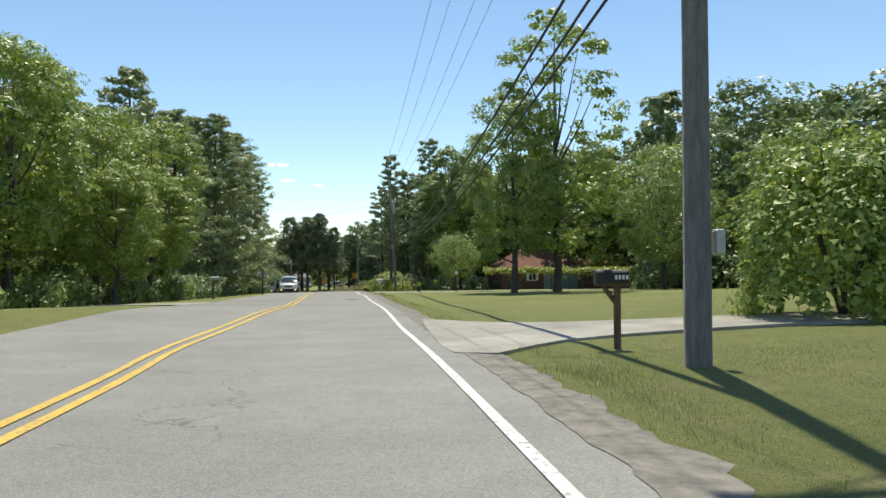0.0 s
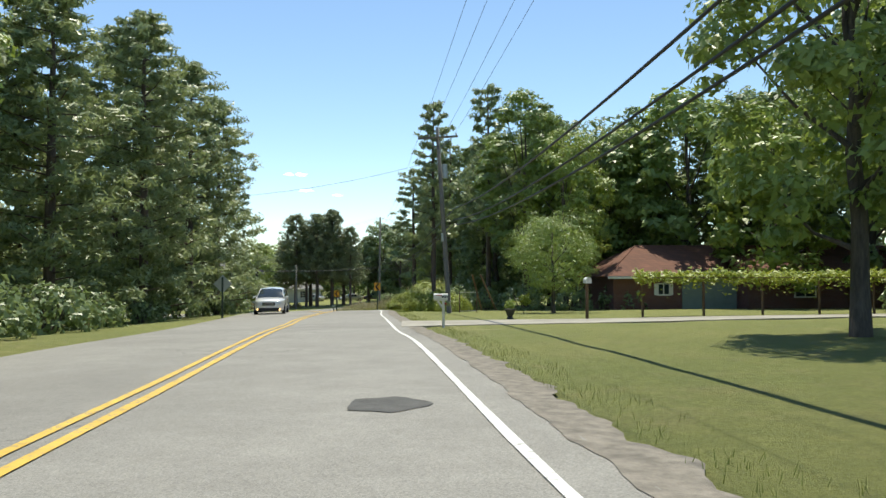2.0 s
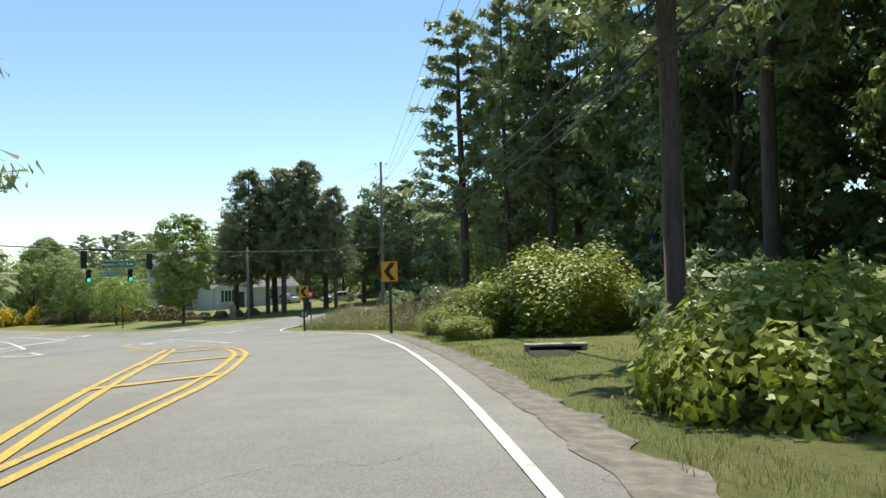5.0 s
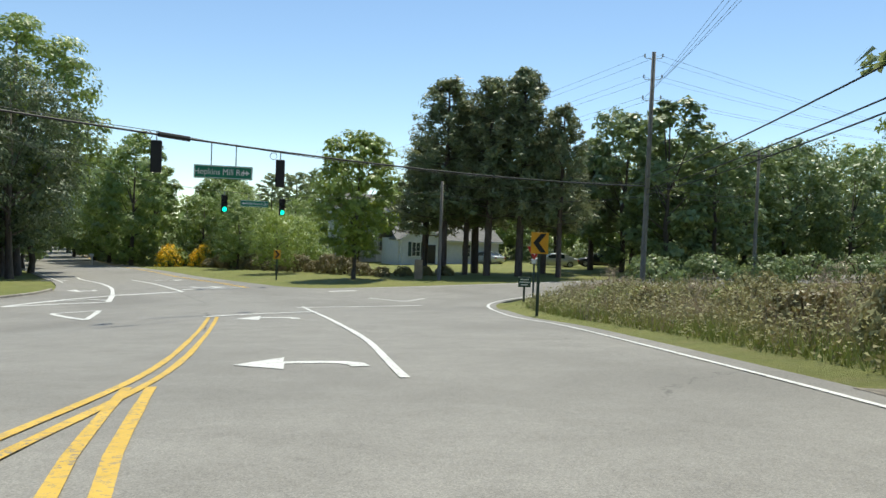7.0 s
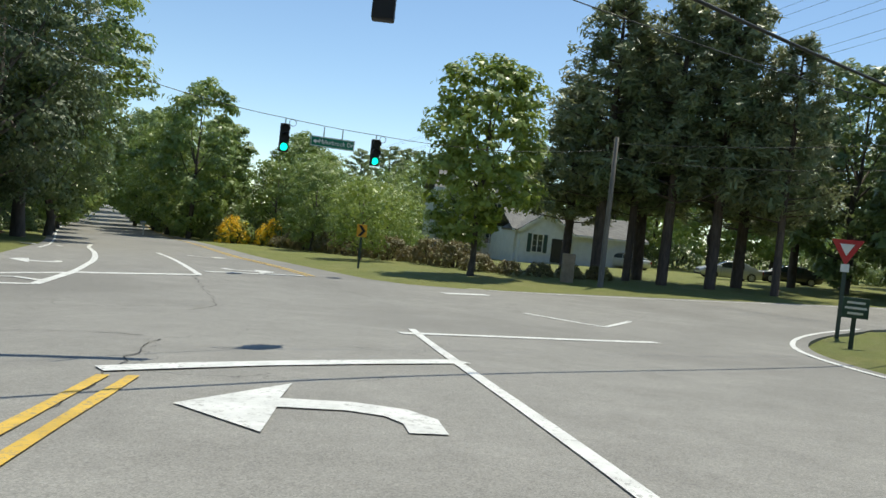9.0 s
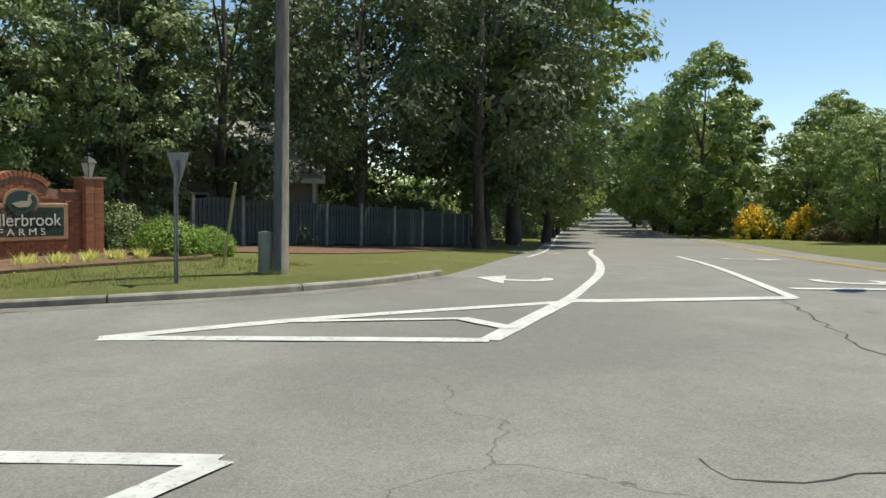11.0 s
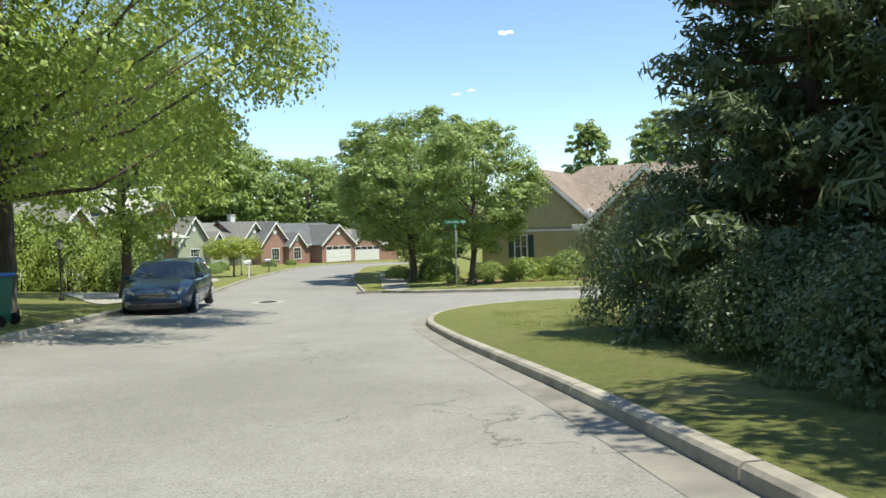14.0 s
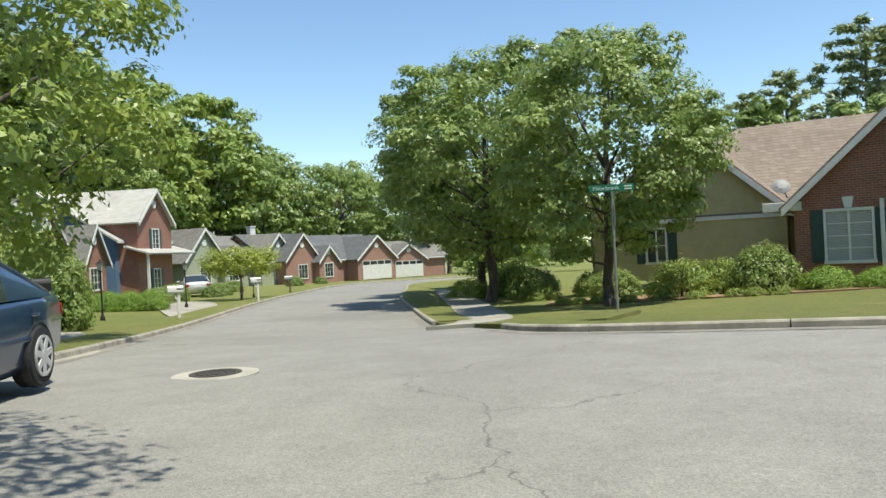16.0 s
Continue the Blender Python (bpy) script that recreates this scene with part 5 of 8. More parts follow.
def signal(x, y, top, turn, lit, label, wire_z):
    """A three-lens signal head hung from a span wire; its lenses look along local -y."""
    e = thing("traffic_signal", (x, y, top), turn, label, "traffic signal", "traffic signals")
    bm = bmesh.new()
    box(bm, 0, 0, -1.08, 0.34, 0.2, 1.06, None, 0.03)
    part("housing", bm, MATT_BLACK, e)
    for k in range(3):
        z = -0.19 - 0.35 * k
        bm = bmesh.new()
        lathe(bm, [(0.01, 0.02), (0.13, 0.02), (0.14, 0.0)], 18, pose(0, -0.1, z, 90, 0, 0))
        part("lens", bm, lens_on if (lit and k == 2) else BLACK, e, "glowing green lens" if lit and k == 2 else "")
        bm = bmesh.new()
        ring = [(0.155 * math.cos(a), 0.155 * math.sin(a)) for a in np.linspace(radians(-25), radians(205), 13)]
        u = [bm.verts.new((c, -0.1, z + s)) for c, s in ring]
        v = [bm.verts.new((c * 1.02, -0.34, z + s * 1.02 - 0.02)) for c, s in ring]
        for i in range(12):
            bm.faces.new((u[i], u[i + 1], v[i + 1], v[i]))
        bmesh.ops.solidify(bm, geom=list(bm.faces), thickness=0.008)
        part("visor", bm, MATT_BLACK, e)
    bm = bmesh.new()
    tube(bm, [(0, 0, -0.03), (0, 0, wire_z - top)], 0.022, 6)
    part("hanger", bm, STEEL, e)
    bm = bmesh.new()
    tube(bm, [(0.27 + 0.13 * math.cos(a), 0, wire_z - top - 0.14 + 0.13 * math.sin(a)) for a in np.linspace(0, 2 * math.pi, 17)], 0.012, 5)
    part("cable_loop", bm, WIRE, e)
    return e


def overhead_sign(x, y, top, turn, words, w, h, wire_z, label):
    e = thing("street_name_sign", (x, y, top), turn, label, "street sign")
    bm = bmesh.new()
    box(bm, 0, 0, -h, w, 0.03, h, None, 0.008)
    part("panel", bm, GREEN_SIGN, e)
    bm = bmesh.new()
    for sx, sz, px, pz in ((w - 0.04, 0.02, 0, -0.04), (w - 0.04, 0.02, 0, -h + 0.02), (0.02, h - 0.04, -w / 2 + 0.03, -h + 0.02), (0.02, h - 0.04, w / 2 - 0.03, -h + 0.02)):
        box(bm, px, -0.017, pz, sx, 0.004, sz)
    part("border", bm, SIGN_WHITE, e)
    tx, size, right = words
    text("lettering", tx, size, SIGN_WHITE, e, upright(-0.14 if right else 0.14, -0.019, -h / 2), wide=0.88)
    bm = bmesh.new()
    s = 1 if right else -1
    prism(bm, [(s * px, pz) for px, pz in ((0, 0.03), (0.14, 0.03), (0.14, 0.09), (0.26, 0), (0.14, -0.09), (0.14, -0.03), (0, -0.03))], 0.004, pose(s * (w / 2 - 0.36), -0.022, -h / 2))
    part("arrow", bm, SIGN_WHITE, e)
    for px in (-w * 0.21, w * 0.21):
        bm = bmesh.new()
        tube(bm, [(px, 0, -0.01), (px, 0, wire_z - top)], 0.022, 6)
        part("hanger", bm, STEEL, e)
    return e


signal(-21.7, 42.23, 1.86, 206, False, "black traffic signal seen from behind, on a span wire", 2.14)
signal(-19.55, 47.22, 1.75, 200, False, "black traffic signal seen from behind, on a span wire", 2.0)
overhead_sign(-20.7, 44.9, 1.27, 24, ("Hopkins Mill Rd", 0.31, True), 2.05, 0.48, 2.06, "green overhead street sign with white lettering")
cable((-29.3, 27.5, 3.0), (-21.7, 42.23, 2.14), 0.2, 0.012, "span_wire", "thin span wire between poles over the crossing")
cable((-21.7, 42.23, 2.14), (-19.55, 47.22, 2.0), 0.03, 0.012, "span_wire", "thin span wire between poles over the crossing")
cable((-19.55, 47.22, 2.0), (-5.1, 65.4, zc + 6.4), 0.35, 0.012, "span_wire", "thin span wire between poles over the crossing")
signal(-29.9, 62.2, 0.98, 38, True, "black traffic signal showing green, on a span wire", 1.17)
signal(-27.5, 65.2, 0.96, 38, True, "black traffic signal showing green, on a span wire", 1.12)
overhead_sign(-28.7, 63.8, 0.72, 40, ("Millerbrook Dr", 0.25, False), 1.75, 0.4, 1.1, "green overhead street sign with white lettering")
cable((-36.9, 51.95, hz(-36.9, 51.95) + 7.9), (-29.9, 62.2, 1.17), 0.5, 0.012, "span_wire", "thin span wire between poles over the crossing")
cable((-29.9, 62.2, 1.17), (-27.5, 65.2, 1.12), 0.03, 0.012, "span_wire", "thin span wire between poles over the crossing")
cable((-27.5, 65.2, 1.12), (-19.1, 74.2, hz(-19.1, 74.2) + 6.6), 0.35, 0.012, "span_wire", "thin span wire between poles over the crossing")


def post(e, tall, mat=POST_GREEN, w=0.055):
    bm = bmesh.new()
    prism(bm, [(-w, -0.3), (-w, tall), (-w * 0.55, tall), (-w * 0.5, tall), (w * 0.5, tall), (w * 0.55, tall), (w, tall), (w, -0.3)], 0.012)
    box(bm, 0, 0.03, -0.3, w * 0.9, 0.035, tall + 0.3)
    return part("post", bm, mat, e)


def chevron(x, y, turn, tall, w, h, flip, label, both=False):
    e = thing("chevron_sign", (x, y, hz(x, y)), turn, label, "road sign", "chevron signs")
    post(e, tall)
    bm = bmesh.new()
    box(bm, 0, -0.02, tall - h, w, 0.012, h, None, 0.004)
    part("panel", bm, SIGN_YELLOW, e)
    bm = bmesh.new()
    s = -1 if flip else 1
    o = [(-0.38 * w, 0), (0.05 * w, 0.44 * h), (0.38 * w, 0.44 * h), (-0.04 * w, 0), (0.38 * w, -0.44 * h), (0.05 * w, -0.44 * h)]
    prism(bm, [(s * a, b) for a, b in o], 0.003, pose(0, -0.031, tall - h / 2))
    part("arrow", bm, MATT_BLACK, e)
    return e


chevron(-2.85, 25.2, -6, 2.75, 0.62, 0.76, False, "amber chevron sign with a black arrow on a post")
chevron(-9.4, 46.9, 14, 2.95, 0.62, 0.76, False, "amber chevron sign with a black arrow on a post")
chevron(-30.8, 72.0, 24, 2.2, 0.5, 0.62, True, "small amber chevron sign on the corner lawn")

# give-way sign with a small panel below
e = thing("yield_sign", (-10.9, 60.6, hz(-10.9, 60.6)), -20, "red and white triangular yield sign on a post", "road sign")
post(e, 2.6)
bm = bmesh.new()
prism(bm, [(-0.42, 0), (0.42, 0), (0, -0.73)], 0.01, pose(0, -0.03, 2.75))
part("panel", bm, SIGN_RED, e)
bm = bmesh.new()
prism(bm, [(-0.19, -0.12), (0.19, -0.12), (0, -0.45)], 0.006, pose(0, -0.04, 2.75))
part("centre", bm, SIGN_WHITE, e)
bm = bmesh.new()
box(bm, 0, -0.03, 1.85, 0.22, 0.01, 0.22)
part("plate", bm, SIGN_WHITE, e, "small square plate")
e = thing("small_board", (-11.05, 57.6, hz(-11.05, 57.6)), 10, "small dark green board on a low post", "sign board")
post(e, 1.25)
bm = bmesh.new()
box(bm, 0, -0.025, 0.75, 0.62, 0.02, 0.5, None, 0.01)
p_ = part("panel", bm, plain("dark_green_board", (0.03, 0.07, 0.05), 0.5, 0, 5, 0.2, 0), e)
for k, w in enumerate((0.42, 0.5, 0.36)):
    bm = bmesh.new()
    box(bm, 0, -0.037, 1.1 - 0.13 * k, w, 0.004, 0.055)
    part("line_of_writing", bm, SIGN_WHITE, e)

# back of a yield sign on the corner lawn
e = thing("yield_sign", (-35.7, 49.6, hz(-35.7, 49.6) + 0.1), 197, "bare metal back of a triangular yield sign", "road sign")
post(e, 2.0, STEEL, 0.04)
bm = bmesh.new()
prism(bm, [(-0.3, 0), (0.3, 0), (0, -0.58)], 0.008, pose(0, -0.03, 2.12))
part("panel", bm, SIGN_BACK, e)
e = thing("cable_pedestal", (-37.1, 51.72, hz(-37.1, 51.72)), 0, "short grey cylinder cable pedestal beside the pole", "pedestal")
bm = bmesh.new()
lathe(bm, [(0.14, -0.1), (0.14, 0.78), (0.13, 0.8), (0.02, 0.82)], 18)
part("body", bm, plain("grey_green_plastic", (0.3, 0.32, 0.29), 0.6, 0, 5, 0.15, 0.05), e, smooth=False)
e = thing("guy_guard", (-38.2, 51.3, hz(-38.2, 51.3)), 0, "slanting yellow guy wire guard", "cable guard")
bm = bmesh.new()
tube(bm, [(0, 0, 0), (0.25, 0.15, 1.7)], 0.03, 7)
part("sleeve", bm, plain("faded_yellow", (0.5, 0.45, 0.2), 0.6), e)

# street name sign at the side street
e = thing("street_name_post", (-70.6, 22.8, hz(-70.6, 22.8)), 108.6, "green street name blades on a grey steel post", "street sign")
bm = bmesh.new()
tube(bm, [(0, 0, -0.2), (0, 0, 2.78)], 0.03, 8)
part("post", bm, STEEL, e)
bm = bmesh.new()
box(bm, 0, 0, 2.78, 0.98, 0.02, 0.16, None, 0.004)
bl = part("blade", bm, GREEN_SIGN, e)
text("lettering", "Millerbrook", 0.12, SIGN_WHITE, bl, upright(-0.13, -0.013, 2.86), 0.002, 1.0)
for z in (2.83, 2.89):
    bm = bmesh.new()
    box(bm, 0.36, -0.012, z - 0.018, 0.17, 0.004, 0.03)
    part("line_of_writing", bm, SIGN_WHITE, bl)
bm = bmesh.new()
box(bm, 0, 0, 2.6, 0.02, 0.8, 0.15, None, 0.004)
part("blade", bm, GREEN_SIGN, e)
bm = bmesh.new()
box(bm, 0.04, 0, 2.0, 0.012, 0.46, 0.5, None, 0.003)
part("back_panel", bm, SIGN_BACK, e, "bare sign panel seen edge-on")

# diamond sign from behind
e = thing("diamond_sign", (-9.8, -6.5, hz(-9.8, -6.5)), 180, "bare metal back of a diamond road sign", "road sign")
post(e, 2.35)
bm = bmesh.new()
prism(bm, [(-0.54, 0), (0, -0.54), (0.54, 0), (0, 0.54)], 0.008, pose(0, -0.03, 1.95))
part("panel", bm, SIGN_BACK, e)


def mailbox(x, y, turn, body, post_mat, label, tall=1.05, bar=None, arm=True, scale=1.0, num=True):
    e = thing("mailbox", (x, y, hz(x, y)), turn, label, "mailbox", "mailboxes")
    e.scale = (scale, scale, scale)
    bm = bmesh.new()
    box(bm, 0, 0, -0.2, 0.1, 0.1, tall + 0.12, None, 0.006)
    p = part("post", bm, post_mat, e)
    if arm:
        bm = bmesh.new()
        tube(bm, [(0, 0, tall - 0.4), (-0.22, 0, tall - 0.1)], 0.04, 4)
        box(bm, -0.1, 0, tall - 0.09, 0.52, 0.12, 0.05)
        part("bracket", bm, post_mat, p)
    bm = bmesh.new()
    o = [(-0.1, 0), (0.1, 0), (0.1, 0.12)] + [(0.1 * math.cos(a), 0.12 + 0.1 * math.sin(a)) for a in np.linspace(0.2, math.pi - 0.2, 8)] + [(-0.1, 0.12)]
    prism(bm, o, 0.52, pose(-0.35, 0, tall - 0.04, 0, 0, -90) @ pose(0, 0, 0))
    b = part("box", bm, body, e)
    bm = bmesh.new()
    prism(bm, [(-0.105, 0), (0.105, 0), (0.105, 0.12)] + [(0.105 * math.cos(a), 0.12 + 0.105 * math.sin(a)) for a in np.linspace(0.2, math.pi - 0.2, 8)] + [(-0.105, 0.12)], 0.02, pose(-0.37, 0, tall - 0.042, 0, 0, -90))
    part("door", bm, body, b)
    if num:
        for k in range(4):
            bm = bmesh.new()
            box(bm, -0.04 + 0.06 * k, -0.103, tall + 0.02, 0.038, 0.006, 0.07)
            part("number_bar", bm, bar or MATT_BLACK, b)
    return e


DARK_METAL = plain("dark_mailbox_metal", (0.03, 0.03, 0.032), 0.45, 0.3, 6, 0.2, 0.05)
BROWN_WOOD = grain_material("brown_post", (0.09, 0.055, 0.035), (0.2, 0.13, 0.085))
mailbox(7.5, -73.45, 0, DARK_METAL, BROWN_WOOD, "dark mailbox with pale number bars on a brown post", 1.12, SIGN_WHITE, True, 0.85)
wm = mailbox(2.6, -26.5, 0, WHITE_PAINT, WHITE_PAINT, "large white mailbox with a wreath on a white post", 1.08, MATT_BLACK, True, 0.86)
bm = bmesh.new()
tube(bm, [(-0.27, -0.108, 1.2), (-0.2, -0.108, 1.2), (-0.06, -0.108, 1.195)], 0.012, 5)
part("flag", bm, SIGN_RED, wm, "red flag")
np.random.seed(5)
c_ = np.random.normal(0, 0.06, (260, 3)) + (0.16, 0, 0.88)
leaf_cloud("wreath", c_, (c_ - (0.16, 0, 0.88)) * 8, 0.02, LEAF_DARK, wm)
bm = bmesh.new()
bmesh.ops.create_icosphere(bm, subdivisions=2, radius=0.045, matrix=pose(0.08, -0.06, 0.88))
part("red_bow", bm, SIGN_RED, wm)
mailbox(8.6, -20.2, 90, WHITE_PAINT, BROWN_WOOD, "small pale mailbox on a thick dark wooden post", 1.35, None, False, 1.1, False)
mailbox(-60.9, 16.6, 146, DARK_METAL, WHITE_PAINT, "black mailbox on a tall white post by the kerb", 1.15)
mailbox(-72.4, 6.1, 146, WHITE_PAINT, WHITE_PAINT, "white mailbox on a white post by the driveway", 1.1)
mailbox(-82.9, -0.4, 146, WHITE_PAINT, WHITE_PAINT, "white mailbox on a white post by the lawn", 1.2)
mailbox(-93.0, -7.4, 146, SIGN_BACK, BROWN_WOOD, "grey mailbox far along the kerb", 1.1)
mailbox(-7.2, -36.6, 180, SIGN_BACK, BROWN_WOOD, "small grey mailbox at the wood's edge", 1.2, None, True, 1, False)
mailbox(-66.5, 99.3, 40, SIGN_BACK, WHITE_PAINT, "pale mailbox by the far driveway", 1.2, None, True, 1, False)


def lamp_post(x, y, label):
    e = thing("lamp_post", (x, y, hz(x, y)), 0, label, "lamp post", "garden lamps")
    bm = bmesh.new()
    lathe(bm, [(0.09, -0.1), (0.09, 0.1), (0.04, 0.25), (0.03, 0.4), (0.03, 1.75), (0.06, 1.8), (0.02, 1.84)], 10)
    part("post", bm, MATT_BLACK, e)
    lantern(e, 0, 0, 1.84, 0.9)
    return e


FROST = plain("frosted_lamp_glass", (0.6, 0.6, 0.55), 0.25, 0, 6, 0.08, 0)


def lantern(e, x, y, z, s):
    bm = bmesh.new()
    lathe(bm, [(0.08 * s, 0), (0.15 * s, 0.26 * s), (0.01, 0.27 * s)], 6, pose(x, y, z))
    g = part("glass", bm, FROST, e)
    bm = bmesh.new()
    lathe(bm, [(0.18 * s, 0), (0.12 * s, 0.07 * s), (0.03 * s, 0.12 * s), (0.03 * s, 0.17 * s), (0.005, 0.19 * s)], 6, pose(x, y, z + 0.265 * s))
    for k in range(6):
        a = k * math.pi / 3
        tube(bm, [(x + 0.082 * s * math.cos(a), y + 0.082 * s * math.sin(a), z), (x + 0.154 * s * math.cos(a), y + 0.154 * s * math.sin(a), z + 0.265 * s)], 0.008 * s, 4)
    part("cap", bm, MATT_BLACK, e)
    return g


lamp_post(-58.6, 13.2, "black lantern lamp post beside a driveway")
lamp_post(-71.3, 3.3, "black lantern lamp post beside a hedge")
lamp_post(-79.2, -1.5, "black lantern lamp post on the lawn")
lamp_post(-89.6, -7.4, "black lantern lamp post on the lawn")

# wheeled bins
def bin_(x, y, turn, lid, label):
    e = thing("wheeled_bin", (x, y, hz(x, y) + 0.1), turn, label, "rubbish bin", "wheeled bins")
    bm = bmesh.new()
    vs = box(bm, 0, 0, 0.05, 0.56, 0.62, 0.95, None, 0.03)
    for v in vs:
        k = 0.8 + 0.2 * v.co.z
        v.co.x, v.co.y = v.co.x * k, v.co.y * k
    part("body", bm, GREEN_BIN, e)
    bm = bmesh.new()
    box(bm, 0, 0, 1.0, 0.62, 0.72, 0.07, None, 0.03)
    part("lid", bm, lid, e)
    for s in (-1, 1):
        bm = bmesh.new()
        lathe(bm, [(0.02, 0), (0.12, 0), (0.12, 0.05), (0.02, 0.05)], 14, pose(s * 0.27 - 0.025, 0.3, 0.12, 0, 90, 0))
        part("wheel", bm, BLACK, e)
    bm = bmesh.new()
    box(bm, 0, -0.3, 0.55, 0.28, 0.01, 0.1)
    part("mark", bm, SIGN_WHITE, e)


bin_(-50.35, 22.75, 30, BLUE_BIN, "green wheeled bin with a blue lid")
bin_(-51.6, 20.9, 60, GREEN_BIN, "green wheeled bin beside the driveway")

# manhole in the side street
e = thing("manhole_cover", (-60.0, 21.5, hz(-60.0, 21.5) + 0.02), 10, "round iron manhole cover in a pale concrete collar", "manhole")
bm = bmesh.new()
lathe(bm, [(0.5, 0.0), (0.5, 0.012), (0.32, 0.016), (0.02, 0.016)], 36)
part("collar", bm, CONCRETE, e)
bm = bmesh.new()
lathe(bm, [(0.3, 0.017), (0.3, 0.026), (0.02, 0.028)], 30)
for k in range(-3, 4):
    w = 0.5 * math.cos(k * 0.42)
    box(bm, 0, k * 0.07, 0.026, w, 0.03, 0.008)
part("iron_cover", bm, plain("rusty_iron", (0.1, 0.09, 0.08), 0.7, 0.5, 8, 0.3, 0.2), e)

# drain inlet slab on the bend's verge
e = thing("drain_box", (0.96, 10.65, hz(0.96, 10.65)), -4, "low concrete drain slab with a dark plate for its shaded opening", "drain")
bm = bmesh.new()
box(bm, 0, 0.36, 0.085, 1.26, 0.34, 0.05, None, 0.014)
part("slab", bm, KERB, e)
for px, py, sx, sy in ((-0.57, 0.36, 0.1, 0.3), (0.57, 0.36, 0.1, 0.3), (0, 0.48, 1.04, 0.06)):
    bm = bmesh.new()
    box(bm, px, py, -0.3, sx, sy, 0.385)
    # back wall coloured dark to give the opening its shade
    part("side_wall", bm, TAR_AND_SHADE if py == 0.48 else KERB, e)
# raised plate, coloured dark to stand for the shade inside the pit
bm = bmesh.new()
box(bm, -0.16, -0.4, -0.3, 0.8, 1.25, 0.32, None, 0.01)
part("pit", bm, plain("drain_pit_shade", (0.03, 0.027, 0.022), 0.8, 0, 9, 0.5, 0.6), e)

# pipe gate with a cross brace
RAIL = plain("pale_pipe", (0.5, 0.5, 0.47), 0.5, 0.4, 8, 0.2, 0.05)
e = thing("pipe_gate", (0, 0, 0), 0, "pipe gate with slanting braces between wooden posts", "gate")
g0, g1 = Vector((5.4, 21.6, hz(5.4, 21.6))), Vector((5.0, 13.4, hz(5.0, 13.4)))
for g, h in ((g0, 1.25), (g1, 1.45)):
    bm = bmesh.new()
    tube(bm, [(g.x, g.y, g.z - 0.3), (g.x, g.y, g.z + h)], 0.13, 10)
    part("wooden_post", bm, BROWN_WOOD, e)
bm = bmesh.new()
tube(bm, [g0 + Vector((0, 0, 1.12)), g1 + Vector((0, 0, 1.15))], 0.035, 8)
part("top_rail", bm, RAIL, e)
for a, b in ((0.02, 0.48), (0.98, 0.48)):
    bm = bmesh.new()
    tube(bm, [g0.lerp(g1, a) + Vector((0, 0, 0.08)), g0.lerp(g1, b) + Vector((0, 0, 0.75))], 0.025, 6)
    part("brace", bm, RAIL, e)
# low wire gate beside the leaning pole, and slanting props
e = thing("wire_gate", (4.6, -4.2, hz(4.6, -4.2)), 12, "small rusty wire gate standing in the grass", "gate")
for px in (-0.55, 0.55):
    bm = bmesh.new()
    tube(bm, [(px, 0, -0.2), (px, 0, 1.35)], 0.035, 7)
    part("gate_post", bm, BROWN_WOOD, e)
for z in (0.12, 1.25):
    bm = bmesh.new()
    tube(bm, [(-0.55, 0, z), (0.55, 0, z)], 0.02, 6)
    part("rail", bm, RAIL, e)
for k in range(9):
    bm = bmesh.new()
    tube(bm, [(-0.5 + k * 0.125, 0, 0.12), (-0.5 + k * 0.125, 0, 1.25)], 0.006, 4)
    part("wire", bm, WIRE, e)
for x, y, dx in ((5.9, 2.2, 0.7), (6.9, 2.0, 1.15)):
    e = thing("guy_anchor", (x, y, hz(x, y)), 0, "slanting guy wire with a rust-coloured guard", "guy wire", "guy wires")
    bm = bmesh.new()
    tube(bm, [(0, 0, 0), (-dx, -0.6, 2.5)], 0.045, 7)
    part("guard", bm, plain("rusty_guard", (0.28, 0.15, 0.08), 0.7), e)
# board fence under the trees, round the corner and along the west road
FENCE = plain("weathered_fence_board", (0.085, 0.1, 0.09), 0.85, 0, 6, 0.4, 0.3)
e = thing("board_fence", (0, 0, 0), 0, "weathered grey-green board fence with pale posts under the trees", "fence")
line = resample([(-46.4, 53.4), (-48.2, 59.6), (-51.0, 66.6), (-61.0, 76.9), (-70.6, 86.7)], 1.85)
board = None
for (x0, y0), (x1, y1) in zip(line[:-1, :2], line[1:, :2]):
    a = math.degrees(math.atan2(y1 - y0, x1 - x0))
    bm = bmesh.new()
    box(bm, 0, 0, -0.2, 0.12, 0.12, 1.8, None, 0.012)
    box(bm, 0, 0, 1.6, 0.15, 0.15, 0.03, None, 0.008)
    part("post", bm, KERB, e, "pale squared post").matrix_local = pose(x0, y0, hz(x0, y0), 0, 0, a)
    for z in (0.35, 1.15):
        bm = bmesh.new()
        box(bm, 0.925, 0.035, z, 1.8, 0.03, 0.09)
        part("rail", bm, FENCE, e).matrix_local = pose(x0, y0, hz(x0, y0), 0, 0, a)
    for k in range(11):
        f = (k + 0.75) / 11.5
        x, y = x0 + (x1 - x0) * f, y0 + (y1 - y0) * f
        if board is None:
            bm = bmesh.new()
            box(bm, 0, 0, 0.04, 0.135, 0.02, 1.42, None, 0.004)
            slat = part("board", bm, FENCE, e)
            board = slat.data
        else:
            slat = new("board", board)
            slat.parent = e
        slat.matrix_local = pose(x, y, hz(x, y) + 0.09 * math.sin(math.pi * f), 0, 0, a)
# stone marker by the short pole
e = thing("stone_marker", (-20.9, 75.2, hz(-20.9, 75.2)), 15, "weathered upright stone marker block", "stone marker")
bm = bmesh.new()
box(bm, 0, 0, -0.1, 0.62, 0.5, 1.55, None, 0.05)
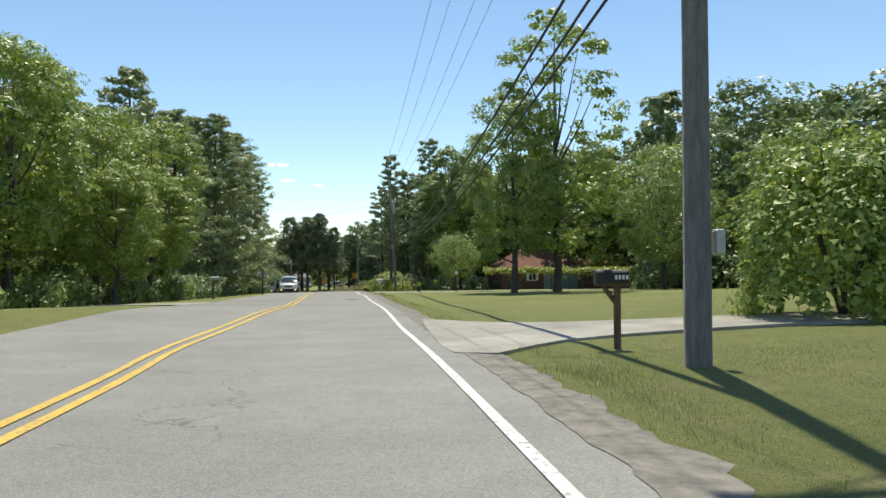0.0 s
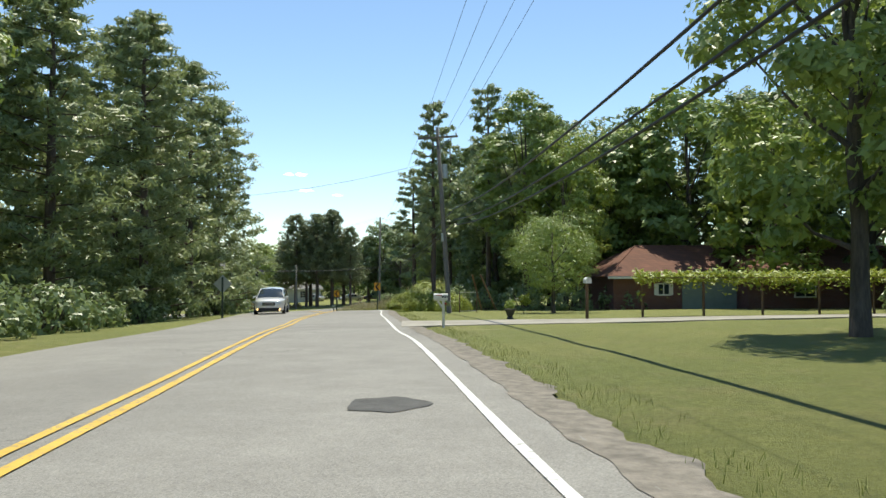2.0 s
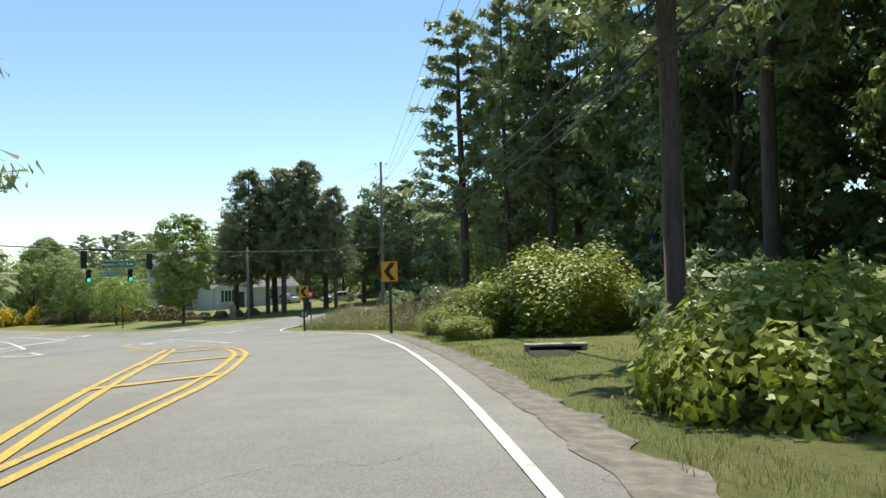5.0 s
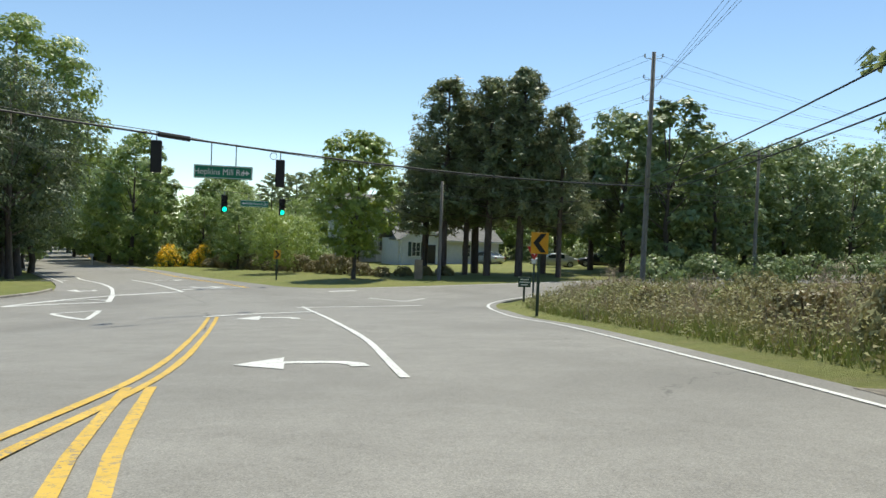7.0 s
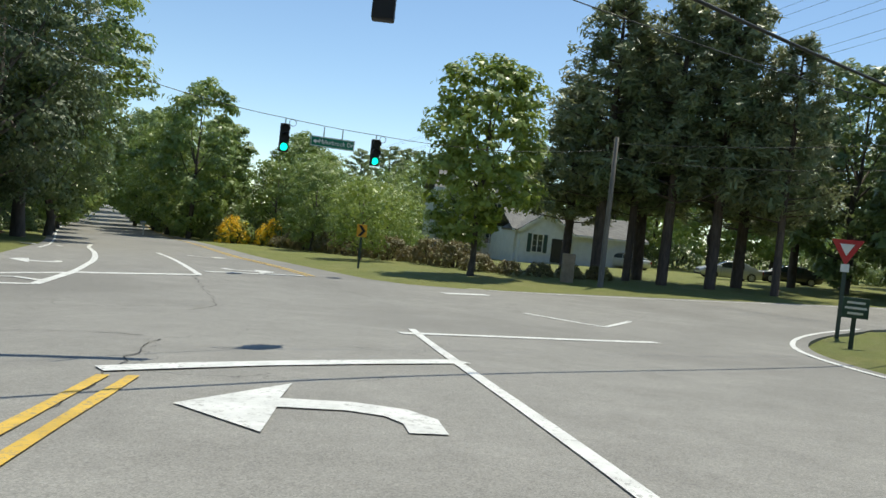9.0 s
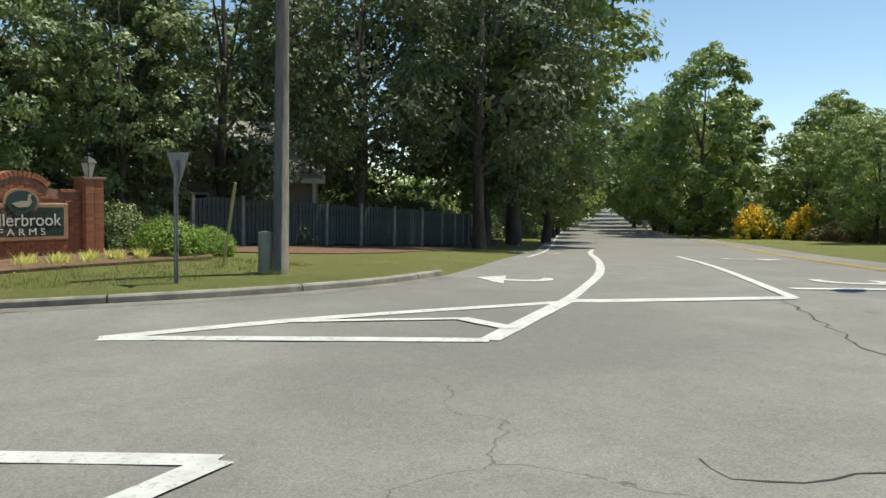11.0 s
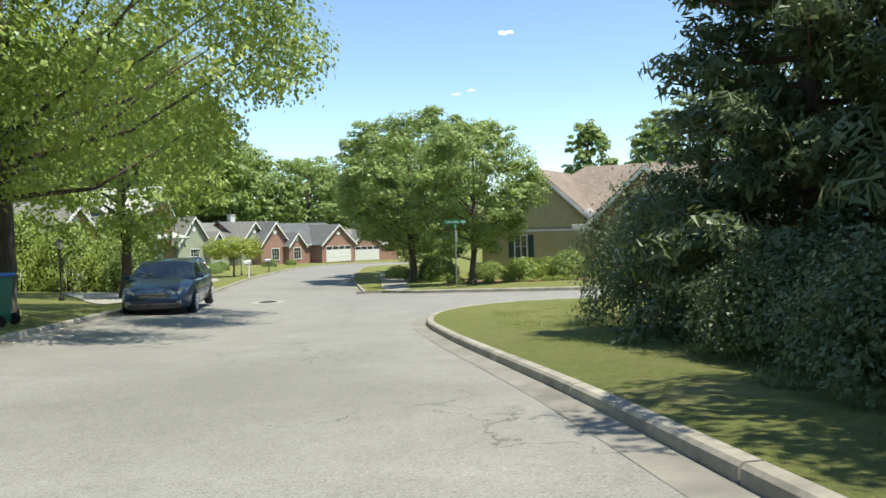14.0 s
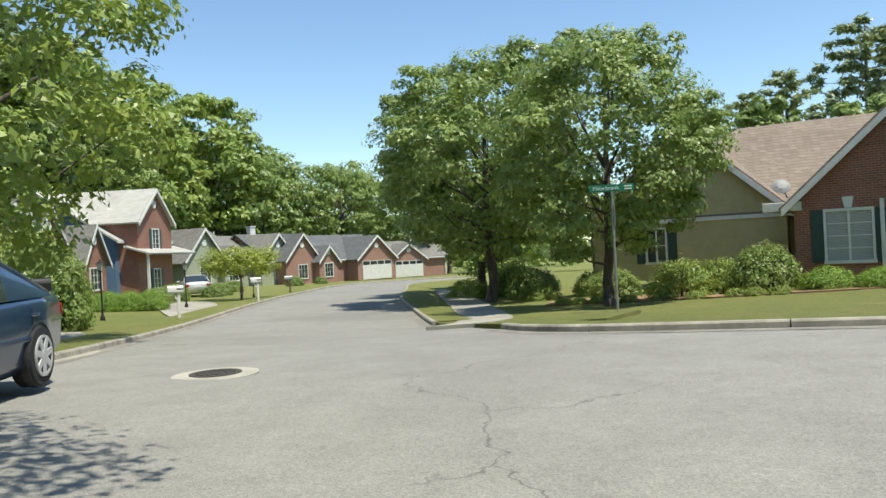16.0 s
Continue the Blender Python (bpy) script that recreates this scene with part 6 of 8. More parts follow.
part("block", bm, plain("sandstone", (0.36, 0.28, 0.2), 0.9, 0, 3, 0.35, 0.4), e)

# ---- building materials ----
def brick_material(name, a, b_col, mortar, scale=1.0):
    m, n, l, b = material(name, 0.9)
    g = n.new("ShaderNodeNewGeometry")
    s = n.new("ShaderNodeSeparateXYZ")
    l.new(place(n), s.inputs[0])
    add = n.new("ShaderNodeMath")
    add.operation = "ADD"
    l.new(s.outputs[0], add.inputs[0]), l.new(s.outputs[1], add.inputs[1])
    c = n.new("ShaderNodeCombineXYZ")
    l.new(add.outputs[0], c.inputs[0]), l.new(s.outputs[2], c.inputs[1])
    t = n.new("ShaderNodeTexBrick")
    t.inputs["Scale"].default_value = scale
    t.inputs["Brick Width"].default_value, t.inputs["Row Height"].default_value, t.inputs["Mortar Size"].default_value = 0.21, 0.076, 0.008
    t.inputs["Color1"].default_value, t.inputs["Color2"].default_value, t.inputs["Mortar"].default_value = (*a, 1), (*b_col, 1), (*mortar, 1)
    l.new(c.outputs[0], t.inputs["Vector"])
    f = noise_tex(n, l, 1.4, 5, 0.7, place(n))
    l.new(mix(n, l, 0.4, t.outputs["Color"], ramp(n, l, f, [(0.3, (0.55, 0.5, 0.48)), (0.7, (1.2, 1.15, 1.1))]), "MULTIPLY"), b.inputs["Base Color"])
    bump(n, l, b, t.outputs["Fac"], -0.4, 0.01)
    return m


def siding_material(name, colour, lap=0.13):
    m, n, l, b = material(name, 0.6)
    s = n.new("ShaderNodeSeparateXYZ")
    l.new(place(n), s.inputs[0])
    q = n.new("ShaderNodeMath")
    q.operation = "DIVIDE"
    q.inputs[1].default_value = lap
    l.new(s.outputs[2], q.inputs[0])
    fr = n.new("ShaderNodeMath")
    fr.operation = "FRACT"
    l.new(q.outputs[0], fr.inputs[0])
    f = noise_tex(n, l, 2.2, 4, 0.6, place(n))
    base = ramp(n, l, f, [(0.3, tuple(c * 0.85 for c in colour)), (0.7, colour)])
    l.new(base, b.inputs["Base Color"])
    inv = n.new("ShaderNodeMath")
    inv.operation = "SUBTRACT"
    inv.inputs[0].default_value = 1.0
    l.new(fr.outputs[0], inv.inputs[1])
    bump(n, l, b, inv.outputs[0], 0.9, 0.02)
    return m


def shingle_material(name, a, b_col):
    m, n, l, b = material(name, 0.9)
    t = n.new("ShaderNodeTexBrick")
    t.inputs["Scale"].default_value = 1
    t.inputs["Brick Width"].default_value, t.inputs["Row Height"].default_value, t.inputs["Mortar Size"].default_value = 0.3, 0.14, 0.006
    t.inputs["Color1"].default_value, t.inputs["Color2"].default_value = (*a, 1), (*b_col, 1)
    t.inputs["Mortar"].default_value = (*(c * 0.5 for c in a), 1)
    s = n.new("ShaderNodeSeparateXYZ")
    l.new(place(n), s.inputs[0])
    add = n.new("ShaderNodeMath")
    add.operation = "ADD"
    l.new(s.outputs[0], add.inputs[0]), l.new(s.outputs[1], add.inputs[1])
    c = n.new("ShaderNodeCombineXYZ")
    l.new(add.outputs[0], c.inputs[0]), l.new(s.outputs[2], c.inputs[1])
    l.new(c.outputs[0], t.inputs["Vector"])
    f = noise_tex(n, l, 0.7, 5, 0.7, place(n))
    l.new(mix(n, l, 0.5, t.outputs["Color"], ramp(n, l, f, [(0.3, (0.7, 0.68, 0.66)), (0.7, (1.15, 1.12, 1.08))]), "MULTIPLY"), b.inputs["Base Color"])
    bump(n, l, b, t.outputs["Fac"], -0.5, 0.01)
    return m


BRICK_RED = brick_material("red_brick", (0.33, 0.12, 0.075), (0.24, 0.085, 0.055), (0.33, 0.28, 0.24))
BRICK_PINK = brick_material("pinkish_brick", (0.38, 0.19, 0.14), (0.29, 0.14, 0.1), (0.36, 0.31, 0.27))
BRICK_DARK = brick_material("dark_brick", (0.17, 0.06, 0.045), (0.12, 0.045, 0.036), (0.2, 0.17, 0.15))
SIDING_YELLOW = siding_material("pale_yellow_siding", (0.52, 0.44, 0.22))
SIDING_BLUE = siding_material("blue_siding", (0.10, 0.17, 0.27), 0.17)
SIDING_SAGE = siding_material("sage_siding", (0.33, 0.35, 0.25))
SIDING_WHITE = siding_material("white_siding", (0.70, 0.71, 0.70))
SIDING_TAN = siding_material("tan_siding", (0.42, 0.31, 0.21))
SIDING_GREEN = siding_material("grey_green_siding", (0.22, 0.27, 0.24), 0.4)
ROOF_BROWN = shingle_material("brown_shingles", (0.23, 0.18, 0.14), (0.29, 0.235, 0.19))
ROOF_GREY = shingle_material("grey_shingles", (0.17, 0.165, 0.155), (0.23, 0.225, 0.21))
ROOF_PALE = shingle_material("pale_shingles", (0.42, 0.41, 0.38), (0.5, 0.49, 0.46))
ROOF_SLATE = shingle_material("dark_shingles", (0.10, 0.105, 0.11), (0.15, 0.155, 0.16))
ROOF_RED = shingle_material("rust_brown_shingles", (0.2, 0.085, 0.055), (0.14, 0.065, 0.045))
TRIM = plain("white_trim", (0.72, 0.71, 0.68), 0.5, 0, 4, 0.12, 0.05)
SHUTTER = plain("dark_green_shutter", (0.025, 0.06, 0.055), 0.5, 0, 6, 0.2, 0.1)
DOOR_AND_RECESS = plain("dark_door_and_recess", (0.03, 0.028, 0.026), 0.5, 0, 6, 0.2, 0.1)
glass_m, n_, l_, b_ = material("window_glass", 0.06)
b_.inputs["Base Color"].default_value = (0.03, 0.04, 0.045, 1)
b_.inputs["Specular IOR Level"].default_value = 0.8
GLASS = glass_m


def slab(bm, quad, t=0.14):
    """A roof plane of some thickness from four corners."""
    a = [Vector(p) for p in quad]
    nrm = (a[1] - a[0]).cross(a[-1] - a[0]).normalized()
    if nrm.z < 0:
        nrm = -nrm
    top = [bm.verts.new(p + nrm * t) for p in a]
    low = [bm.verts.new(p) for p in a]
    bm.faces.new(top), bm.faces.new(low)
    k = len(a)
    for i in range(k):
        bm.faces.new((top[i], top[(i + 1) % k], low[(i + 1) % k], low[i]))
    bmesh.ops.recalc_face_normals(bm, faces=bm.faces)


def wall_box(e, x0, x1, y0, y1, z0, z1, mat, label=""):
    bm = bmesh.new()
    box(bm, (x0 + x1) / 2, (y0 + y1) / 2, z0, x1 - x0, y1 - y0, z1 - z0)
    return part("wall", bm, mat, e, label)


def front_gable(e, x0, x1, y0, y1, z0, zp, wall, roof, over=0.35, vent=True, trim=True):
    """A gable that looks along -y, its ridge running back from y0 to y1."""
    xm = (x0 + x1) / 2
    bm = bmesh.new()
    prism(bm, [(x0, z0), (x1, z0), (xm, zp)], y1 - y0, pose(0, y0, 0))
    part("gable_wall", bm, wall, e)
    sl = (zp - z0) / (xm - x0)
    bm = bmesh.new()
    for s, xe in ((1, x0), (-1, x1)):
        xo = xe - s * over
        zo = z0 - over * sl
        slab(bm, [(xo, y0 - over, zo), (xm, y0 - over, zp), (xm, y1, zp), (xo, y1, zo)])
    r = part("roof", bm, roof, e)
    if trim:
        bm = bmesh.new()
        for s, xe in ((1, x0), (-1, x1)):
            xo, zo = xe - s * over, z0 - over * sl
            prism(bm, [(xo, zo - 0.16), (xm, zp - 0.16), (xm, zp + 0.1), (xo, zo + 0.1)], 0.05, pose(0, y0 - over - 0.052, 0))
        part("bargeboard", bm, TRIM, e)
    if vent:
        bm = bmesh.new()
        lathe(bm, [(0.3, 0), (0.3, 0.06), (0.22, 0.06), (0.22, 0.03), (0.01, 0.03)], 18, pose(xm, y0, z0 + (zp - z0) * 0.55, 90, 0, 0))
        part("round_vent", bm, TRIM, e)
    return r


def side_roof(e, x0, x1, y0, y1, z0, zr, roof, over=0.4, hip=0.0):
    """A roof whose ridge runs along x; hip: how far the ridge ends stand back."""
    ym = (y0 + y1) / 2
    k = (zr - z0) / (ym - y0)
    zo = z0 - over * k
    bm = bmesh.new()
    a, b = x0 - over, x1 + over
    slab(bm, [(a, y0 - over, zo), (b, y0 - over, zo), (b - hip - (over if hip else 0), ym, zr), (a + hip + (over if hip else 0), ym, zr)])
    slab(bm, [(a, y1 + over, zo), (b, y1 + over, zo), (b - hip - (over if hip else 0), ym, zr), (a + hip + (over if hip else 0), ym, zr)])
    if hip:
        slab(bm, [(a, y0 - over, zo), (a, y1 + over, zo), (a + hip + over, ym, zr)])
        slab(bm, [(b, y0 - over, zo), (b, y1 + over, zo), (b - hip - over, ym, zr)])
    r = part("roof", bm, roof, e)
    bm = bmesh.new()
    box(bm, (a + b) / 2, y0 - over - 0.03, zo - 0.06, b - a, 0.08, 0.16)
    part("gutter", bm, TRIM, e)
    return r


BLIND = plain("slatted_blind", (0.42, 0.43, 0.43), 0.6, 0, 5, 0.1, 0)


def window(e, x, z, w, h, y=0.0, shutters=True, panes=(2, 3), face=None, blind=False):
    """A window in a wall that looks along -y, or by the pose face."""
    f = face or pose(0, 0, 0)
    bm = bmesh.new()
    for sx, sz, px, pz in ((w + 0.16, 0.09, 0, h), (w + 0.22, 0.1, 0, -0.09), (0.08, h, -w / 2 - 0.04, 0), (0.08, h, w / 2 + 0.04, 0)):
        box(bm, x + px, y - 0.03, z + pz, sx, 0.1, sz, f)
    fr = part("window_frame", bm, TRIM, e)
    bm = bmesh.new()
    box(bm, x, y + 0.01, z, w, 0.05, h, f)
    part("pane", bm, GLASS, fr)
    if blind:
        bm = bmesh.new()
        for k in range(int(h / 0.05)):
            box(bm, x, y - 0.018, z + 0.05 * k + 0.006, w - 0.02, 0.004, 0.043, f)
        part("blind", bm, BLIND, fr, "pale slatted blind")
    for k in range(1, panes[0]):
        bm = bmesh.new()
        box(bm, x - w / 2 + w * k / panes[0], y - 0.025, z, 0.07 if k * 2 == panes[0] else 0.025, 0.03, h, f)
        part("glazing_bar", bm, TRIM, fr)
    for k in range(1, panes[1]):
        bm = bmesh.new()
        box(bm, x, y - 0.026, z + h * k / panes[1], w, 0.03, 0.025, f)
        part("glazing_bar", bm, TRIM, fr)
    if shutters:
        for s in (-1, 1):
            bm = bmesh.new()
            box(bm, x + s * (w / 2 + 0.28), y - 0.03, z - 0.05, 0.36, 0.05, h + 0.1, f, 0.008)
            part("shutter", bm, SHUTTER, e)


def garage_door(e, x, w, h=2.1, y=0.0):
    bm = bmesh.new()
    box(bm, x, y - 0.04, 0, w, 0.06, h)
    d = part("garage_door", bm, TRIM, e, "white panelled garage door")
    for r in range(4):
        for c in range(4):
            bm = bmesh.new()
            box(bm, x - w / 2 + w * (c + 0.5) / 4, y - 0.075, 0.07 + r * h / 4, w / 4 - 0.12, 0.02, h / 4 - 0.12, None, 0.004)
            part("door_panel", bm, GLASS if r == 3 else TRIM, d)


def chimney(e, x, y, z, mat=TRIM):
    bm = bmesh.new()
    box(bm, x, y, z, 0.75, 0.6, 1.1, None, 0.01)
    box(bm, x, y, z + 1.1, 0.9, 0.75, 0.1, None, 0.01)
    part("chimney", bm, mat, e)


# corner house with brick gable and yellow siding
e = thing("house", (-81.7, 25.25, -6.92), 90, "single-storey red brick house with pale yellow siding and brown roof", "house")
wall_box(e, 0, 6.15, 0, 5, 0, 2.72, BRICK_RED)
front_gable(e, 0, 6.15, 0, 9.6, 2.72, 5.6, BRICK_RED, ROOF_BROWN)
wall_box(e, -8.4, 17, 4.3, 14.5, 0, 2.7, SIDING_YELLOW, "pale yellow lap siding")
side_roof(e, -8.4, 17, 4.3, 14.5, 2.7, 6.45, ROOF_BROWN, 0.4, 5.2)
window(e, 1.6, 0.72, 1.3, 1.6, 0, True, (2, 4), blind=True)
window(e, 4.55, 0.72, 1.3, 1.6, 0, True, (2, 4), blind=True)
for x in (1.6, 4.55):
    bm = bmesh.new()
    prism(bm, [(-0.1, 0), (0.1, 0), (0.17, 0.36), (-0.17, 0.36)], 0.06, pose(x, -0.06, 2.42))
    part("keystone", bm, TRIM, e)
front_gable(e, -8.4, -0.7, 3.9, 9.6, 2.7, 6.1, SIDING_YELLOW, ROOF_BROWN, 0.35, False)
wall_box(e, -8.4, -0.7, 3.9, 4.5, 0, 2.7, SIDING_YELLOW)
window(e, -5.7, 0.75, 0.75, 1.35, 3.9, True, (2, 2))
# dark panel on the wall stands for the shaded entry recess
bm = bmesh.new()
box(bm, 3.08, -0.02, 0, 0.9, 0.05, 2.1)
part("door", bm, DOOR_AND_RECESS, e)
bm = bmesh.new()
box(bm, 2.55, -0.08, 0, 0.12, 0.12, 2.65)
part("porch_column", bm, TRIM, e)
bm = bmesh.new()
box(bm, -0.35, 0.6, 2.42, 1.2, 1.6, 0.3, None, 0.02)
part("eave_return", bm, TRIM, e)
front_gable(e, 9.5, 15.5, 1.5, 9.6, 2.7, 5.3, BRICK_RED, ROOF_BROWN)
wall_box(e, 9.5, 15.5, 1.5, 5, 0, 2.72, SIDING_YELLOW)
window(e, 12.4, 0.8, 1.2, 1.5, 1.5, True, (2, 4))
bm = bmesh.new()
lathe(bm, [(0.02, 0.09), (0.16, 0.07), (0.3, 0.0), (0.32, 0.0), (0.3, 0.02), (0.16, 0.1), (0.02, 0.12)], 20, pose(-0.55, 1.6, 3.35, 55, 0, 20))
tube(bm, [(-0.55, 1.6, 3.35), (-0.4, 1.9, 2.95)], 0.03, 6)
tube(bm, [(-0.55, 1.6, 3.35), (-0.6, 1.15, 3.25)], 0.012, 5)
part("satellite_dish", bm, plain("grey_dish", (0.3, 0.3, 0.3), 0.6, 0, 6, 0.15, 0.1), e, "grey satellite dish on the roof")
chimney(e, 2.9, 9.0, 5.4, ROOF_GREY)


def row_house(at, turn, label, wall, gable, roof, wide, deep, eave, ridge, wings, upper=False):
    e = thing("house", at, turn, label, "house", "houses along the street")
    wall_box(e, 0, wide, 1.2, deep, -0.5, eave, wall)
    bm = bmesh.new()
    prism(bm, [(1.2, eave), (deep, eave), ((1.2 + deep) / 2, ridge)], wide, pose(0, 0, 0) @ Matrix(((0, 1, 0, 0), (1, 0, 0, 0), (0, 0, 1, 0), (0, 0, 0, 1))))
    bmesh.ops.recalc_face_normals(bm, faces=bm.faces)
    part("gable_end", bm, wall, e)
    side_roof(e, 0, wide, 1.2, deep, eave, ridge, roof, 0.35)
    for x0, x1, y0, z0, zp, kind in wings:
        wall_box(e, x0, x1, y0, deep * 0.5, -0.5, z0, gable)
        front_gable(e, x0, x1, y0, deep * 0.55, z0, zp, gable, roof, 0.3)
        xm = (x0 + x1) / 2
        if kind == "garage":
            garage_door(e, xm, min(4.6, x1 - x0 - 0.9), 2.15, y0)
        elif kind == "two":
            window(e, xm, 0.5, 1.1, 1.4, y0, True, (2, 4))
            window(e, xm, 3.5, 1.1, 1.4, y0, True, (2, 4))
        else:
            window(e, xm, 0.6, 1.3, 1.4, y0, False, (3, 3))
    bm = bmesh.new()
    box(bm, wide - 0.06, 1.1, 0, 0.14, 0.14, eave)
    part("corner_board", bm, TRIM, e)
    return e


h1 = row_house((-78.1, -16.2, -7.3), 206, "red brick house with three steep gables", BRICK_RED, BRICK_RED, ROOF_GREY, 10, 9, 2.9, 6.0, [(0.3, 4.2, -0.6, 2.9, 5.8, "win"), (3.6, 7.4, 0.0, 3.2, 6.2, "win"), (6.6, 9.4, -1.6, 2.6, 4.9, "win")])
h2 = row_house((-89.3, -18.8, -7.5), 208, "two-storey house, blue side siding, red brick front and pale roof", SIDING_BLUE, BRICK_RED, ROOF_PALE, 9, 13, 4.2, 7.9, [(0.6, 6.6, -0.2, 5.5, 7.9, "two")])
bm = bmesh.new()
box(bm, 0.4, -1.0, 0, 0.16, 0.16, 3.1)
part("porch_column", bm, TRIM, h2)
bm = bmesh.new()
slab(bm, [(0, -1.3, 3.0), (9, -1.3, 3.0), (9, 0.6, 3.6), (0, 0.6, 3.6)], 0.12)
part("porch_roof", bm, ROOF_PALE, h2)
h3 = row_house((-101.2, -28.0, -7.75), 186, "sage green sided house with white trim and grey roof", SIDING_SAGE, SIDING_SAGE, ROOF_GREY, 10, 10, 2.7, 5.6, [(0.2, 5.4, -0.4, 2.7, 5.6, "win"), (4.6, 7.0, -1.2, 2.5, 3.9, "win")])
h4 = row_house((-107.4, -28.6, -7.9), 184, "grey-green house with a white trimmed gable", SIDING_SAGE, SIDING_SAGE, ROOF_GREY, 10.5, 10, 2.7, 5.2, [(4.6, 10.0, -0.4, 2.7, 5.2, "win")])
h5 = row_house((-113.2, -27.6, -8.1), 178, "brick house with two gables and a dark roof", BRICK_PINK, BRICK_PINK, ROOF_SLATE, 10, 10, 2.7, 5.5, [(1.0, 6.0, -0.4, 2.7, 5.3, "win"), (5.2, 8.2, -1.2, 2.4, 3.9, "win")])
chimney(h5, 2, 5.6, 5.3)
h6 = row_house((-119.2, -26.6, -8.2), 170, "brick house with a white garage door and dark roof", BRICK_PINK, BRICK_PINK, ROOF_SLATE, 11, 10, 2.6, 5.3, [(4.6, 10.6, -0.8, 2.5, 5.0, "garage")])
h7 = row_house((-137.0, -31.0, -8.6), 150, "small far brick house with a white garage door", BRICK_PINK, BRICK_PINK, ROOF_GREY, 10, 9, 2.6, 4.8, [(1.0, 6.0, -0.5, 2.5, 4.4, "garage")])
h0 = row_house((-66.0, -4.5, -6.95), 200, "pale house half hidden by trees, white garage door", SIDING_WHITE, BRICK_RED, ROOF_GREY, 12, 9, 2.8, 5.2, [(5.5, 11, -0.5, 2.6, 4.8, "garage")])
# houses glimpsed behind the brick sign
row_house((-53.5, 51.0, -5.2), 62, "tan house seen dimly through the trees", SIDING_TAN, SIDING_TAN, ROOF_PALE, 9, 8, 2.8, 5.0, [(2.0, 7.0, -0.3, 2.8, 5.2, "win")])

# white house across the crossing
e = thing("house", (-37.6, 98.9, -4.3), 30, "white two-storey house with columns and a long low wing", "house")
wall_box(e, 4, 13, 14.5, 22, -0.8, 6.0, SIDING_WHITE)
side_roof(e, 4, 13, 14.5, 22, 6.0, 8.2, ROOF_GREY)
for x in (4.5, 6.7, 8.9, 11.0):
    bm = bmesh.new()
    tube(bm, [(x, 13.2, -0.3), (x, 13.2, 5.8)], 0.2, 12)
    part("column", bm, TRIM, e)
bm = bmesh.new()
box(bm, 8, 13.7, 5.8, 9, 2, 0.35)
part("porch_beam", bm, TRIM, e)
for x in (5.6, 7.8, 10.0):
    window(e, x, 0.9, 0.9, 1.7, 14.5, True, (2, 3))
    window(e, x, 3.7, 0.9, 1.4, 14.5, True, (2, 3))
wall_box(e, 8.4, 20.5, 0, 8, -0.5, 2.7, SIDING_WHITE)
side_roof(e, 8.4, 20.5, 0, 8, 2.7, 4.4, ROOF_GREY)
front_gable(e, 8.6, 13.2, -1.0, 4, 2.7, 4.3, SIDING_WHITE, ROOF_GREY, 0.3, False)
wall_box(e, 8.6, 13.2, -1.0, 2, -0.5, 2.7, SIDING_WHITE)
window(e, 10.2, 0.8, 0.9, 1.5, -1.0, True, (2, 3))
bm = bmesh.new()
box(bm, 12.0, -1.03, 0, 0.95, 0.06, 2.1)
part("door", bm, DOOR_AND_RECESS, e)
window(e, 16.5, 0.9, 1.0, 1.3, 0, False, (2, 3))

# low brick house beside the first lawns
e = thing("house", (14.9, 1.3, hz(14.9, 1.3)), 4, "low dark brick house with a rust brown roof", "house")
wall_box(e, 0, 26, 0, 9, -0.6, 2.45, BRICK_DARK)
side_roof(e, 0, 26, 0, 9, 2.45, 4.5, ROOF_RED, 0.55, 3.2)
window(e, 3.55, 1.05, 0.75, 0.7, 0, False, (2, 1))
for s in (-1, 1):
    bm = bmesh.new()
    box(bm, 3.55 + s * 0.55, -0.03, 1.0, 0.24, 0.05, 0.8)
    part("shutter", bm, TRIM, e)
bm = bmesh.new()
box(bm, 6.8, -0.06, -0.2, 3.9, 0.1, 2.5, None, 0.01)
part("garage_door", bm, SIDING_GREEN, e, "faded grey-green garage door")
wall_box(e, 8.9, 16, -1.4, 0.2, -0.6, 2.5, BRICK_DARK)
window(e, 13, 0.9, 1.4, 1.1, -1.4, False, (2, 2))
bm = bmesh.new()
slab(bm, [(8.4, -2.2, 2.55), (17, -2.2, 2.55), (17, 1.5, 3.6), (8.4, 1.5, 3.6)], 0.14)
part("porch_roof", bm, ROOF_RED, e)

# ---- brick entrance sign ----
SGN = math.degrees(math.atan2(0.957, -0.289))
sg = thing("entrance_sign", (-40.4, 46.84, -4.72), SGN, "red brick entrance wall with pillars, arch and green name panel", "entrance sign")
MORTAR = plain("mortar", (0.34, 0.21, 0.15), 0.95, 0, 9, 0.2, 0.3)
BRICK_ONE = plain("fired_brick", (0.43, 0.17, 0.095), 0.9, 0, 9, 0.3, 0.4)
rnd = BRICK_ONE.node_tree
oi = rnd.nodes.new("ShaderNodeObjectInfo")
hs = rnd.nodes.new("ShaderNodeHueSaturation")
mr = rnd.nodes.new("ShaderNodeMapRange")
mr.inputs[3].default_value, mr.inputs[4].default_value = 0.78, 1.18
rnd.links.new(oi.outputs["Random"], mr.inputs[0])
rnd.links.new(mr.outputs[0], hs.inputs["Value"])
src = rnd.nodes["Principled BSDF"].inputs["Base Color"].links[0].from_socket
rnd.links.new(src, hs.inputs["Color"])
rnd.links.new(hs.outputs[0], rnd.nodes["Principled BSDF"].inputs["Base Color"])
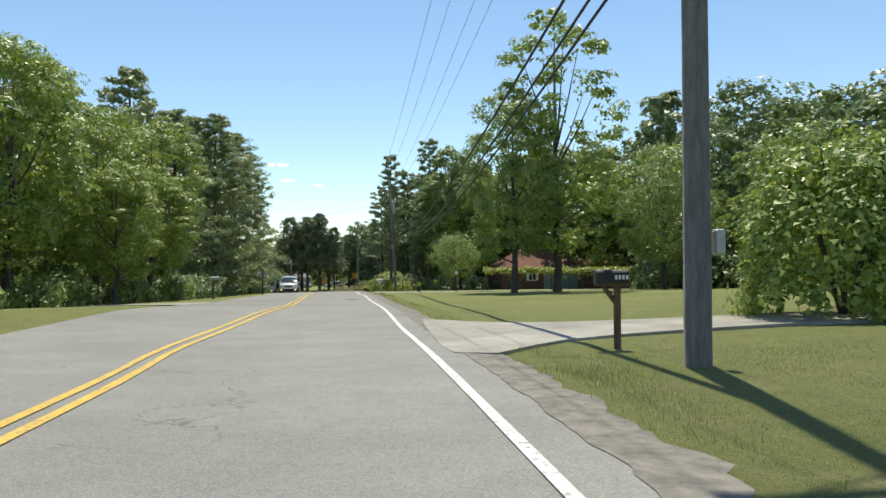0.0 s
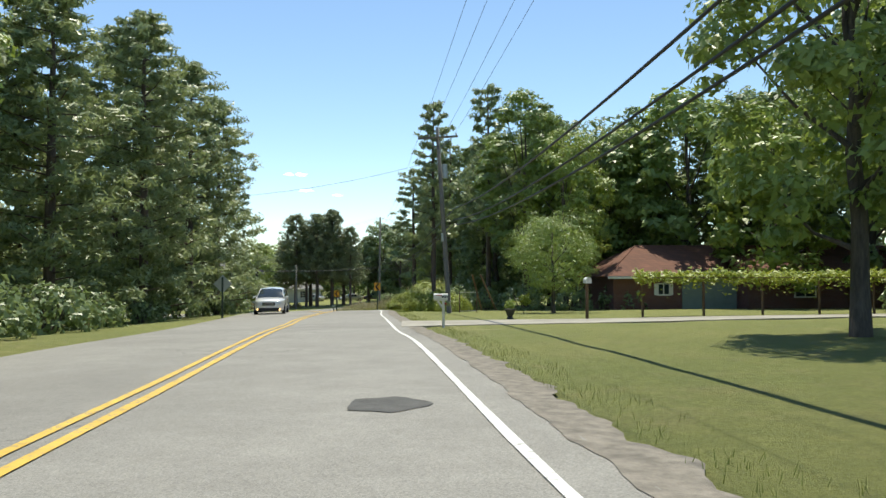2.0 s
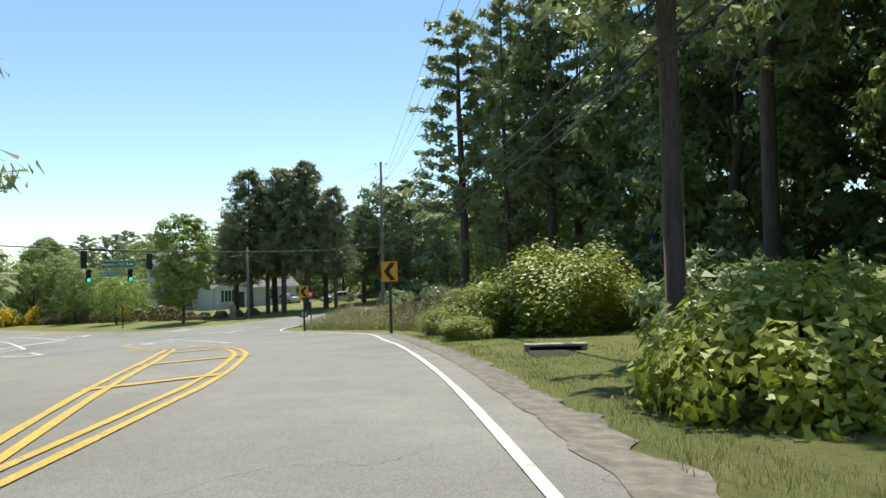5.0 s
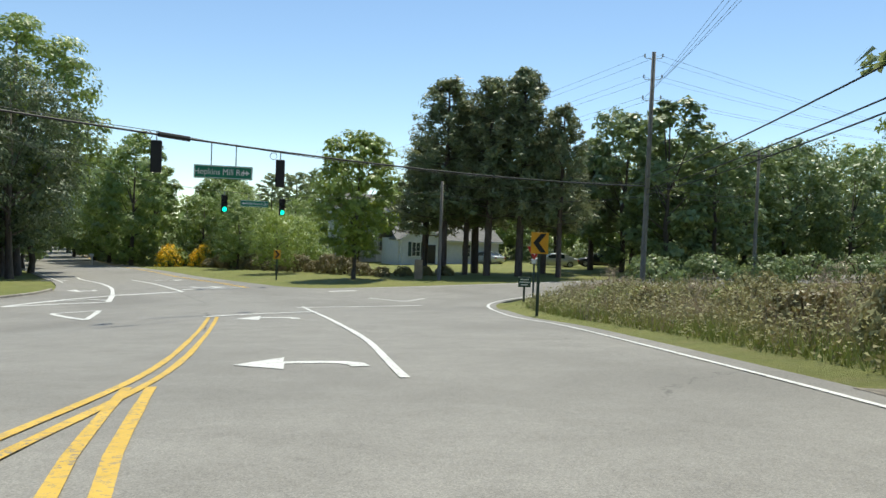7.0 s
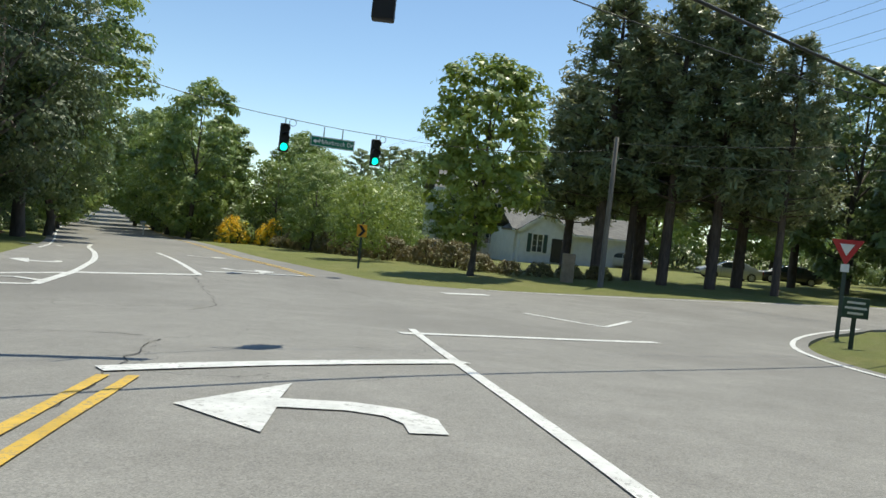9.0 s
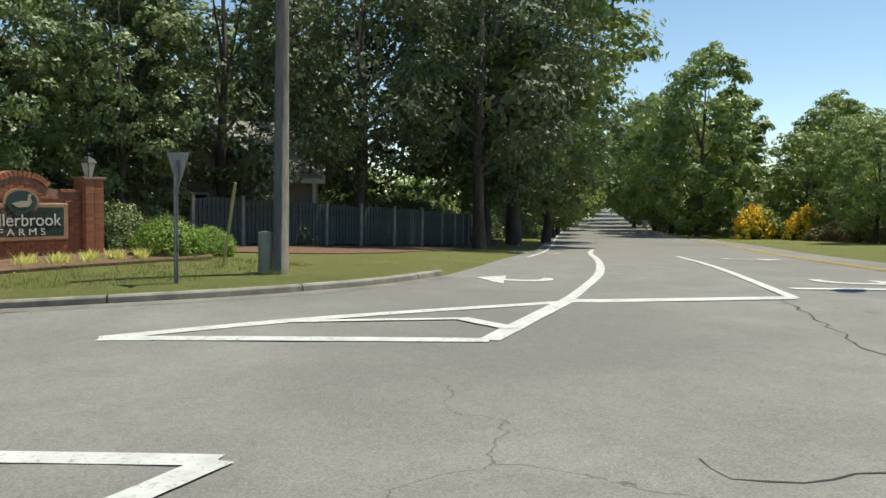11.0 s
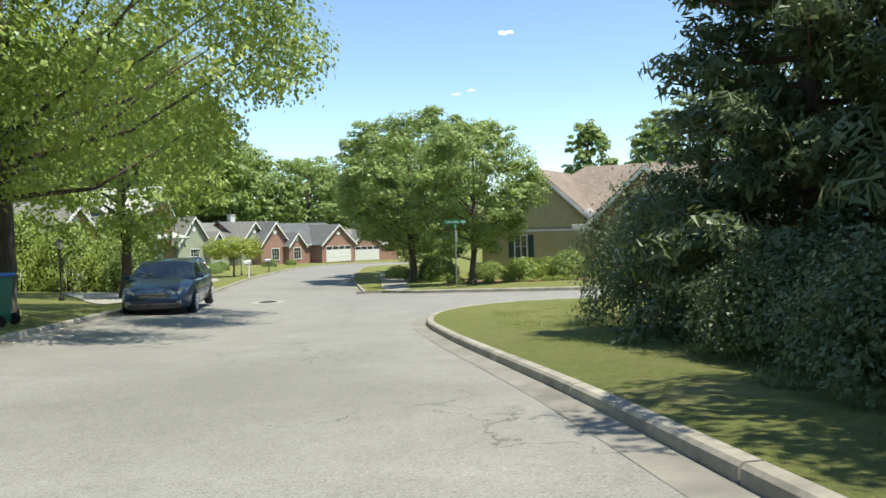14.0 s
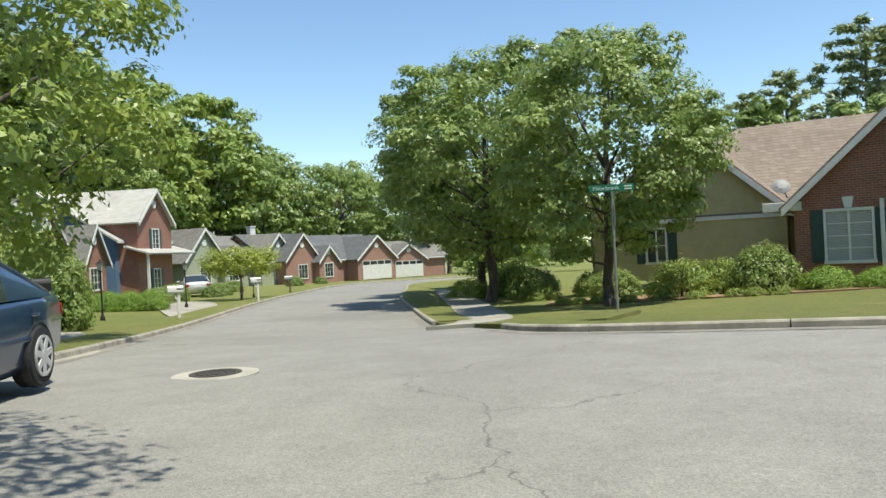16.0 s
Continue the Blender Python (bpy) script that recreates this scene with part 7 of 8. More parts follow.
arch = [(0, 0), (2.62, 0), (2.62, 1.58), (2.15, 1.58), (2.08, 1.62)] + [(1.33 + 0.62 * math.cos(a), 1.45 + 0.42 * math.sin(a)) for a in np.linspace(0.55, math.pi - 0.55, 13)] + [(0.58, 1.62), (0.5, 1.58), (0, 1.58)]
bm = bmesh.new()
prism(bm, [(x, z - 0.3 if z == 0 else z) for x, z in arch], 0.3, pose(0, 0.16, 0))
part("wall", bm, MORTAR, sg)
one = bmesh.new()
box(one, 0, 0, 0, 0.194, 0.05, 0.063)
one_me = bpy.data.meshes.new("brick")
one.to_mesh(one_me)
one.free()
one_me.materials.append(BRICK_ONE)
half = one_me.copy()
half.transform(Matrix.Diagonal((0.46, 1, 1, 1)))


def lay(parent, x, y, z, me=None, m=None):
    o = new("brick", me or one_me)
    o.parent = parent
    o.matrix_local = (m or pose(0, 0, 0)) @ pose(x, y + random.uniform(-0.002, 0.002), z)


def under_arch(x):
    k = abs(x - 1.33)
    return 1.45 + 0.42 * math.sqrt(max(0, 1 - (k / 0.62) ** 2)) if k < 0.53 else 1.58


random.seed(7)
laid = 0
for r in range(26):
    z = 0.03 + r * 0.0735
    for k in range(14):
        x = 0.1 + k * 0.2035 - (0.1 if r % 2 else 0)
        if x < 0.05 or x > 2.6 or z + 0.065 > under_arch(x) - 0.06:
            continue
        if 0.42 < x < 2.22 and 0.52 < z < 1.36:
            continue
        lay(sg, x, 0.155, z)
        laid += 1
for px in (-0.2, 2.82):
    bm = bmesh.new()
    box(bm, px, 0.21, -0.3, 0.4, 0.42, 2.15)
    box(bm, px, 0.21, 1.85, 0.5, 0.52, 0.06, None, 0.01)
    pl = part("pillar", bm, MORTAR, sg)
    for r in range(25):
        z = 0.02 + r * 0.0735
        for k in range(2):
            lay(pl, px - 0.1 + k * 0.203 - (0.002 if r % 2 else 0), 0.004, z)
        for s in (-1, 1):
            for k in range(2):
                lay(pl, -0.1 + k * 0.203, -0.205, z, None, pose(px, 0.21, 0, 0, 0, 90 * s))
    lantern(sg, px, 0.21, 1.91, 1.15)
# soldier course over the arch, and coping
for a in np.linspace(0.62, math.pi - 0.62, 15):
    m = pose(1.33 + 0.64 * math.cos(a), 0.13, 1.45 + 0.44 * math.sin(a), 0, 90 - math.degrees(a), 0)
    bm = bmesh.new()
    box(bm, 0, 0.17, -0.02, 0.07, 0.4, 0.12, m)
    part("arch_brick", bm, BRICK_ONE, sg)
for x0, x1 in ((0.02, 0.52), (2.14, 2.6)):
    bm = bmesh.new()
    box(bm, (x0 + x1) / 2, 0.3, 1.56, x1 - x0, 0.4, 0.07, None, 0.008)
    part("coping", bm, BRICK_ONE, sg)
PANEL_GREEN = plain("panel_green", (0.035, 0.075, 0.055), 0.5, 0, 3, 0.2, 0.1)
PANEL_TAN = plain("panel_frame_tan", (0.42, 0.25, 0.15), 0.7, 0, 4, 0.2, 0.1)
LETTER = plain("cream_lettering", (0.72, 0.7, 0.62), 0.5, 0, 5, 0.08, 0)
bm = bmesh.new()
box(bm, 1.33, 0.1, 0.56, 1.92, 0.06, 0.78, None, 0.03)
lathe(bm, [(0.02, 0), (0.36, 0), (0.36, 0.06), (0.02, 0.06)], 24, pose(1.33, 0.13, 1.36, 90, 0, 0) @ Matrix.Diagonal((1, 0.78, 1, 1)))
fr = part("panel_frame", bm, PANEL_TAN, sg)
bm = bmesh.new()
box(bm, 1.33, 0.085, 0.62, 1.78, 0.03, 0.66, None, 0.03)
lathe(bm, [(0.02, 0), (0.3, 0), (0.3, 0.03), (0.02, 0.03)], 24, pose(1.33, 0.083, 1.36, 90, 0, 0) @ Matrix.Diagonal((1, 0.78, 1, 1)))
part("panel", bm, PANEL_GREEN, fr)
text("name_lettering", "Millerbrook", 0.36, LETTER, sg, upright(1.33, 0.062, 0.98), 0.006, 0.92)
text("name_lettering", "F A R M S", 0.2, LETTER, sg, upright(1.33, 0.062, 0.74), 0.006, 1.15)
bm = bmesh.new()
prism(bm, [(-0.2, 0.0), (-0.08, -0.08), (0.12, -0.07), (0.2, 0.02), (0.17, 0.12), (0.2, 0.2), (0.13, 0.19), (0.1, 0.05), (-0.02, 0.05)], 0.01, pose(1.33, 0.04, 1.33))
part("emblem", bm, plain("emblem_cream", (0.5, 0.42, 0.33), 0.6), sg, "cream bird-like emblem shape")

# ---- vehicles ----
TYRE = plain("tyre", (0.015, 0.015, 0.016), 0.8, 0, 10, 0.2, 0.2)
RIM = plain("alloy_rim", (0.55, 0.55, 0.54), 0.35, 0.3, 9, 0.1, 0)
CHROME = plain("chrome", (0.6, 0.6, 0.6), 0.15, 1.0, 9, 0.05, 0)
LAMP_CLEAR = plain("headlamp_clear", (0.26, 0.28, 0.29), 0.08, 0.5, 6, 0.1, 0)
LAMP_LIT, n_, l_, b_ = material("amber_lamp_lit", 0.3)
b_.inputs["Base Color"].default_value = (0.6, 0.4, 0.15, 1)
b_.inputs["Emission Color"].default_value, b_.inputs["Emission Strength"].default_value = (1.0, 0.6, 0.25, 1), 2.0
LAMP_RED = plain("tail_lamp_red", (0.3, 0.01, 0.01), 0.15, 0, 6, 0.1, 0)
PLASTIC = plain("dark_plastic", (0.02, 0.02, 0.021), 0.6, 0, 9, 0.2, 0.05)


def paint(name, colour):
    m = plain(name, colour, 0.3, 0.15, 2.0, 0.08, 0)
    b = m.node_tree.nodes["Principled BSDF"]
    b.inputs["Coat Weight"].default_value, b.inputs["Coat Roughness"].default_value = 0.8, 0.06
    return m


def car(at, turn, label, colour, tall=1.45, suv=False, name="car", long_=4.75, wide=1.8, lit=False):
    """A car; its nose points along local +x."""
    e = thing(name, at, turn, label, "car")
    w, hl = wide / 2, long_ / 2
    clear = 0.22 if suv else 0.17
    belt = 1.05 if suv else 0.94
    hood = 1.0 if suv else 0.88
    st = [(-hl, 0.62, 0.45, belt - 0.12), (-hl + 0.12, 0.9, clear + 0.1, belt), (-hl + 0.75, 0.99, clear, belt + 0.02), (-0.9, 1, clear, belt), (0.0, 1, clear, belt - 0.01), (0.95, 1, clear, belt - 0.02), (1.3, 1, clear, hood + 0.05), (hl - 0.7, 0.985, clear, hood - 0.01), (hl - 0.4, 0.95, clear + 0.02, hood - (0.03 if suv else 0.08)), (hl - 0.18, 0.88, clear + 0.05, hood - (0.08 if suv else 0.16)), (hl - 0.05, 0.78, clear + 0.1, hood - (0.14 if suv else 0.24)), (hl, 0.7, 0.36, 0.78 if suv else 0.54)]
    bm = bmesh.new()
    rings = []
    for x, k, zl, zb in st:
        ww = w * k
        zm = zl + (zb - zl) * 0.55
        half_ = [(0, zl), (ww * 0.86, zl), (ww * 0.97, zl + 0.1), (ww, zm), (ww * 0.985, zb - 0.1), (ww * 0.93, zb - 0.015), (ww * 0.6, zb + 0.03), (0, zb + 0.045)]
        rings.append([bm.verts.new((x, y, z)) for y, z in half_] + [bm.verts.new((x, -y, z)) for y, z in half_[-2:0:-1]])
    for u, v in zip(rings, rings[1:]):
        for k in range(len(u)):
            bm.faces.new((u[k], u[(k + 1) % len(u)], v[(k + 1) % len(v)], v[k]))
    bm.faces.new(rings[0]), bm.faces.new(rings[-1])
    bmesh.ops.recalc_face_normals(bm, faces=bm.faces)
    body = part("body", bm, colour, e, smooth=True)
    # cabin: a lofted shell split into glass, roof and pillars
    if suv:
        cab = [(1.3, hood + 0.05), (0.85, 1.4), (0.4, 1.63), (-0.2, 1.7), (-0.3, 1.705), (-1.1, 1.695), (-1.2, 1.69), (-2.0, 1.62), (-2.14, belt + 0.05)]
        front, rear, glazed = 2, 7, (1, 2, 4, 6)
    else:
        cab = [(1.3, hood + 0.06), (0.88, 1.19), (0.45, tall - 0.07), (0.05, tall - 0.015), (-0.3, tall), (-0.37, tall), (-0.86, tall - 0.04), (-0.96, tall - 0.06), (-1.38, 1.21), (-1.85, belt + 0.035)]
        front, rear, glazed = 2, 7, (1, 2, 3, 5)
    shell = []
    for x, zr in cab:
        lo = min(belt, zr - 0.02)
        up = zr - lo
        half_ = [(w * 0.95, lo - 0.02), (w * (0.95 - 0.07 * min(1, up / 0.4)), lo + 0.45 * up), (w * (0.93 - 0.16 * min(1, up / 0.4)), lo + 0.86 * up), (w * 0.56, lo + up * 0.985), (0, lo + up + 0.015)]
        shell.append([Vector((x, y, z)) for y, z in half_])
    groups = {}
    for i in range(len(cab) - 1):
        for j in range(4):
            for sd in (1, -1):
                if j < 2:
                    key = ("side_window", sd, glazed.index(i) if i in glazed else 0) if i in glazed else ("roof_pillar", sd, sum(g < i for g in glazed))
                else:
                    key = ("windscreen", 0, 0) if i < front else ("rear_window", 0, 0) if i >= rear else ("roof", 0, 0)
                q = [shell[i][j], shell[i + 1][j], shell[i + 1][j + 1], shell[i][j + 1]]
                groups.setdefault(key, []).append([Vector((v.x, v.y * sd, v.z)) for v in q])
    for (name_, sd, k), quads_ in groups.items():
        bm = bmesh.new()
        for q in quads_:
            bm.faces.new([bm.verts.new(v) for v in q])
        bmesh.ops.remove_doubles(bm, verts=bm.verts[:], dist=0.0005)
        bmesh.ops.recalc_face_normals(bm, faces=bm.faces)
        part(name_, bm, GLASS if name_ in ("side_window", "windscreen", "rear_window") else colour, e, smooth=True)
    for sd in (1, -1):
        bm = bmesh.new()
        tube(bm, [Vector((v[2].x, v[2].y * sd, v[2].z)) for v in shell], 0.022, 6)
        part("roof_rail", bm, colour, e, smooth=True)
    # wheels
    rad = 0.36 if suv else 0.32
    for x in (-hl + 0.95, hl - 0.92):
        for s in (-1, 1):
            m = pose(x, s * (w - 0.19), rad, -90 * s, 0, 0)
            bm = bmesh.new()
            lathe(bm, [(rad * 0.62, 0), (rad * 0.92, 0), (rad, 0.03), (rad, 0.18), (rad * 0.94, 0.212), (rad * 0.64, 0.216)], 26, m)
            wh = part("wheel", bm, TYRE, e, "black tyre")
            bm = bmesh.new()
            lathe(bm, [(rad * 0.66, 0.15), (rad * 0.66, 0.224), (rad * 0.58, 0.224), (rad * 0.56, 0.2185), (rad * 0.2, 0.221), (0.01, 0.224)], 26, m)
            part("hub_plate", bm, PLASTIC, wh)
            bm = bmesh.new()
            for k in range(7):
                box(bm, 0, rad * 0.36, 0.216, 0.07, rad * 0.5, 0.018, m @ pose(0, 0, 0, 0, 0, 360 / 7 * k), 0.006)
            lathe(bm, [(rad * 0.67, 0.2), (rad * 0.67, 0.232), (rad * 0.58, 0.232), (rad * 0.57, 0.2)], 26, m)
            lathe(bm, [(0.07, 0.21), (0.065, 0.236), (0.01, 0.238)], 12, m)
            part("rim", bm, RIM, wh, "silver alloy rim")
            # dark ring stands for the shaded gap between tyre and body
            bm = bmesh.new()
            lathe(bm, [(rad * 1.02, 0.12), (rad * 1.02, 0.19), (rad * 1.06, 0.19), (rad * 1.08, 0.12)], 26, pose(x, s * (w - 0.19), rad + 0.015, -90 * s, 0, 0))
            part("wheel_arch", bm, PLASTIC, e)
    # fronts and details
    for s in (-1, 1):
        bm = bmesh.new()
        bmesh.ops.create_icosphere(bm, subdivisions=3, radius=1.0, matrix=pose(hl - 0.24, s * w * 0.7, 0.8 if suv else 0.66, 0, 16, -s * 40) @ Matrix.Diagonal((0.29, 0.13, 0.085, 1)))
        part("headlight", bm, LAMP_CLEAR, e, smooth=True)
        bm = bmesh.new()
        lathe(bm, [(0.005, 0.02), (0.06, 0.015), (0.075, 0)], 12, pose(hl - 0.0, s * w * 0.7, 0.36, 0, 90, 0))
        part("fog_light", bm, LAMP_LIT if suv else LAMP_CLEAR, e)
        bm = bmesh.new()
        box(bm, -hl + 0.16, s * w * 0.7, 0.66, 0.3, 0.34, 0.18, None, 0.04)
        part("tail_light", bm, LAMP_RED, e)
        bm = bmesh.new()
        box(bm, 0.98, s * (w + 0.07), belt - 0.02, 0.14, 0.2, 0.13, None, 0.04)
        part("wing_mirror", bm, colour, e)
        for x in (-0.35, -1.35):
            bm = bmesh.new()
            box(bm, x, s * (w * 0.992), belt - 0.2, 0.2, 0.03, 0.03, None, 0.01)
            part("door_handle", bm, CHROME if suv else colour, e)
        bm = bmesh.new()
        for x in (0.93, -0.28, -1.28):
            box(bm, x, s * w * 0.997, 0.3, 0.012, 0.006, belt - 0.42)
        part("door_seam", bm, PLASTIC, e)
        bm = bmesh.new()
        box(bm, -0.1, s * (w + 0.004), 0.5, 2.4, 0.016, 0.045, None, 0.006)
        part("side_moulding", bm, colour, e)
    bm = bmesh.new()
    box(bm, hl - 0.02, 0, 0.5 if not suv else 0.6, 0.1, 0.8, 0.13 if not suv else 0.2, None, 0.02)
    g = part("grille", bm, PLASTIC, e)
    bm = bmesh.new()
    for k in range(3):
        box(bm, hl + 0.032, 0, 0.52 + 0.04 * k + (0.1 + 0.02 * k if suv else 0), 0.012, 0.72, 0.012)
    part("grille_bar", bm, CHROME, g)
    bm = bmesh.new()
    box(bm, hl - 0.04, 0, 0.22, 0.12, 1.3, 0.24 if suv else 0.14, None, 0.02)
    part("air_intake", bm, PLASTIC, e)
    bm = bmesh.new()
    box(bm, -hl - 0.005, 0, 0.62, 0.02, 0.5, 0.14)
    part("plate_bar", bm, SIGN_WHITE, e)
    return e


car((-56.7, 20.85, hz(-56.7, 20.85) + 0.02), 37, "dark blue sedan parked at the kerb in tree shade", paint("dark_blue_paint", (0.012, 0.035, 0.085)))
car((-8.1, -0.6, hz(-8.1, -0.6) + 0.03), 276, "white sport utility car in the oncoming lane", paint("white_paint", (0.72, 0.72, 0.7)), 1.72, True, "suv", 4.6, 1.9)
SILVER = paint("pale_silver_paint", (0.6, 0.6, 0.58))
car((-12.6, 99.2, hz(-12.6, 99.2) + 0.02), 200, "white car parked under the trees", SILVER)
car((-8.2, 101.5, hz(-8.2, 101.5) + 0.02), 190, "dark car parked under the trees", paint("dark_grey_paint", (0.03, 0.03, 0.033)))
car((-91.0, -14.5, hz(-91.0, -14.5) + 0.08), 235, "pale silver sedan parked on a driveway", SILVER)
car((-21, 108, hz(-21, 108) + 0.02), 140, "white car parked beside the cedars", SILVER)

# ---- shrubs, beds and verges ----
CLIPPED = leaf_material("clipped_leaves", (0.08, 0.155, 0.02), (0.145, 0.24, 0.028), (0.235, 0.32, 0.045), 0.35, 0.55)
KUDZU = leaf_material("bramble_leaves", (0.1, 0.145, 0.02), (0.185, 0.23, 0.03), (0.33, 0.345, 0.05), 0.45)
RUSSET = leaf_material("russet_leaves", (0.10, 0.085, 0.03), (0.15, 0.15, 0.05), (0.22, 0.15, 0.07), 0.35)
BLOSSOM = leaf_material("yellow_blossom", (0.5, 0.32, 0.01), (0.72, 0.48, 0.015), (0.8, 0.6, 0.05), 0.3)
PINK = leaf_material("pink_petals", (0.55, 0.06, 0.12), (0.7, 0.12, 0.2), (0.8, 0.25, 0.3), 0.3)
TUFT = leaf_material("variegated_blades", (0.4, 0.45, 0.1), (0.6, 0.6, 0.18), (0.75, 0.72, 0.35), 0.35)
BLADE = leaf_material("grass_blades", (0.11, 0.16, 0.03), (0.2, 0.25, 0.05), (0.27, 0.26, 0.09), 0.3, 0.7)
WEEDS = leaf_material("weed_leaves", (0.13, 0.14, 0.055), (0.21, 0.215, 0.085), (0.3, 0.25, 0.13), 0.3, 0.75)
STALK = leaf_material("dead_twigs", (0.19, 0.15, 0.11), (0.31, 0.25, 0.185), (0.4, 0.33, 0.25), 0.25, 0.8)
MULCH = plain("bark_mulch", (0.22, 0.13, 0.085), 0.95, 0, 5, 0.5, 1.0)
STRAW = plain("pine_straw", (0.33, 0.2, 0.12), 0.95, 0, 4, 0.4, 1.0)


def bed(name, outline, lift, mat, label):
    q = resample(outline + outline[:1], 0.6)[:-1, :2]
    return tagged(sheet(name, q, lift, mat, 0.7, 0.15), label, "flower bed", kind="structure")


def blades(name, x, y, tall, wide, mat, label, lean=0.35):
    """Single blades, each a thin bent strip."""
    n = len(x)
    a = np.random.uniform(0, 2 * np.pi, n)
    h = np.asarray(tall) * np.random.uniform(0.5, 1.3, n)
    w = wide * np.random.uniform(0.6, 1.3, n)
    z = height(x, y)
    d = np.random.uniform(0, 2 * np.pi, n)
    k = h * np.random.uniform(0.1, 1, n) * lean
    c, s = np.cos(a) * w, np.sin(a) * w
    base = np.stack([x, y, z], 1)
    v = np.stack([base + np.stack([-c, -s, -0.03 + 0 * c], 1), base + np.stack([c, s, -0.03 + 0 * c], 1), base + np.stack([k * np.cos(d), k * np.sin(d), h], 1)], 1).reshape(-1, 3)
    o = mesh_object(name, v, np.arange(3 * n).reshape(-1, 3), mat)
    return tagged(o, label, "grass", kind="stuff")


def scatter(poly, per):
    poly = np.asarray(poly, float)
    (x0, y0), (x1, y1) = poly.min(0), poly.max(0)
    n = int((x1 - x0) * (y1 - y0) * per)
    x, y = np.random.uniform(x0, x1, n), np.random.uniform(y0, y1, n)
    k = inside(x, y, poly)
    return x[k], y[k]


random.seed(61), np.random.seed(61)
clipped = shrub(81, 1.0, 1.0, CLIPPED, 0.032, 420, 36, "clipped_bush", "dense clipped bright green bush", 0.5)
loose = shrub(82, 1.0, 1.0, LEAF_LIGHT, 0.038, 200, 34, "shrub", "loose green garden shrub")
round_bush = shrub(83, 1.0, 1.3, LEAF_OAK, 0.042, 280, 34, "shrub", "rounded dark green garden shrub", 0.3)
bramble = shrub(84, 2.0, 1.7, KUDZU, 0.085, 330, 22, "bramble_bush", "sprawling bright green bramble bush on the bank", 0.2)
russet = shrub(85, 1.1, 1.2, RUSSET, 0.07, 130, 18, "hedge_shrub", "brownish green rounded shrub in the hedge row", 0.3)
scrub = shrub(89, 1.1, 1.2, WEEDS, 0.06, 120, 16, "scrub_bush", "pale dry scrub bush on the roadside bank", 0.2)
blossom = shrub(86, 1.5, 2.6, BLOSSOM, 0.09, 150, 16, "blossom_bush", "tall bush covered in yellow blossom", 0.3)
blossom_leaf = shrub(87, 1.5, 2.5, LEAF_LIGHT, 0.1, 120, 14, "shrub", "green lower leaves of a blossoming bush", 0.3)

# bright bush beside the first driveway
big_bush = shrub(88, 2.1, 4.0, LEAF_LIGHT, 0.085, 460, 30, "bush", "large bright green bush beside the driveway", 0.1)
plant(big_bush, 12.9, -69.8, 15, 1.0)
plant(big_bush, 16.5, -67.4, 80, 1.1)
for x, y, s in ((1.9, 2.8, 0.8), (3.3, 4.6, 0.9), (3.9, 0.4, 0.65)):
    plant(bramble, x, y, None, s, "", "bushes by the leaning pole")
# bare mulch between the lawn and the fence
bed("mulch_bank", [(-43.4, 50.8), (-41.6, 53.2), (-41.4, 56.0), (-43.6, 59.8), (-47.6, 64.2), (-54.0, 71.4), (-61, 78.4), (-62.5, 77.2), (-52.0, 66.8), (-49.2, 59.4), (-47.4, 53.0)], 0.035, MULCH, "dark bark mulch under the trees along the fence")
# bramble mound at the bend
mound = shrub(96, 2.5, 2.5, KUDZU, 0.07, 820, 30, "bramble_bush", "sprawling bright green bramble bush on the bank", 0.0, up=0.9, ragged=0.5, under=0.55)
plant(mound, 2.2, 17.3, 20, 1.02, "tall sprawling bramble bush with bright sunlit leaves", "brambles on the bend")
for x, y, s, h in ((0.1, 17.9, 0.62, 1.0), (4.2, 17.5, 0.5, 1.15), (-1.0, 20.6, 0.4, 0.9), (0.6, 20.6, 0.6, 1.1), (-0.4, 16.6, 0.4, 0.7), (0.2, 23.6, 0.42, 0.9), (2.3, 22.6, 0.6, 1.0), (0.9, 26.4, 0.45, 1.0)):
    plant(mound, x, y, None, s, "", "brambles on the bend", h)
# weeds along the bank behind the edge line
bank = np.vstack([side(EDGE[(EDGE[:, 1] > 21) & (EDGE[:, 1] < 50)], -1.7), side(EDGE_TIP, -1.6)[:6], [(-7.8, 58.5), (-4, 56), (0, 48), (1.5, 38), (2.0, 28), (0.5, 21.5)]])
x, y = scatter(bank, 60)
back = np.clip(np.min([np.hypot(x - q[0], y - q[1]) for q in np.vstack([EDGE[EDGE[:, 1] > 18], EDGE_TIP])], 0) / 4.0, 0.25, 1.0)
thick = np.array([noise.noise((a * 0.5, b * 0.5, 7)) for a, b in zip(x, y)])
blades("dry_stalks", x[thick > 0.06], y[thick > 0.06], 1.15 * back[thick > 0.06], 0.01, STALK, "tall dry stalks on the roadside bank", 0.45)
x, y = scatter(bank, 90)
blades("weeds", x, y, 0.42, 0.016, BLADE, "rough green weeds on the roadside bank", 0.8)
x, y = scatter(bank, 30)
back = np.clip(np.min([np.hypot(x - q[0], y - q[1]) for q in np.vstack([EDGE[EDGE[:, 1] > 18], EDGE_TIP])], 0) / 4.0, 0.2, 1.0)
z = height(x, y) + np.random.uniform(0.05, 1.1, len(x)) * back
q = np.stack([x, y, z], 1)
q = np.repeat(q, 7, 0) + np.random.normal(0, 0.13, (len(q) * 7, 3))
tagged(leaf_cloud("weed_leaves", q, np.tile((0, 0, 0.3), (len(q), 1)), 0.05, WEEDS, None), "pale dry-green weed leaves along the bank", "weeds", kind="stuff")
tangle = shrub(97, 1.1, 1.2, STALK, 0.1, 150, 12, "scrub_bush", "grey-brown tangle of dead briar twigs", 0.2, up=0.0, ragged=0.6, thin=0.12)
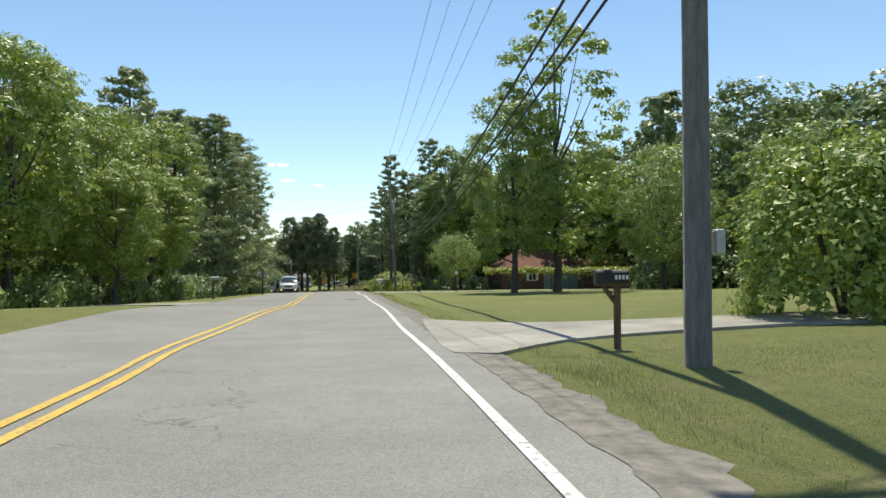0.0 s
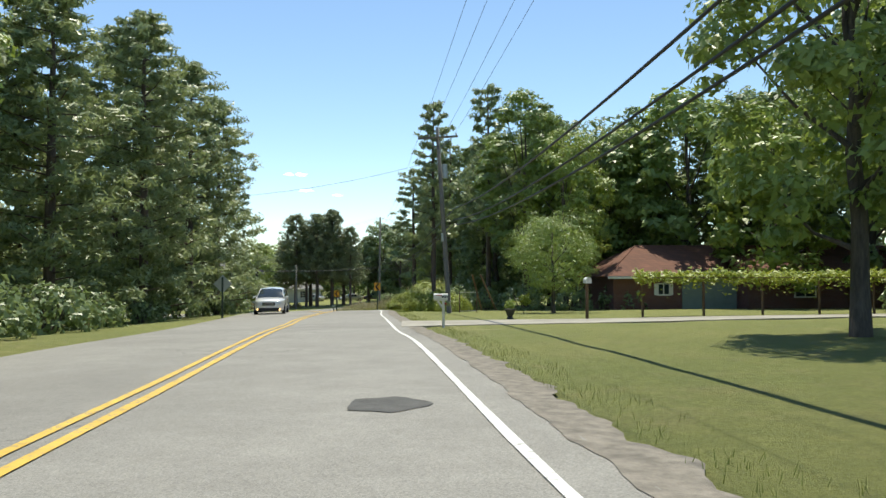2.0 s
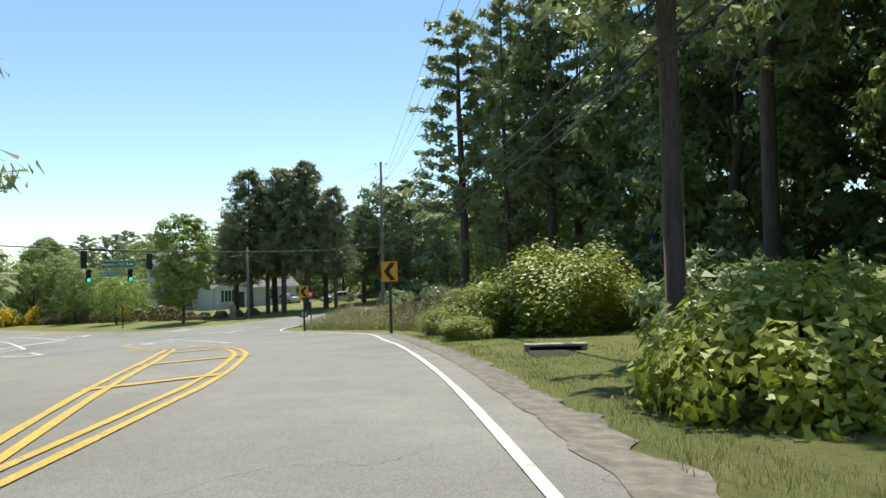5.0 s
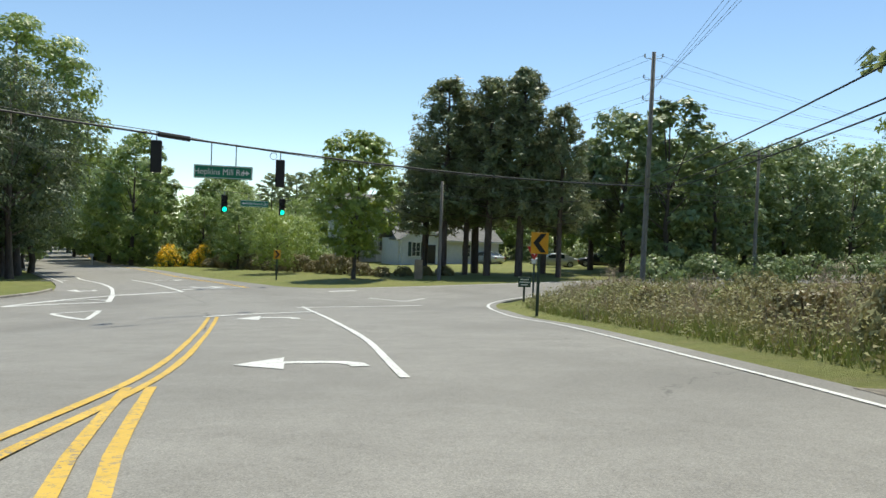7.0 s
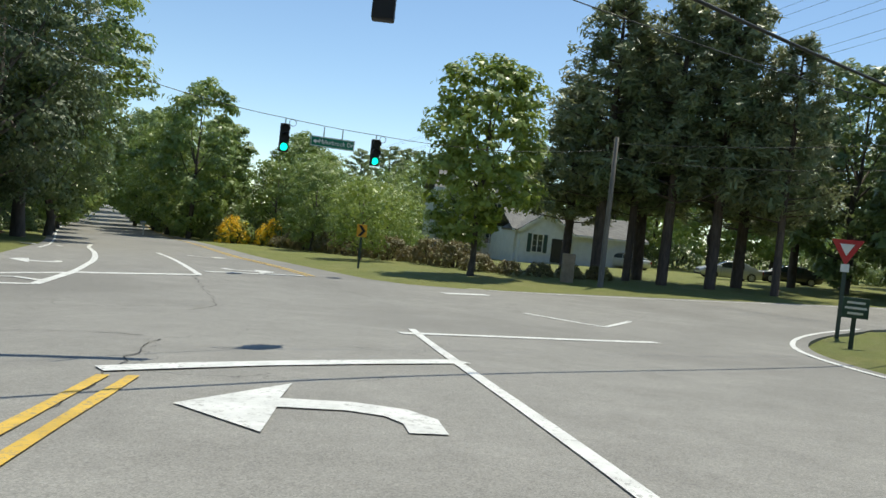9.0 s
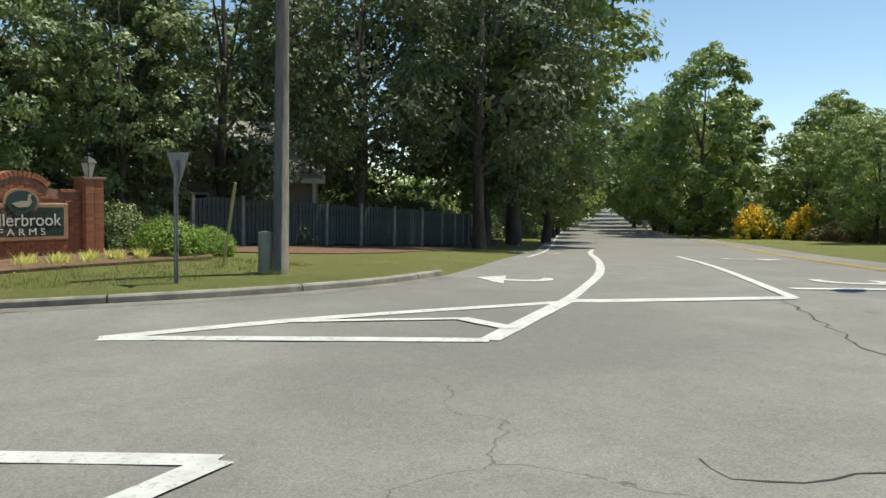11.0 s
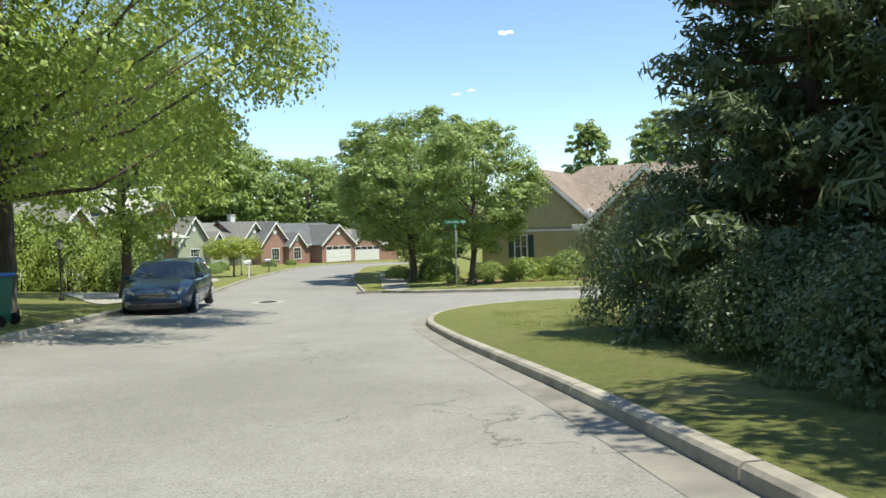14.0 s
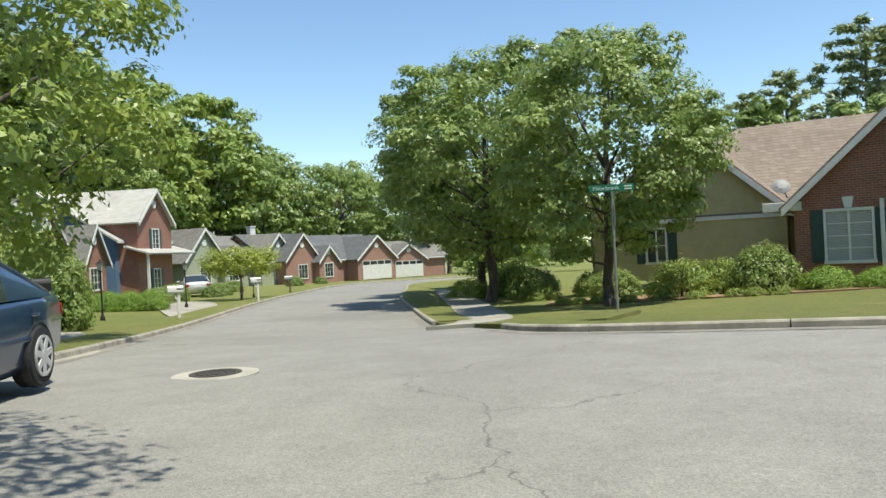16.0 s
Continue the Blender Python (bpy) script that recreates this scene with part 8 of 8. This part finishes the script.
for k in range(64):
    f = random.random()
    px, py = np.array((-1.0, 25.0)) * (1 - f) + np.array((-8.6, 55.5)) * f
    px += random.uniform(-0.3, 4.4) * (1 - 0.55 * f) + 0.9 * math.sin(math.pi * f)
    plant((tangle, scrub, russet, tangle, loose, scrub, bramble)[k % 7], px, py, None, random.uniform(0.65, 1.15) * (0.5 if k % 7 == 6 else 1), "", "shrubs on the roadside bank", random.uniform(0.9, 1.35))
# hedge row and yellow bushes across the crossing
for k in range(13):
    x, y = -50.5 + 2.0 * k, 98.0 - 1.62 * k + (0.5 if k % 2 else 0)
    plant(russet, x, y, None, 1.0 + 0.25 * ((k * 7) % 3) / 2, "", "hedge row behind the corner lawn", 1.0 + 0.2 * ((k * 5) % 3))
for k in range(4):
    plant(russet, -24.4 + 1.5 * k, 77.4 + 0.8 * k, None, 0.75, "", "hedge row behind the corner lawn")
for x, y, s in ((-56.9, 100.2, 1.15), (-53.4, 101.4, 1.1)):
    plant(blossom, x, y, None, s, "", "yellow bushes")
    plant(blossom_leaf, x + 0.3, y + 0.5, None, s, "", "yellow bushes")
# hedge along the second driveway, and the vine arbour
e = thing("arbour", (0, 0, 0), 0, "long low vine trellis on posts, grown over with bright green vines", "arbour")
row = [(11.3 + 2.85 * k, -18.7 + 0.58 * k) for k in range(7)]
for x, y in row:
    bm = bmesh.new()
    box(bm, x, y, hz(x, y) - 0.2, 0.09, 0.09, 1.95, None, 0.008)
    part("post", bm, BROWN_WOOD, e)
for (x0, y0), (x1, y1) in zip(row, row[1:]):
    for off in (-0.4, 0.4):
        bm = bmesh.new()
        tube(bm, [(x0, y0 + off, hz(x0, y0) + 1.68), (x1, y1 + off, hz(x1, y1) + 1.68)], 0.02, 5)
        part("rail", bm, BROWN_WOOD, e)
np.random.seed(12)
f = np.random.rand(7500)
q = np.stack([np.interp(f, (0, 1), (11.0, 28.6)), np.interp(f, (0, 1), (-18.76, -15.2)), np.zeros(7500)], 1)
q[:, 1] += np.random.normal(0, 0.32, 7500)
lumpy = np.array([noise.noise((a * 0.9, 0, 5)) + 0.6 * noise.noise((a * 3, 2, 5)) for a in q[:, 0]])
q[:, 2] = height(q[:, 0], q[:, 1]) + 1.72 + 0.14 * lumpy + np.random.normal(0, 0.13, 7500) - (np.random.rand(7500) < 0.06) * np.random.uniform(0, 0.7, 7500)
leaf_cloud("vine", q, np.tile((0, -0.2, 0.5), (7500, 1)), 0.1, KUDZU, e)
# urn with a plant, and a staked sapling
e = thing("planter", (5.5, -19.75, hz(5.5, -19.75)), 0, "small dark urn planter with flowers beside the driveway", "planter")
bm = bmesh.new()
lathe(bm, [(0.13, -0.02), (0.15, 0.04), (0.1, 0.1), (0.22, 0.38), (0.26, 0.42), (0.22, 0.43), (0.02, 0.4)], 16)
part("urn", bm, plain("dark_urn", (0.07, 0.065, 0.06), 0.7, 0, 6, 0.25, 0.2), e)
u = unit(260)
leaf_cloud("plant", u * np.random.uniform(0.3, 1, (260, 1)) * (0.27, 0.27, 0.25) + (0, 0, 0.62), u, 0.045, LEAF_LIGHT, e)
sapling = broad_tree(93, 1.15, 0.4, 0.45, KUDZU, 0.06, 8, 5, 9, label="young sapling with pale green leaves", trunk=0.02)
plant(sapling, 7.4, -9.8, 0, 1.0, "young sapling with pale green leaves on the lawn")
# bed of the brick sign
bed("mulch_bed", [(-43.4, 42.2), (-41.4, 43.6), (-40.0, 44.9), (-39.2, 46.3), (-38.95, 47.6), (-39.0, 49.2), (-39.3, 50.6), (-39.7, 51.6), (-41.6, 51.8), (-42.2, 49), (-42.4, 46.5), (-44.2, 44.2)], 0.075, MULCH, "brown mulch bed round the brick sign")
for x, y, s, h in ((-41.4, 44.5, 0.98, 1.1), (-41.05, 45.75, 1.0, 1.2), (-40.5, 50.9, 0.82, 1.1), (-40.9, 51.9, 0.7, 1.05)):
    plant(clipped, x, y, None, s, "", "clipped bushes by the sign", h)
for k, py in enumerate((46.72, 47.2, 47.98, 48.55, 49.1, 49.62, 50.1)):
    few = (0.1, 0.11, 0.1, 0.09, 0.075, 0.075, 0.04)[k]
    x = np.random.normal(-39.66 + 0.08 * math.sin(k * 2.1), few, 150)
    y = np.random.normal(py, few, 150)
    o = blades("lily_turf", x, y, 0.2, 0.018, TUFT, "small tuft of yellow-green bladed lily turf", 1.1)
    o.location.z = 0.07
    tagged(o, "small tuft of yellow-green bladed lily turf", "plant", "tufts before the sign", "thing")
roses = shrub(90, 0.3, 0.85, LEAF_OAK, 0.03, 60, 14, "rose_bush", "small rose bush with pink flowers by the sign")
np.random.seed(4)
u = unit(60)
u[:, 2] = np.abs(u[:, 2])
leaf_cloud("flower", u * (0.28, 0.28, 0.25) + (0, 0, 0.66), u, 0.035, PINK, roses)
roses.location = (-40.0, 46.75, hz(-40.0, 46.75) + 0.07)
e = thing("plate_sign", (-40.25, 45.75, hz(-40.25, 45.75) - 0.2), 90, "small dark plate on a stake before the bush", "sign")
bm = bmesh.new()
tube(bm, [(0, 0, -0.2), (0, 0, 0.75)], 0.012, 6)
part("stake", bm, STEEL, e)
bm = bmesh.new()
box(bm, 0, -0.015, 0.62, 0.34, 0.015, 0.2, None, 0.02)
pl = part("plate", bm, PANEL_GREEN, e)
e.scale = (0.75, 0.75, 0.9)
for k in range(2):
    bm = bmesh.new()
    box(bm, 0, -0.026, 0.74 - 0.07 * k, 0.24, 0.004, 0.03)
    part("line_of_writing", bm, SIGN_WHITE, pl)
# dandelions on the corner lawn
for k in range(26):
    x, y = -38.2 + random.uniform(-1.6, 0.8) - 0.25 * k / 3, 48.5 - 0.3 * k + random.uniform(-0.8, 0.8)
    if inside(np.array([x]), np.array([y]), ROAD_POLY)[0]:
        continue
    e = thing("dandelion", (x, y, hz(x, y) + 0.05), 0, "yellow dandelion on a thin stalk in the lawn", "flower", "dandelions")
    bm = bmesh.new()
    t_ = random.uniform(0.07, 0.2)
    tube(bm, [(0, 0, 0), (0.01, 0.01, t_)], 0.0022, 4)
    part("stalk", bm, GRASS, e)
    bm = bmesh.new()
    lathe(bm, [(0.004, -0.008), (0.018, 0.003), (0.012, 0.01), (0.002, 0.012)], 8, pose(0.01, 0.01, t_))
    part("flower_head", bm, BLOSSOM, e)

# corner house garden
bed("straw_bed", [(-79.3, 17.2), (-79.0, 19.4), (-78.9, 21.4), (-78.6, 23.6), (-78.7, 25.6), (-79.2, 28), (-80.8, 28), (-81.0, 25), (-82.4, 22), (-83, 18.5), (-82, 16.6)], 0.06, STRAW, "pine straw bed before the corner house")
for proto, x, y, s, h in ((round_bush, -80.7, 24.4, 1.15, 1.2), (clipped, -80.2, 26.3, 0.9, 0.9), (clipped, -80.0, 27.9, 0.9, 0.8), (loose, -80.6, 21.7, 1.25, 1.2), (round_bush, -83.5, 18.4, 1.1, 0.9), (round_bush, -86, 16.8, 1.1, 0.9), (clipped, -80.0, 29.6, 0.85, 0.8), (loose, -81.3, 22.9, 0.9, 1.6), (round_bush, -85.0, 14.2, 1.2, 1.0), (round_bush, -88.2, 12.0, 1.3, 1.1), (loose, -86.6, 10.0, 1.2, 0.9), (loose, -83.4, 15.2, 0.8, 0.8), (round_bush, -92, 10, 1.4, 1.1), (loose, -79.4, 33.4, 1.3, 1.0), (round_bush, -79.2, 35.6, 1.0, 0.9)):
    plant(proto, x, y, None, s, "", "garden shrubs", h)
for x, y in ((-79.6, 17.8), (-79.3, 19.2), (-79.2, 20.3), (-79.2, 21.4), (-79.0, 22.6), (-78.9, 23.8), (-78.8, 24.4), (-78.8, 25.1), (-79.3, 18.5)):
    plant(loose, x, y, None, 0.38, "low green flower clump in the bed", "bed flowers", 0.9)
redbud = broad_tree(91, 4.0, 2.3, 1.0, LEAF_OAK, 0.065, 16, 12, 34, label="small spreading garden tree", trunk=0.07, open_=0.2)
plant(redbud, -75.2, 31.4, 0, 0.95, "small spreading green garden tree beside the corner house")
for x, y, k in ((-75.6, 30.2, 0.75), (-75.9, 31.6, 0.85), (-75.2, 32.9, 0.8)):
    plant(russet, x, y, None, k, "low reddish-brown shrub by the corner house", "garden shrubs", 0.75)
# gardens along the kerb
tall_bush = shrub(98, 1.0, 1.3, LEAF_LIGHT, 0.03, 420, 44, "shrub", "tall rounded green bush behind the mailbox", 0.3, ragged=0.25)
for x, y, k, h in ((-65.0, 4.6, 1.9, 1.5), (-67.2, 5.6, 1.8, 1.45), (-63.2, 3.4, 1.9, 1.7), (-61.2, 2.6, 1.8, 1.6)):
    plant(tall_bush, x, y, None, k, "tall rounded green hedge bush behind the parked car", "tall hedge", h)
plant(round_bush, -66.8, 6.8, 60, 1.5, "tall rounded green bush behind the mailbox", "", 1.5)
plant(round_bush, -68.6, 3.6, 60, 1.4, "", "garden shrubs", 1.3)
for k in range(4):
    plant(clipped, -75.0 - 0.62 * k, -3.3 + 0.72 * k, None, 0.85, "low clipped green hedge by the driveway", "clipped hedge", 1.15)
for x, y, s in ((-81.5, -6.5, 0.9), (-83.5, -7.6, 0.9), (-85, -9.4, 1.0), (-90.0, -11.6, 0.8), (-92.5, -13.5, 0.9), (-97.5, -17.5, 0.9), (-108, -20.5, 0.9), (-112.6, -21.2, 0.7)):
    plant(round_bush, x, y, None, s, "", "garden shrubs", 0.9)
mushroom = broad_tree(92, 3.0, 2.5, 1.4, KUDZU, 0.06, 22, 12, 40, label="flat-topped pale green clipped tree", trunk=0.08, full=4.0)
plant(mushroom, -86.4, -5.2, 0, 1.0, "flat-topped pale green clipped tree on the lawn")

# small fair-weather clouds far beyond the woods
CLOUD, n_, l_, k_ = material("cloud_glow", 1.0)
k_.inputs["Base Color"].default_value = (0.9, 0.9, 0.9, 1)
# emission stands in for sunlight on the clouds
k_.inputs["Emission Color"].default_value, k_.inputs["Emission Strength"].default_value = (0.93, 0.96, 1.0, 1), 0.75
random.seed(3)
for x, y, z, s in ((-241, 1384, 186, 1.0), (-221, 1391, 157, 0.7), (-167, 1399, 149, 0.6), (-1372, -543, 360, 0.9), (-1363, -612, 259, 0.4), (-1035, 1125, 232, 1.0), (-1355, -640, 254, 0.4)):
    bm = bmesh.new()
    for k in range(9):
        u = random.uniform(-1, 1)
        m = pose(u * 17 * s, random.uniform(-4, 4), random.uniform(-1.5, 2.5) * s) @ Matrix.Diagonal((random.uniform(4, 8) * s, 5 * s, random.uniform(2.2, 4.2) * (1.2 - abs(u)) * s, 1))
        bmesh.ops.create_icosphere(bm, subdivisions=2, radius=1.0, matrix=m)
    o = part("cloud", bm, CLOUD, None, smooth=True)
    o.matrix_basis = pose(x, y, z, 0, 0, math.degrees(math.atan2(y - 20, x + 40)) - 90)
    tagged(o, "small white fair-weather cloud in a blue sky", "cloud", "clouds", "structure")

# rough grass along the verges
np.random.seed(77)
lawn_a = np.vstack([side(EDGE[(EDGE[:, 1] > -84) & (EDGE[:, 1] < -73.5)], -1.2), [(11.5, -73.5), (12.5, -82)]])
lawn_c = np.vstack([side(EDGE[(EDGE[:, 1] > -1) & (EDGE[:, 1] < 22)], -1.1), [(1.5, 20), (3.5, 8), (4, -1)]])
lawn_d = [(-36.1, 51.5), (-35.3, 49.5), (-36.7, 46), (-38.7, 43.2), (-42.8, 40), (-46, 37.7), (-46.4, 40.2), (-43.6, 42.2), (-41.4, 43.6), (-40.0, 44.9), (-39.2, 46.3), (-38.9, 47.8), (-39.0, 49.2), (-39.4, 51.4), (-37.6, 53)]
lawn_e = [(-57.3, 29.8), (-59.4, 30.4), (-60.3, 33), (-56, 35), (-51, 35.2), (-48.4, 36.4), (-52.7, 32.6)]
verge = np.vstack([side(EDGE[(EDGE[:, 1] > -90) & (EDGE[:, 1] < 24)], -0.95), side(EDGE[(EDGE[:, 1] > -90) & (EDGE[:, 1] < 24)], -1.75)[::-1]])
for poly, per, tall in ((lawn_a, 1200, 0.014), (lawn_c, 400, 0.045), (lawn_d, 800, 0.05), (lawn_e, 700, 0.02), (verge, 160, 0.06)):
    x, y = scatter(poly, per)
    keep = np.array([noise.noise((a * 0.8, b * 0.8, 3.0)) + 0.6 * noise.noise((a * 3, b * 3, 9.0)) for a, b in zip(x, y)]) > np.random.uniform(-0.35, 0.75, len(x))
    for outline, label in DRIVES:
        keep &= ~inside(x, y, outline)
    x, y = x[keep], y[keep]
    o = blades("grass_blades", x, y, tall, 0.004, BLADE, "short mown grass blades on the lawn", 0.9)
    o.location.z = 0.11 if poly is lawn_d or poly is lawn_e else 0.02
retire(clipped, loose, round_bush, bramble, mound, tangle, russet, scrub, blossom, blossom_leaf, big_bush, redbud, mushroom, sapling, tall_bush)
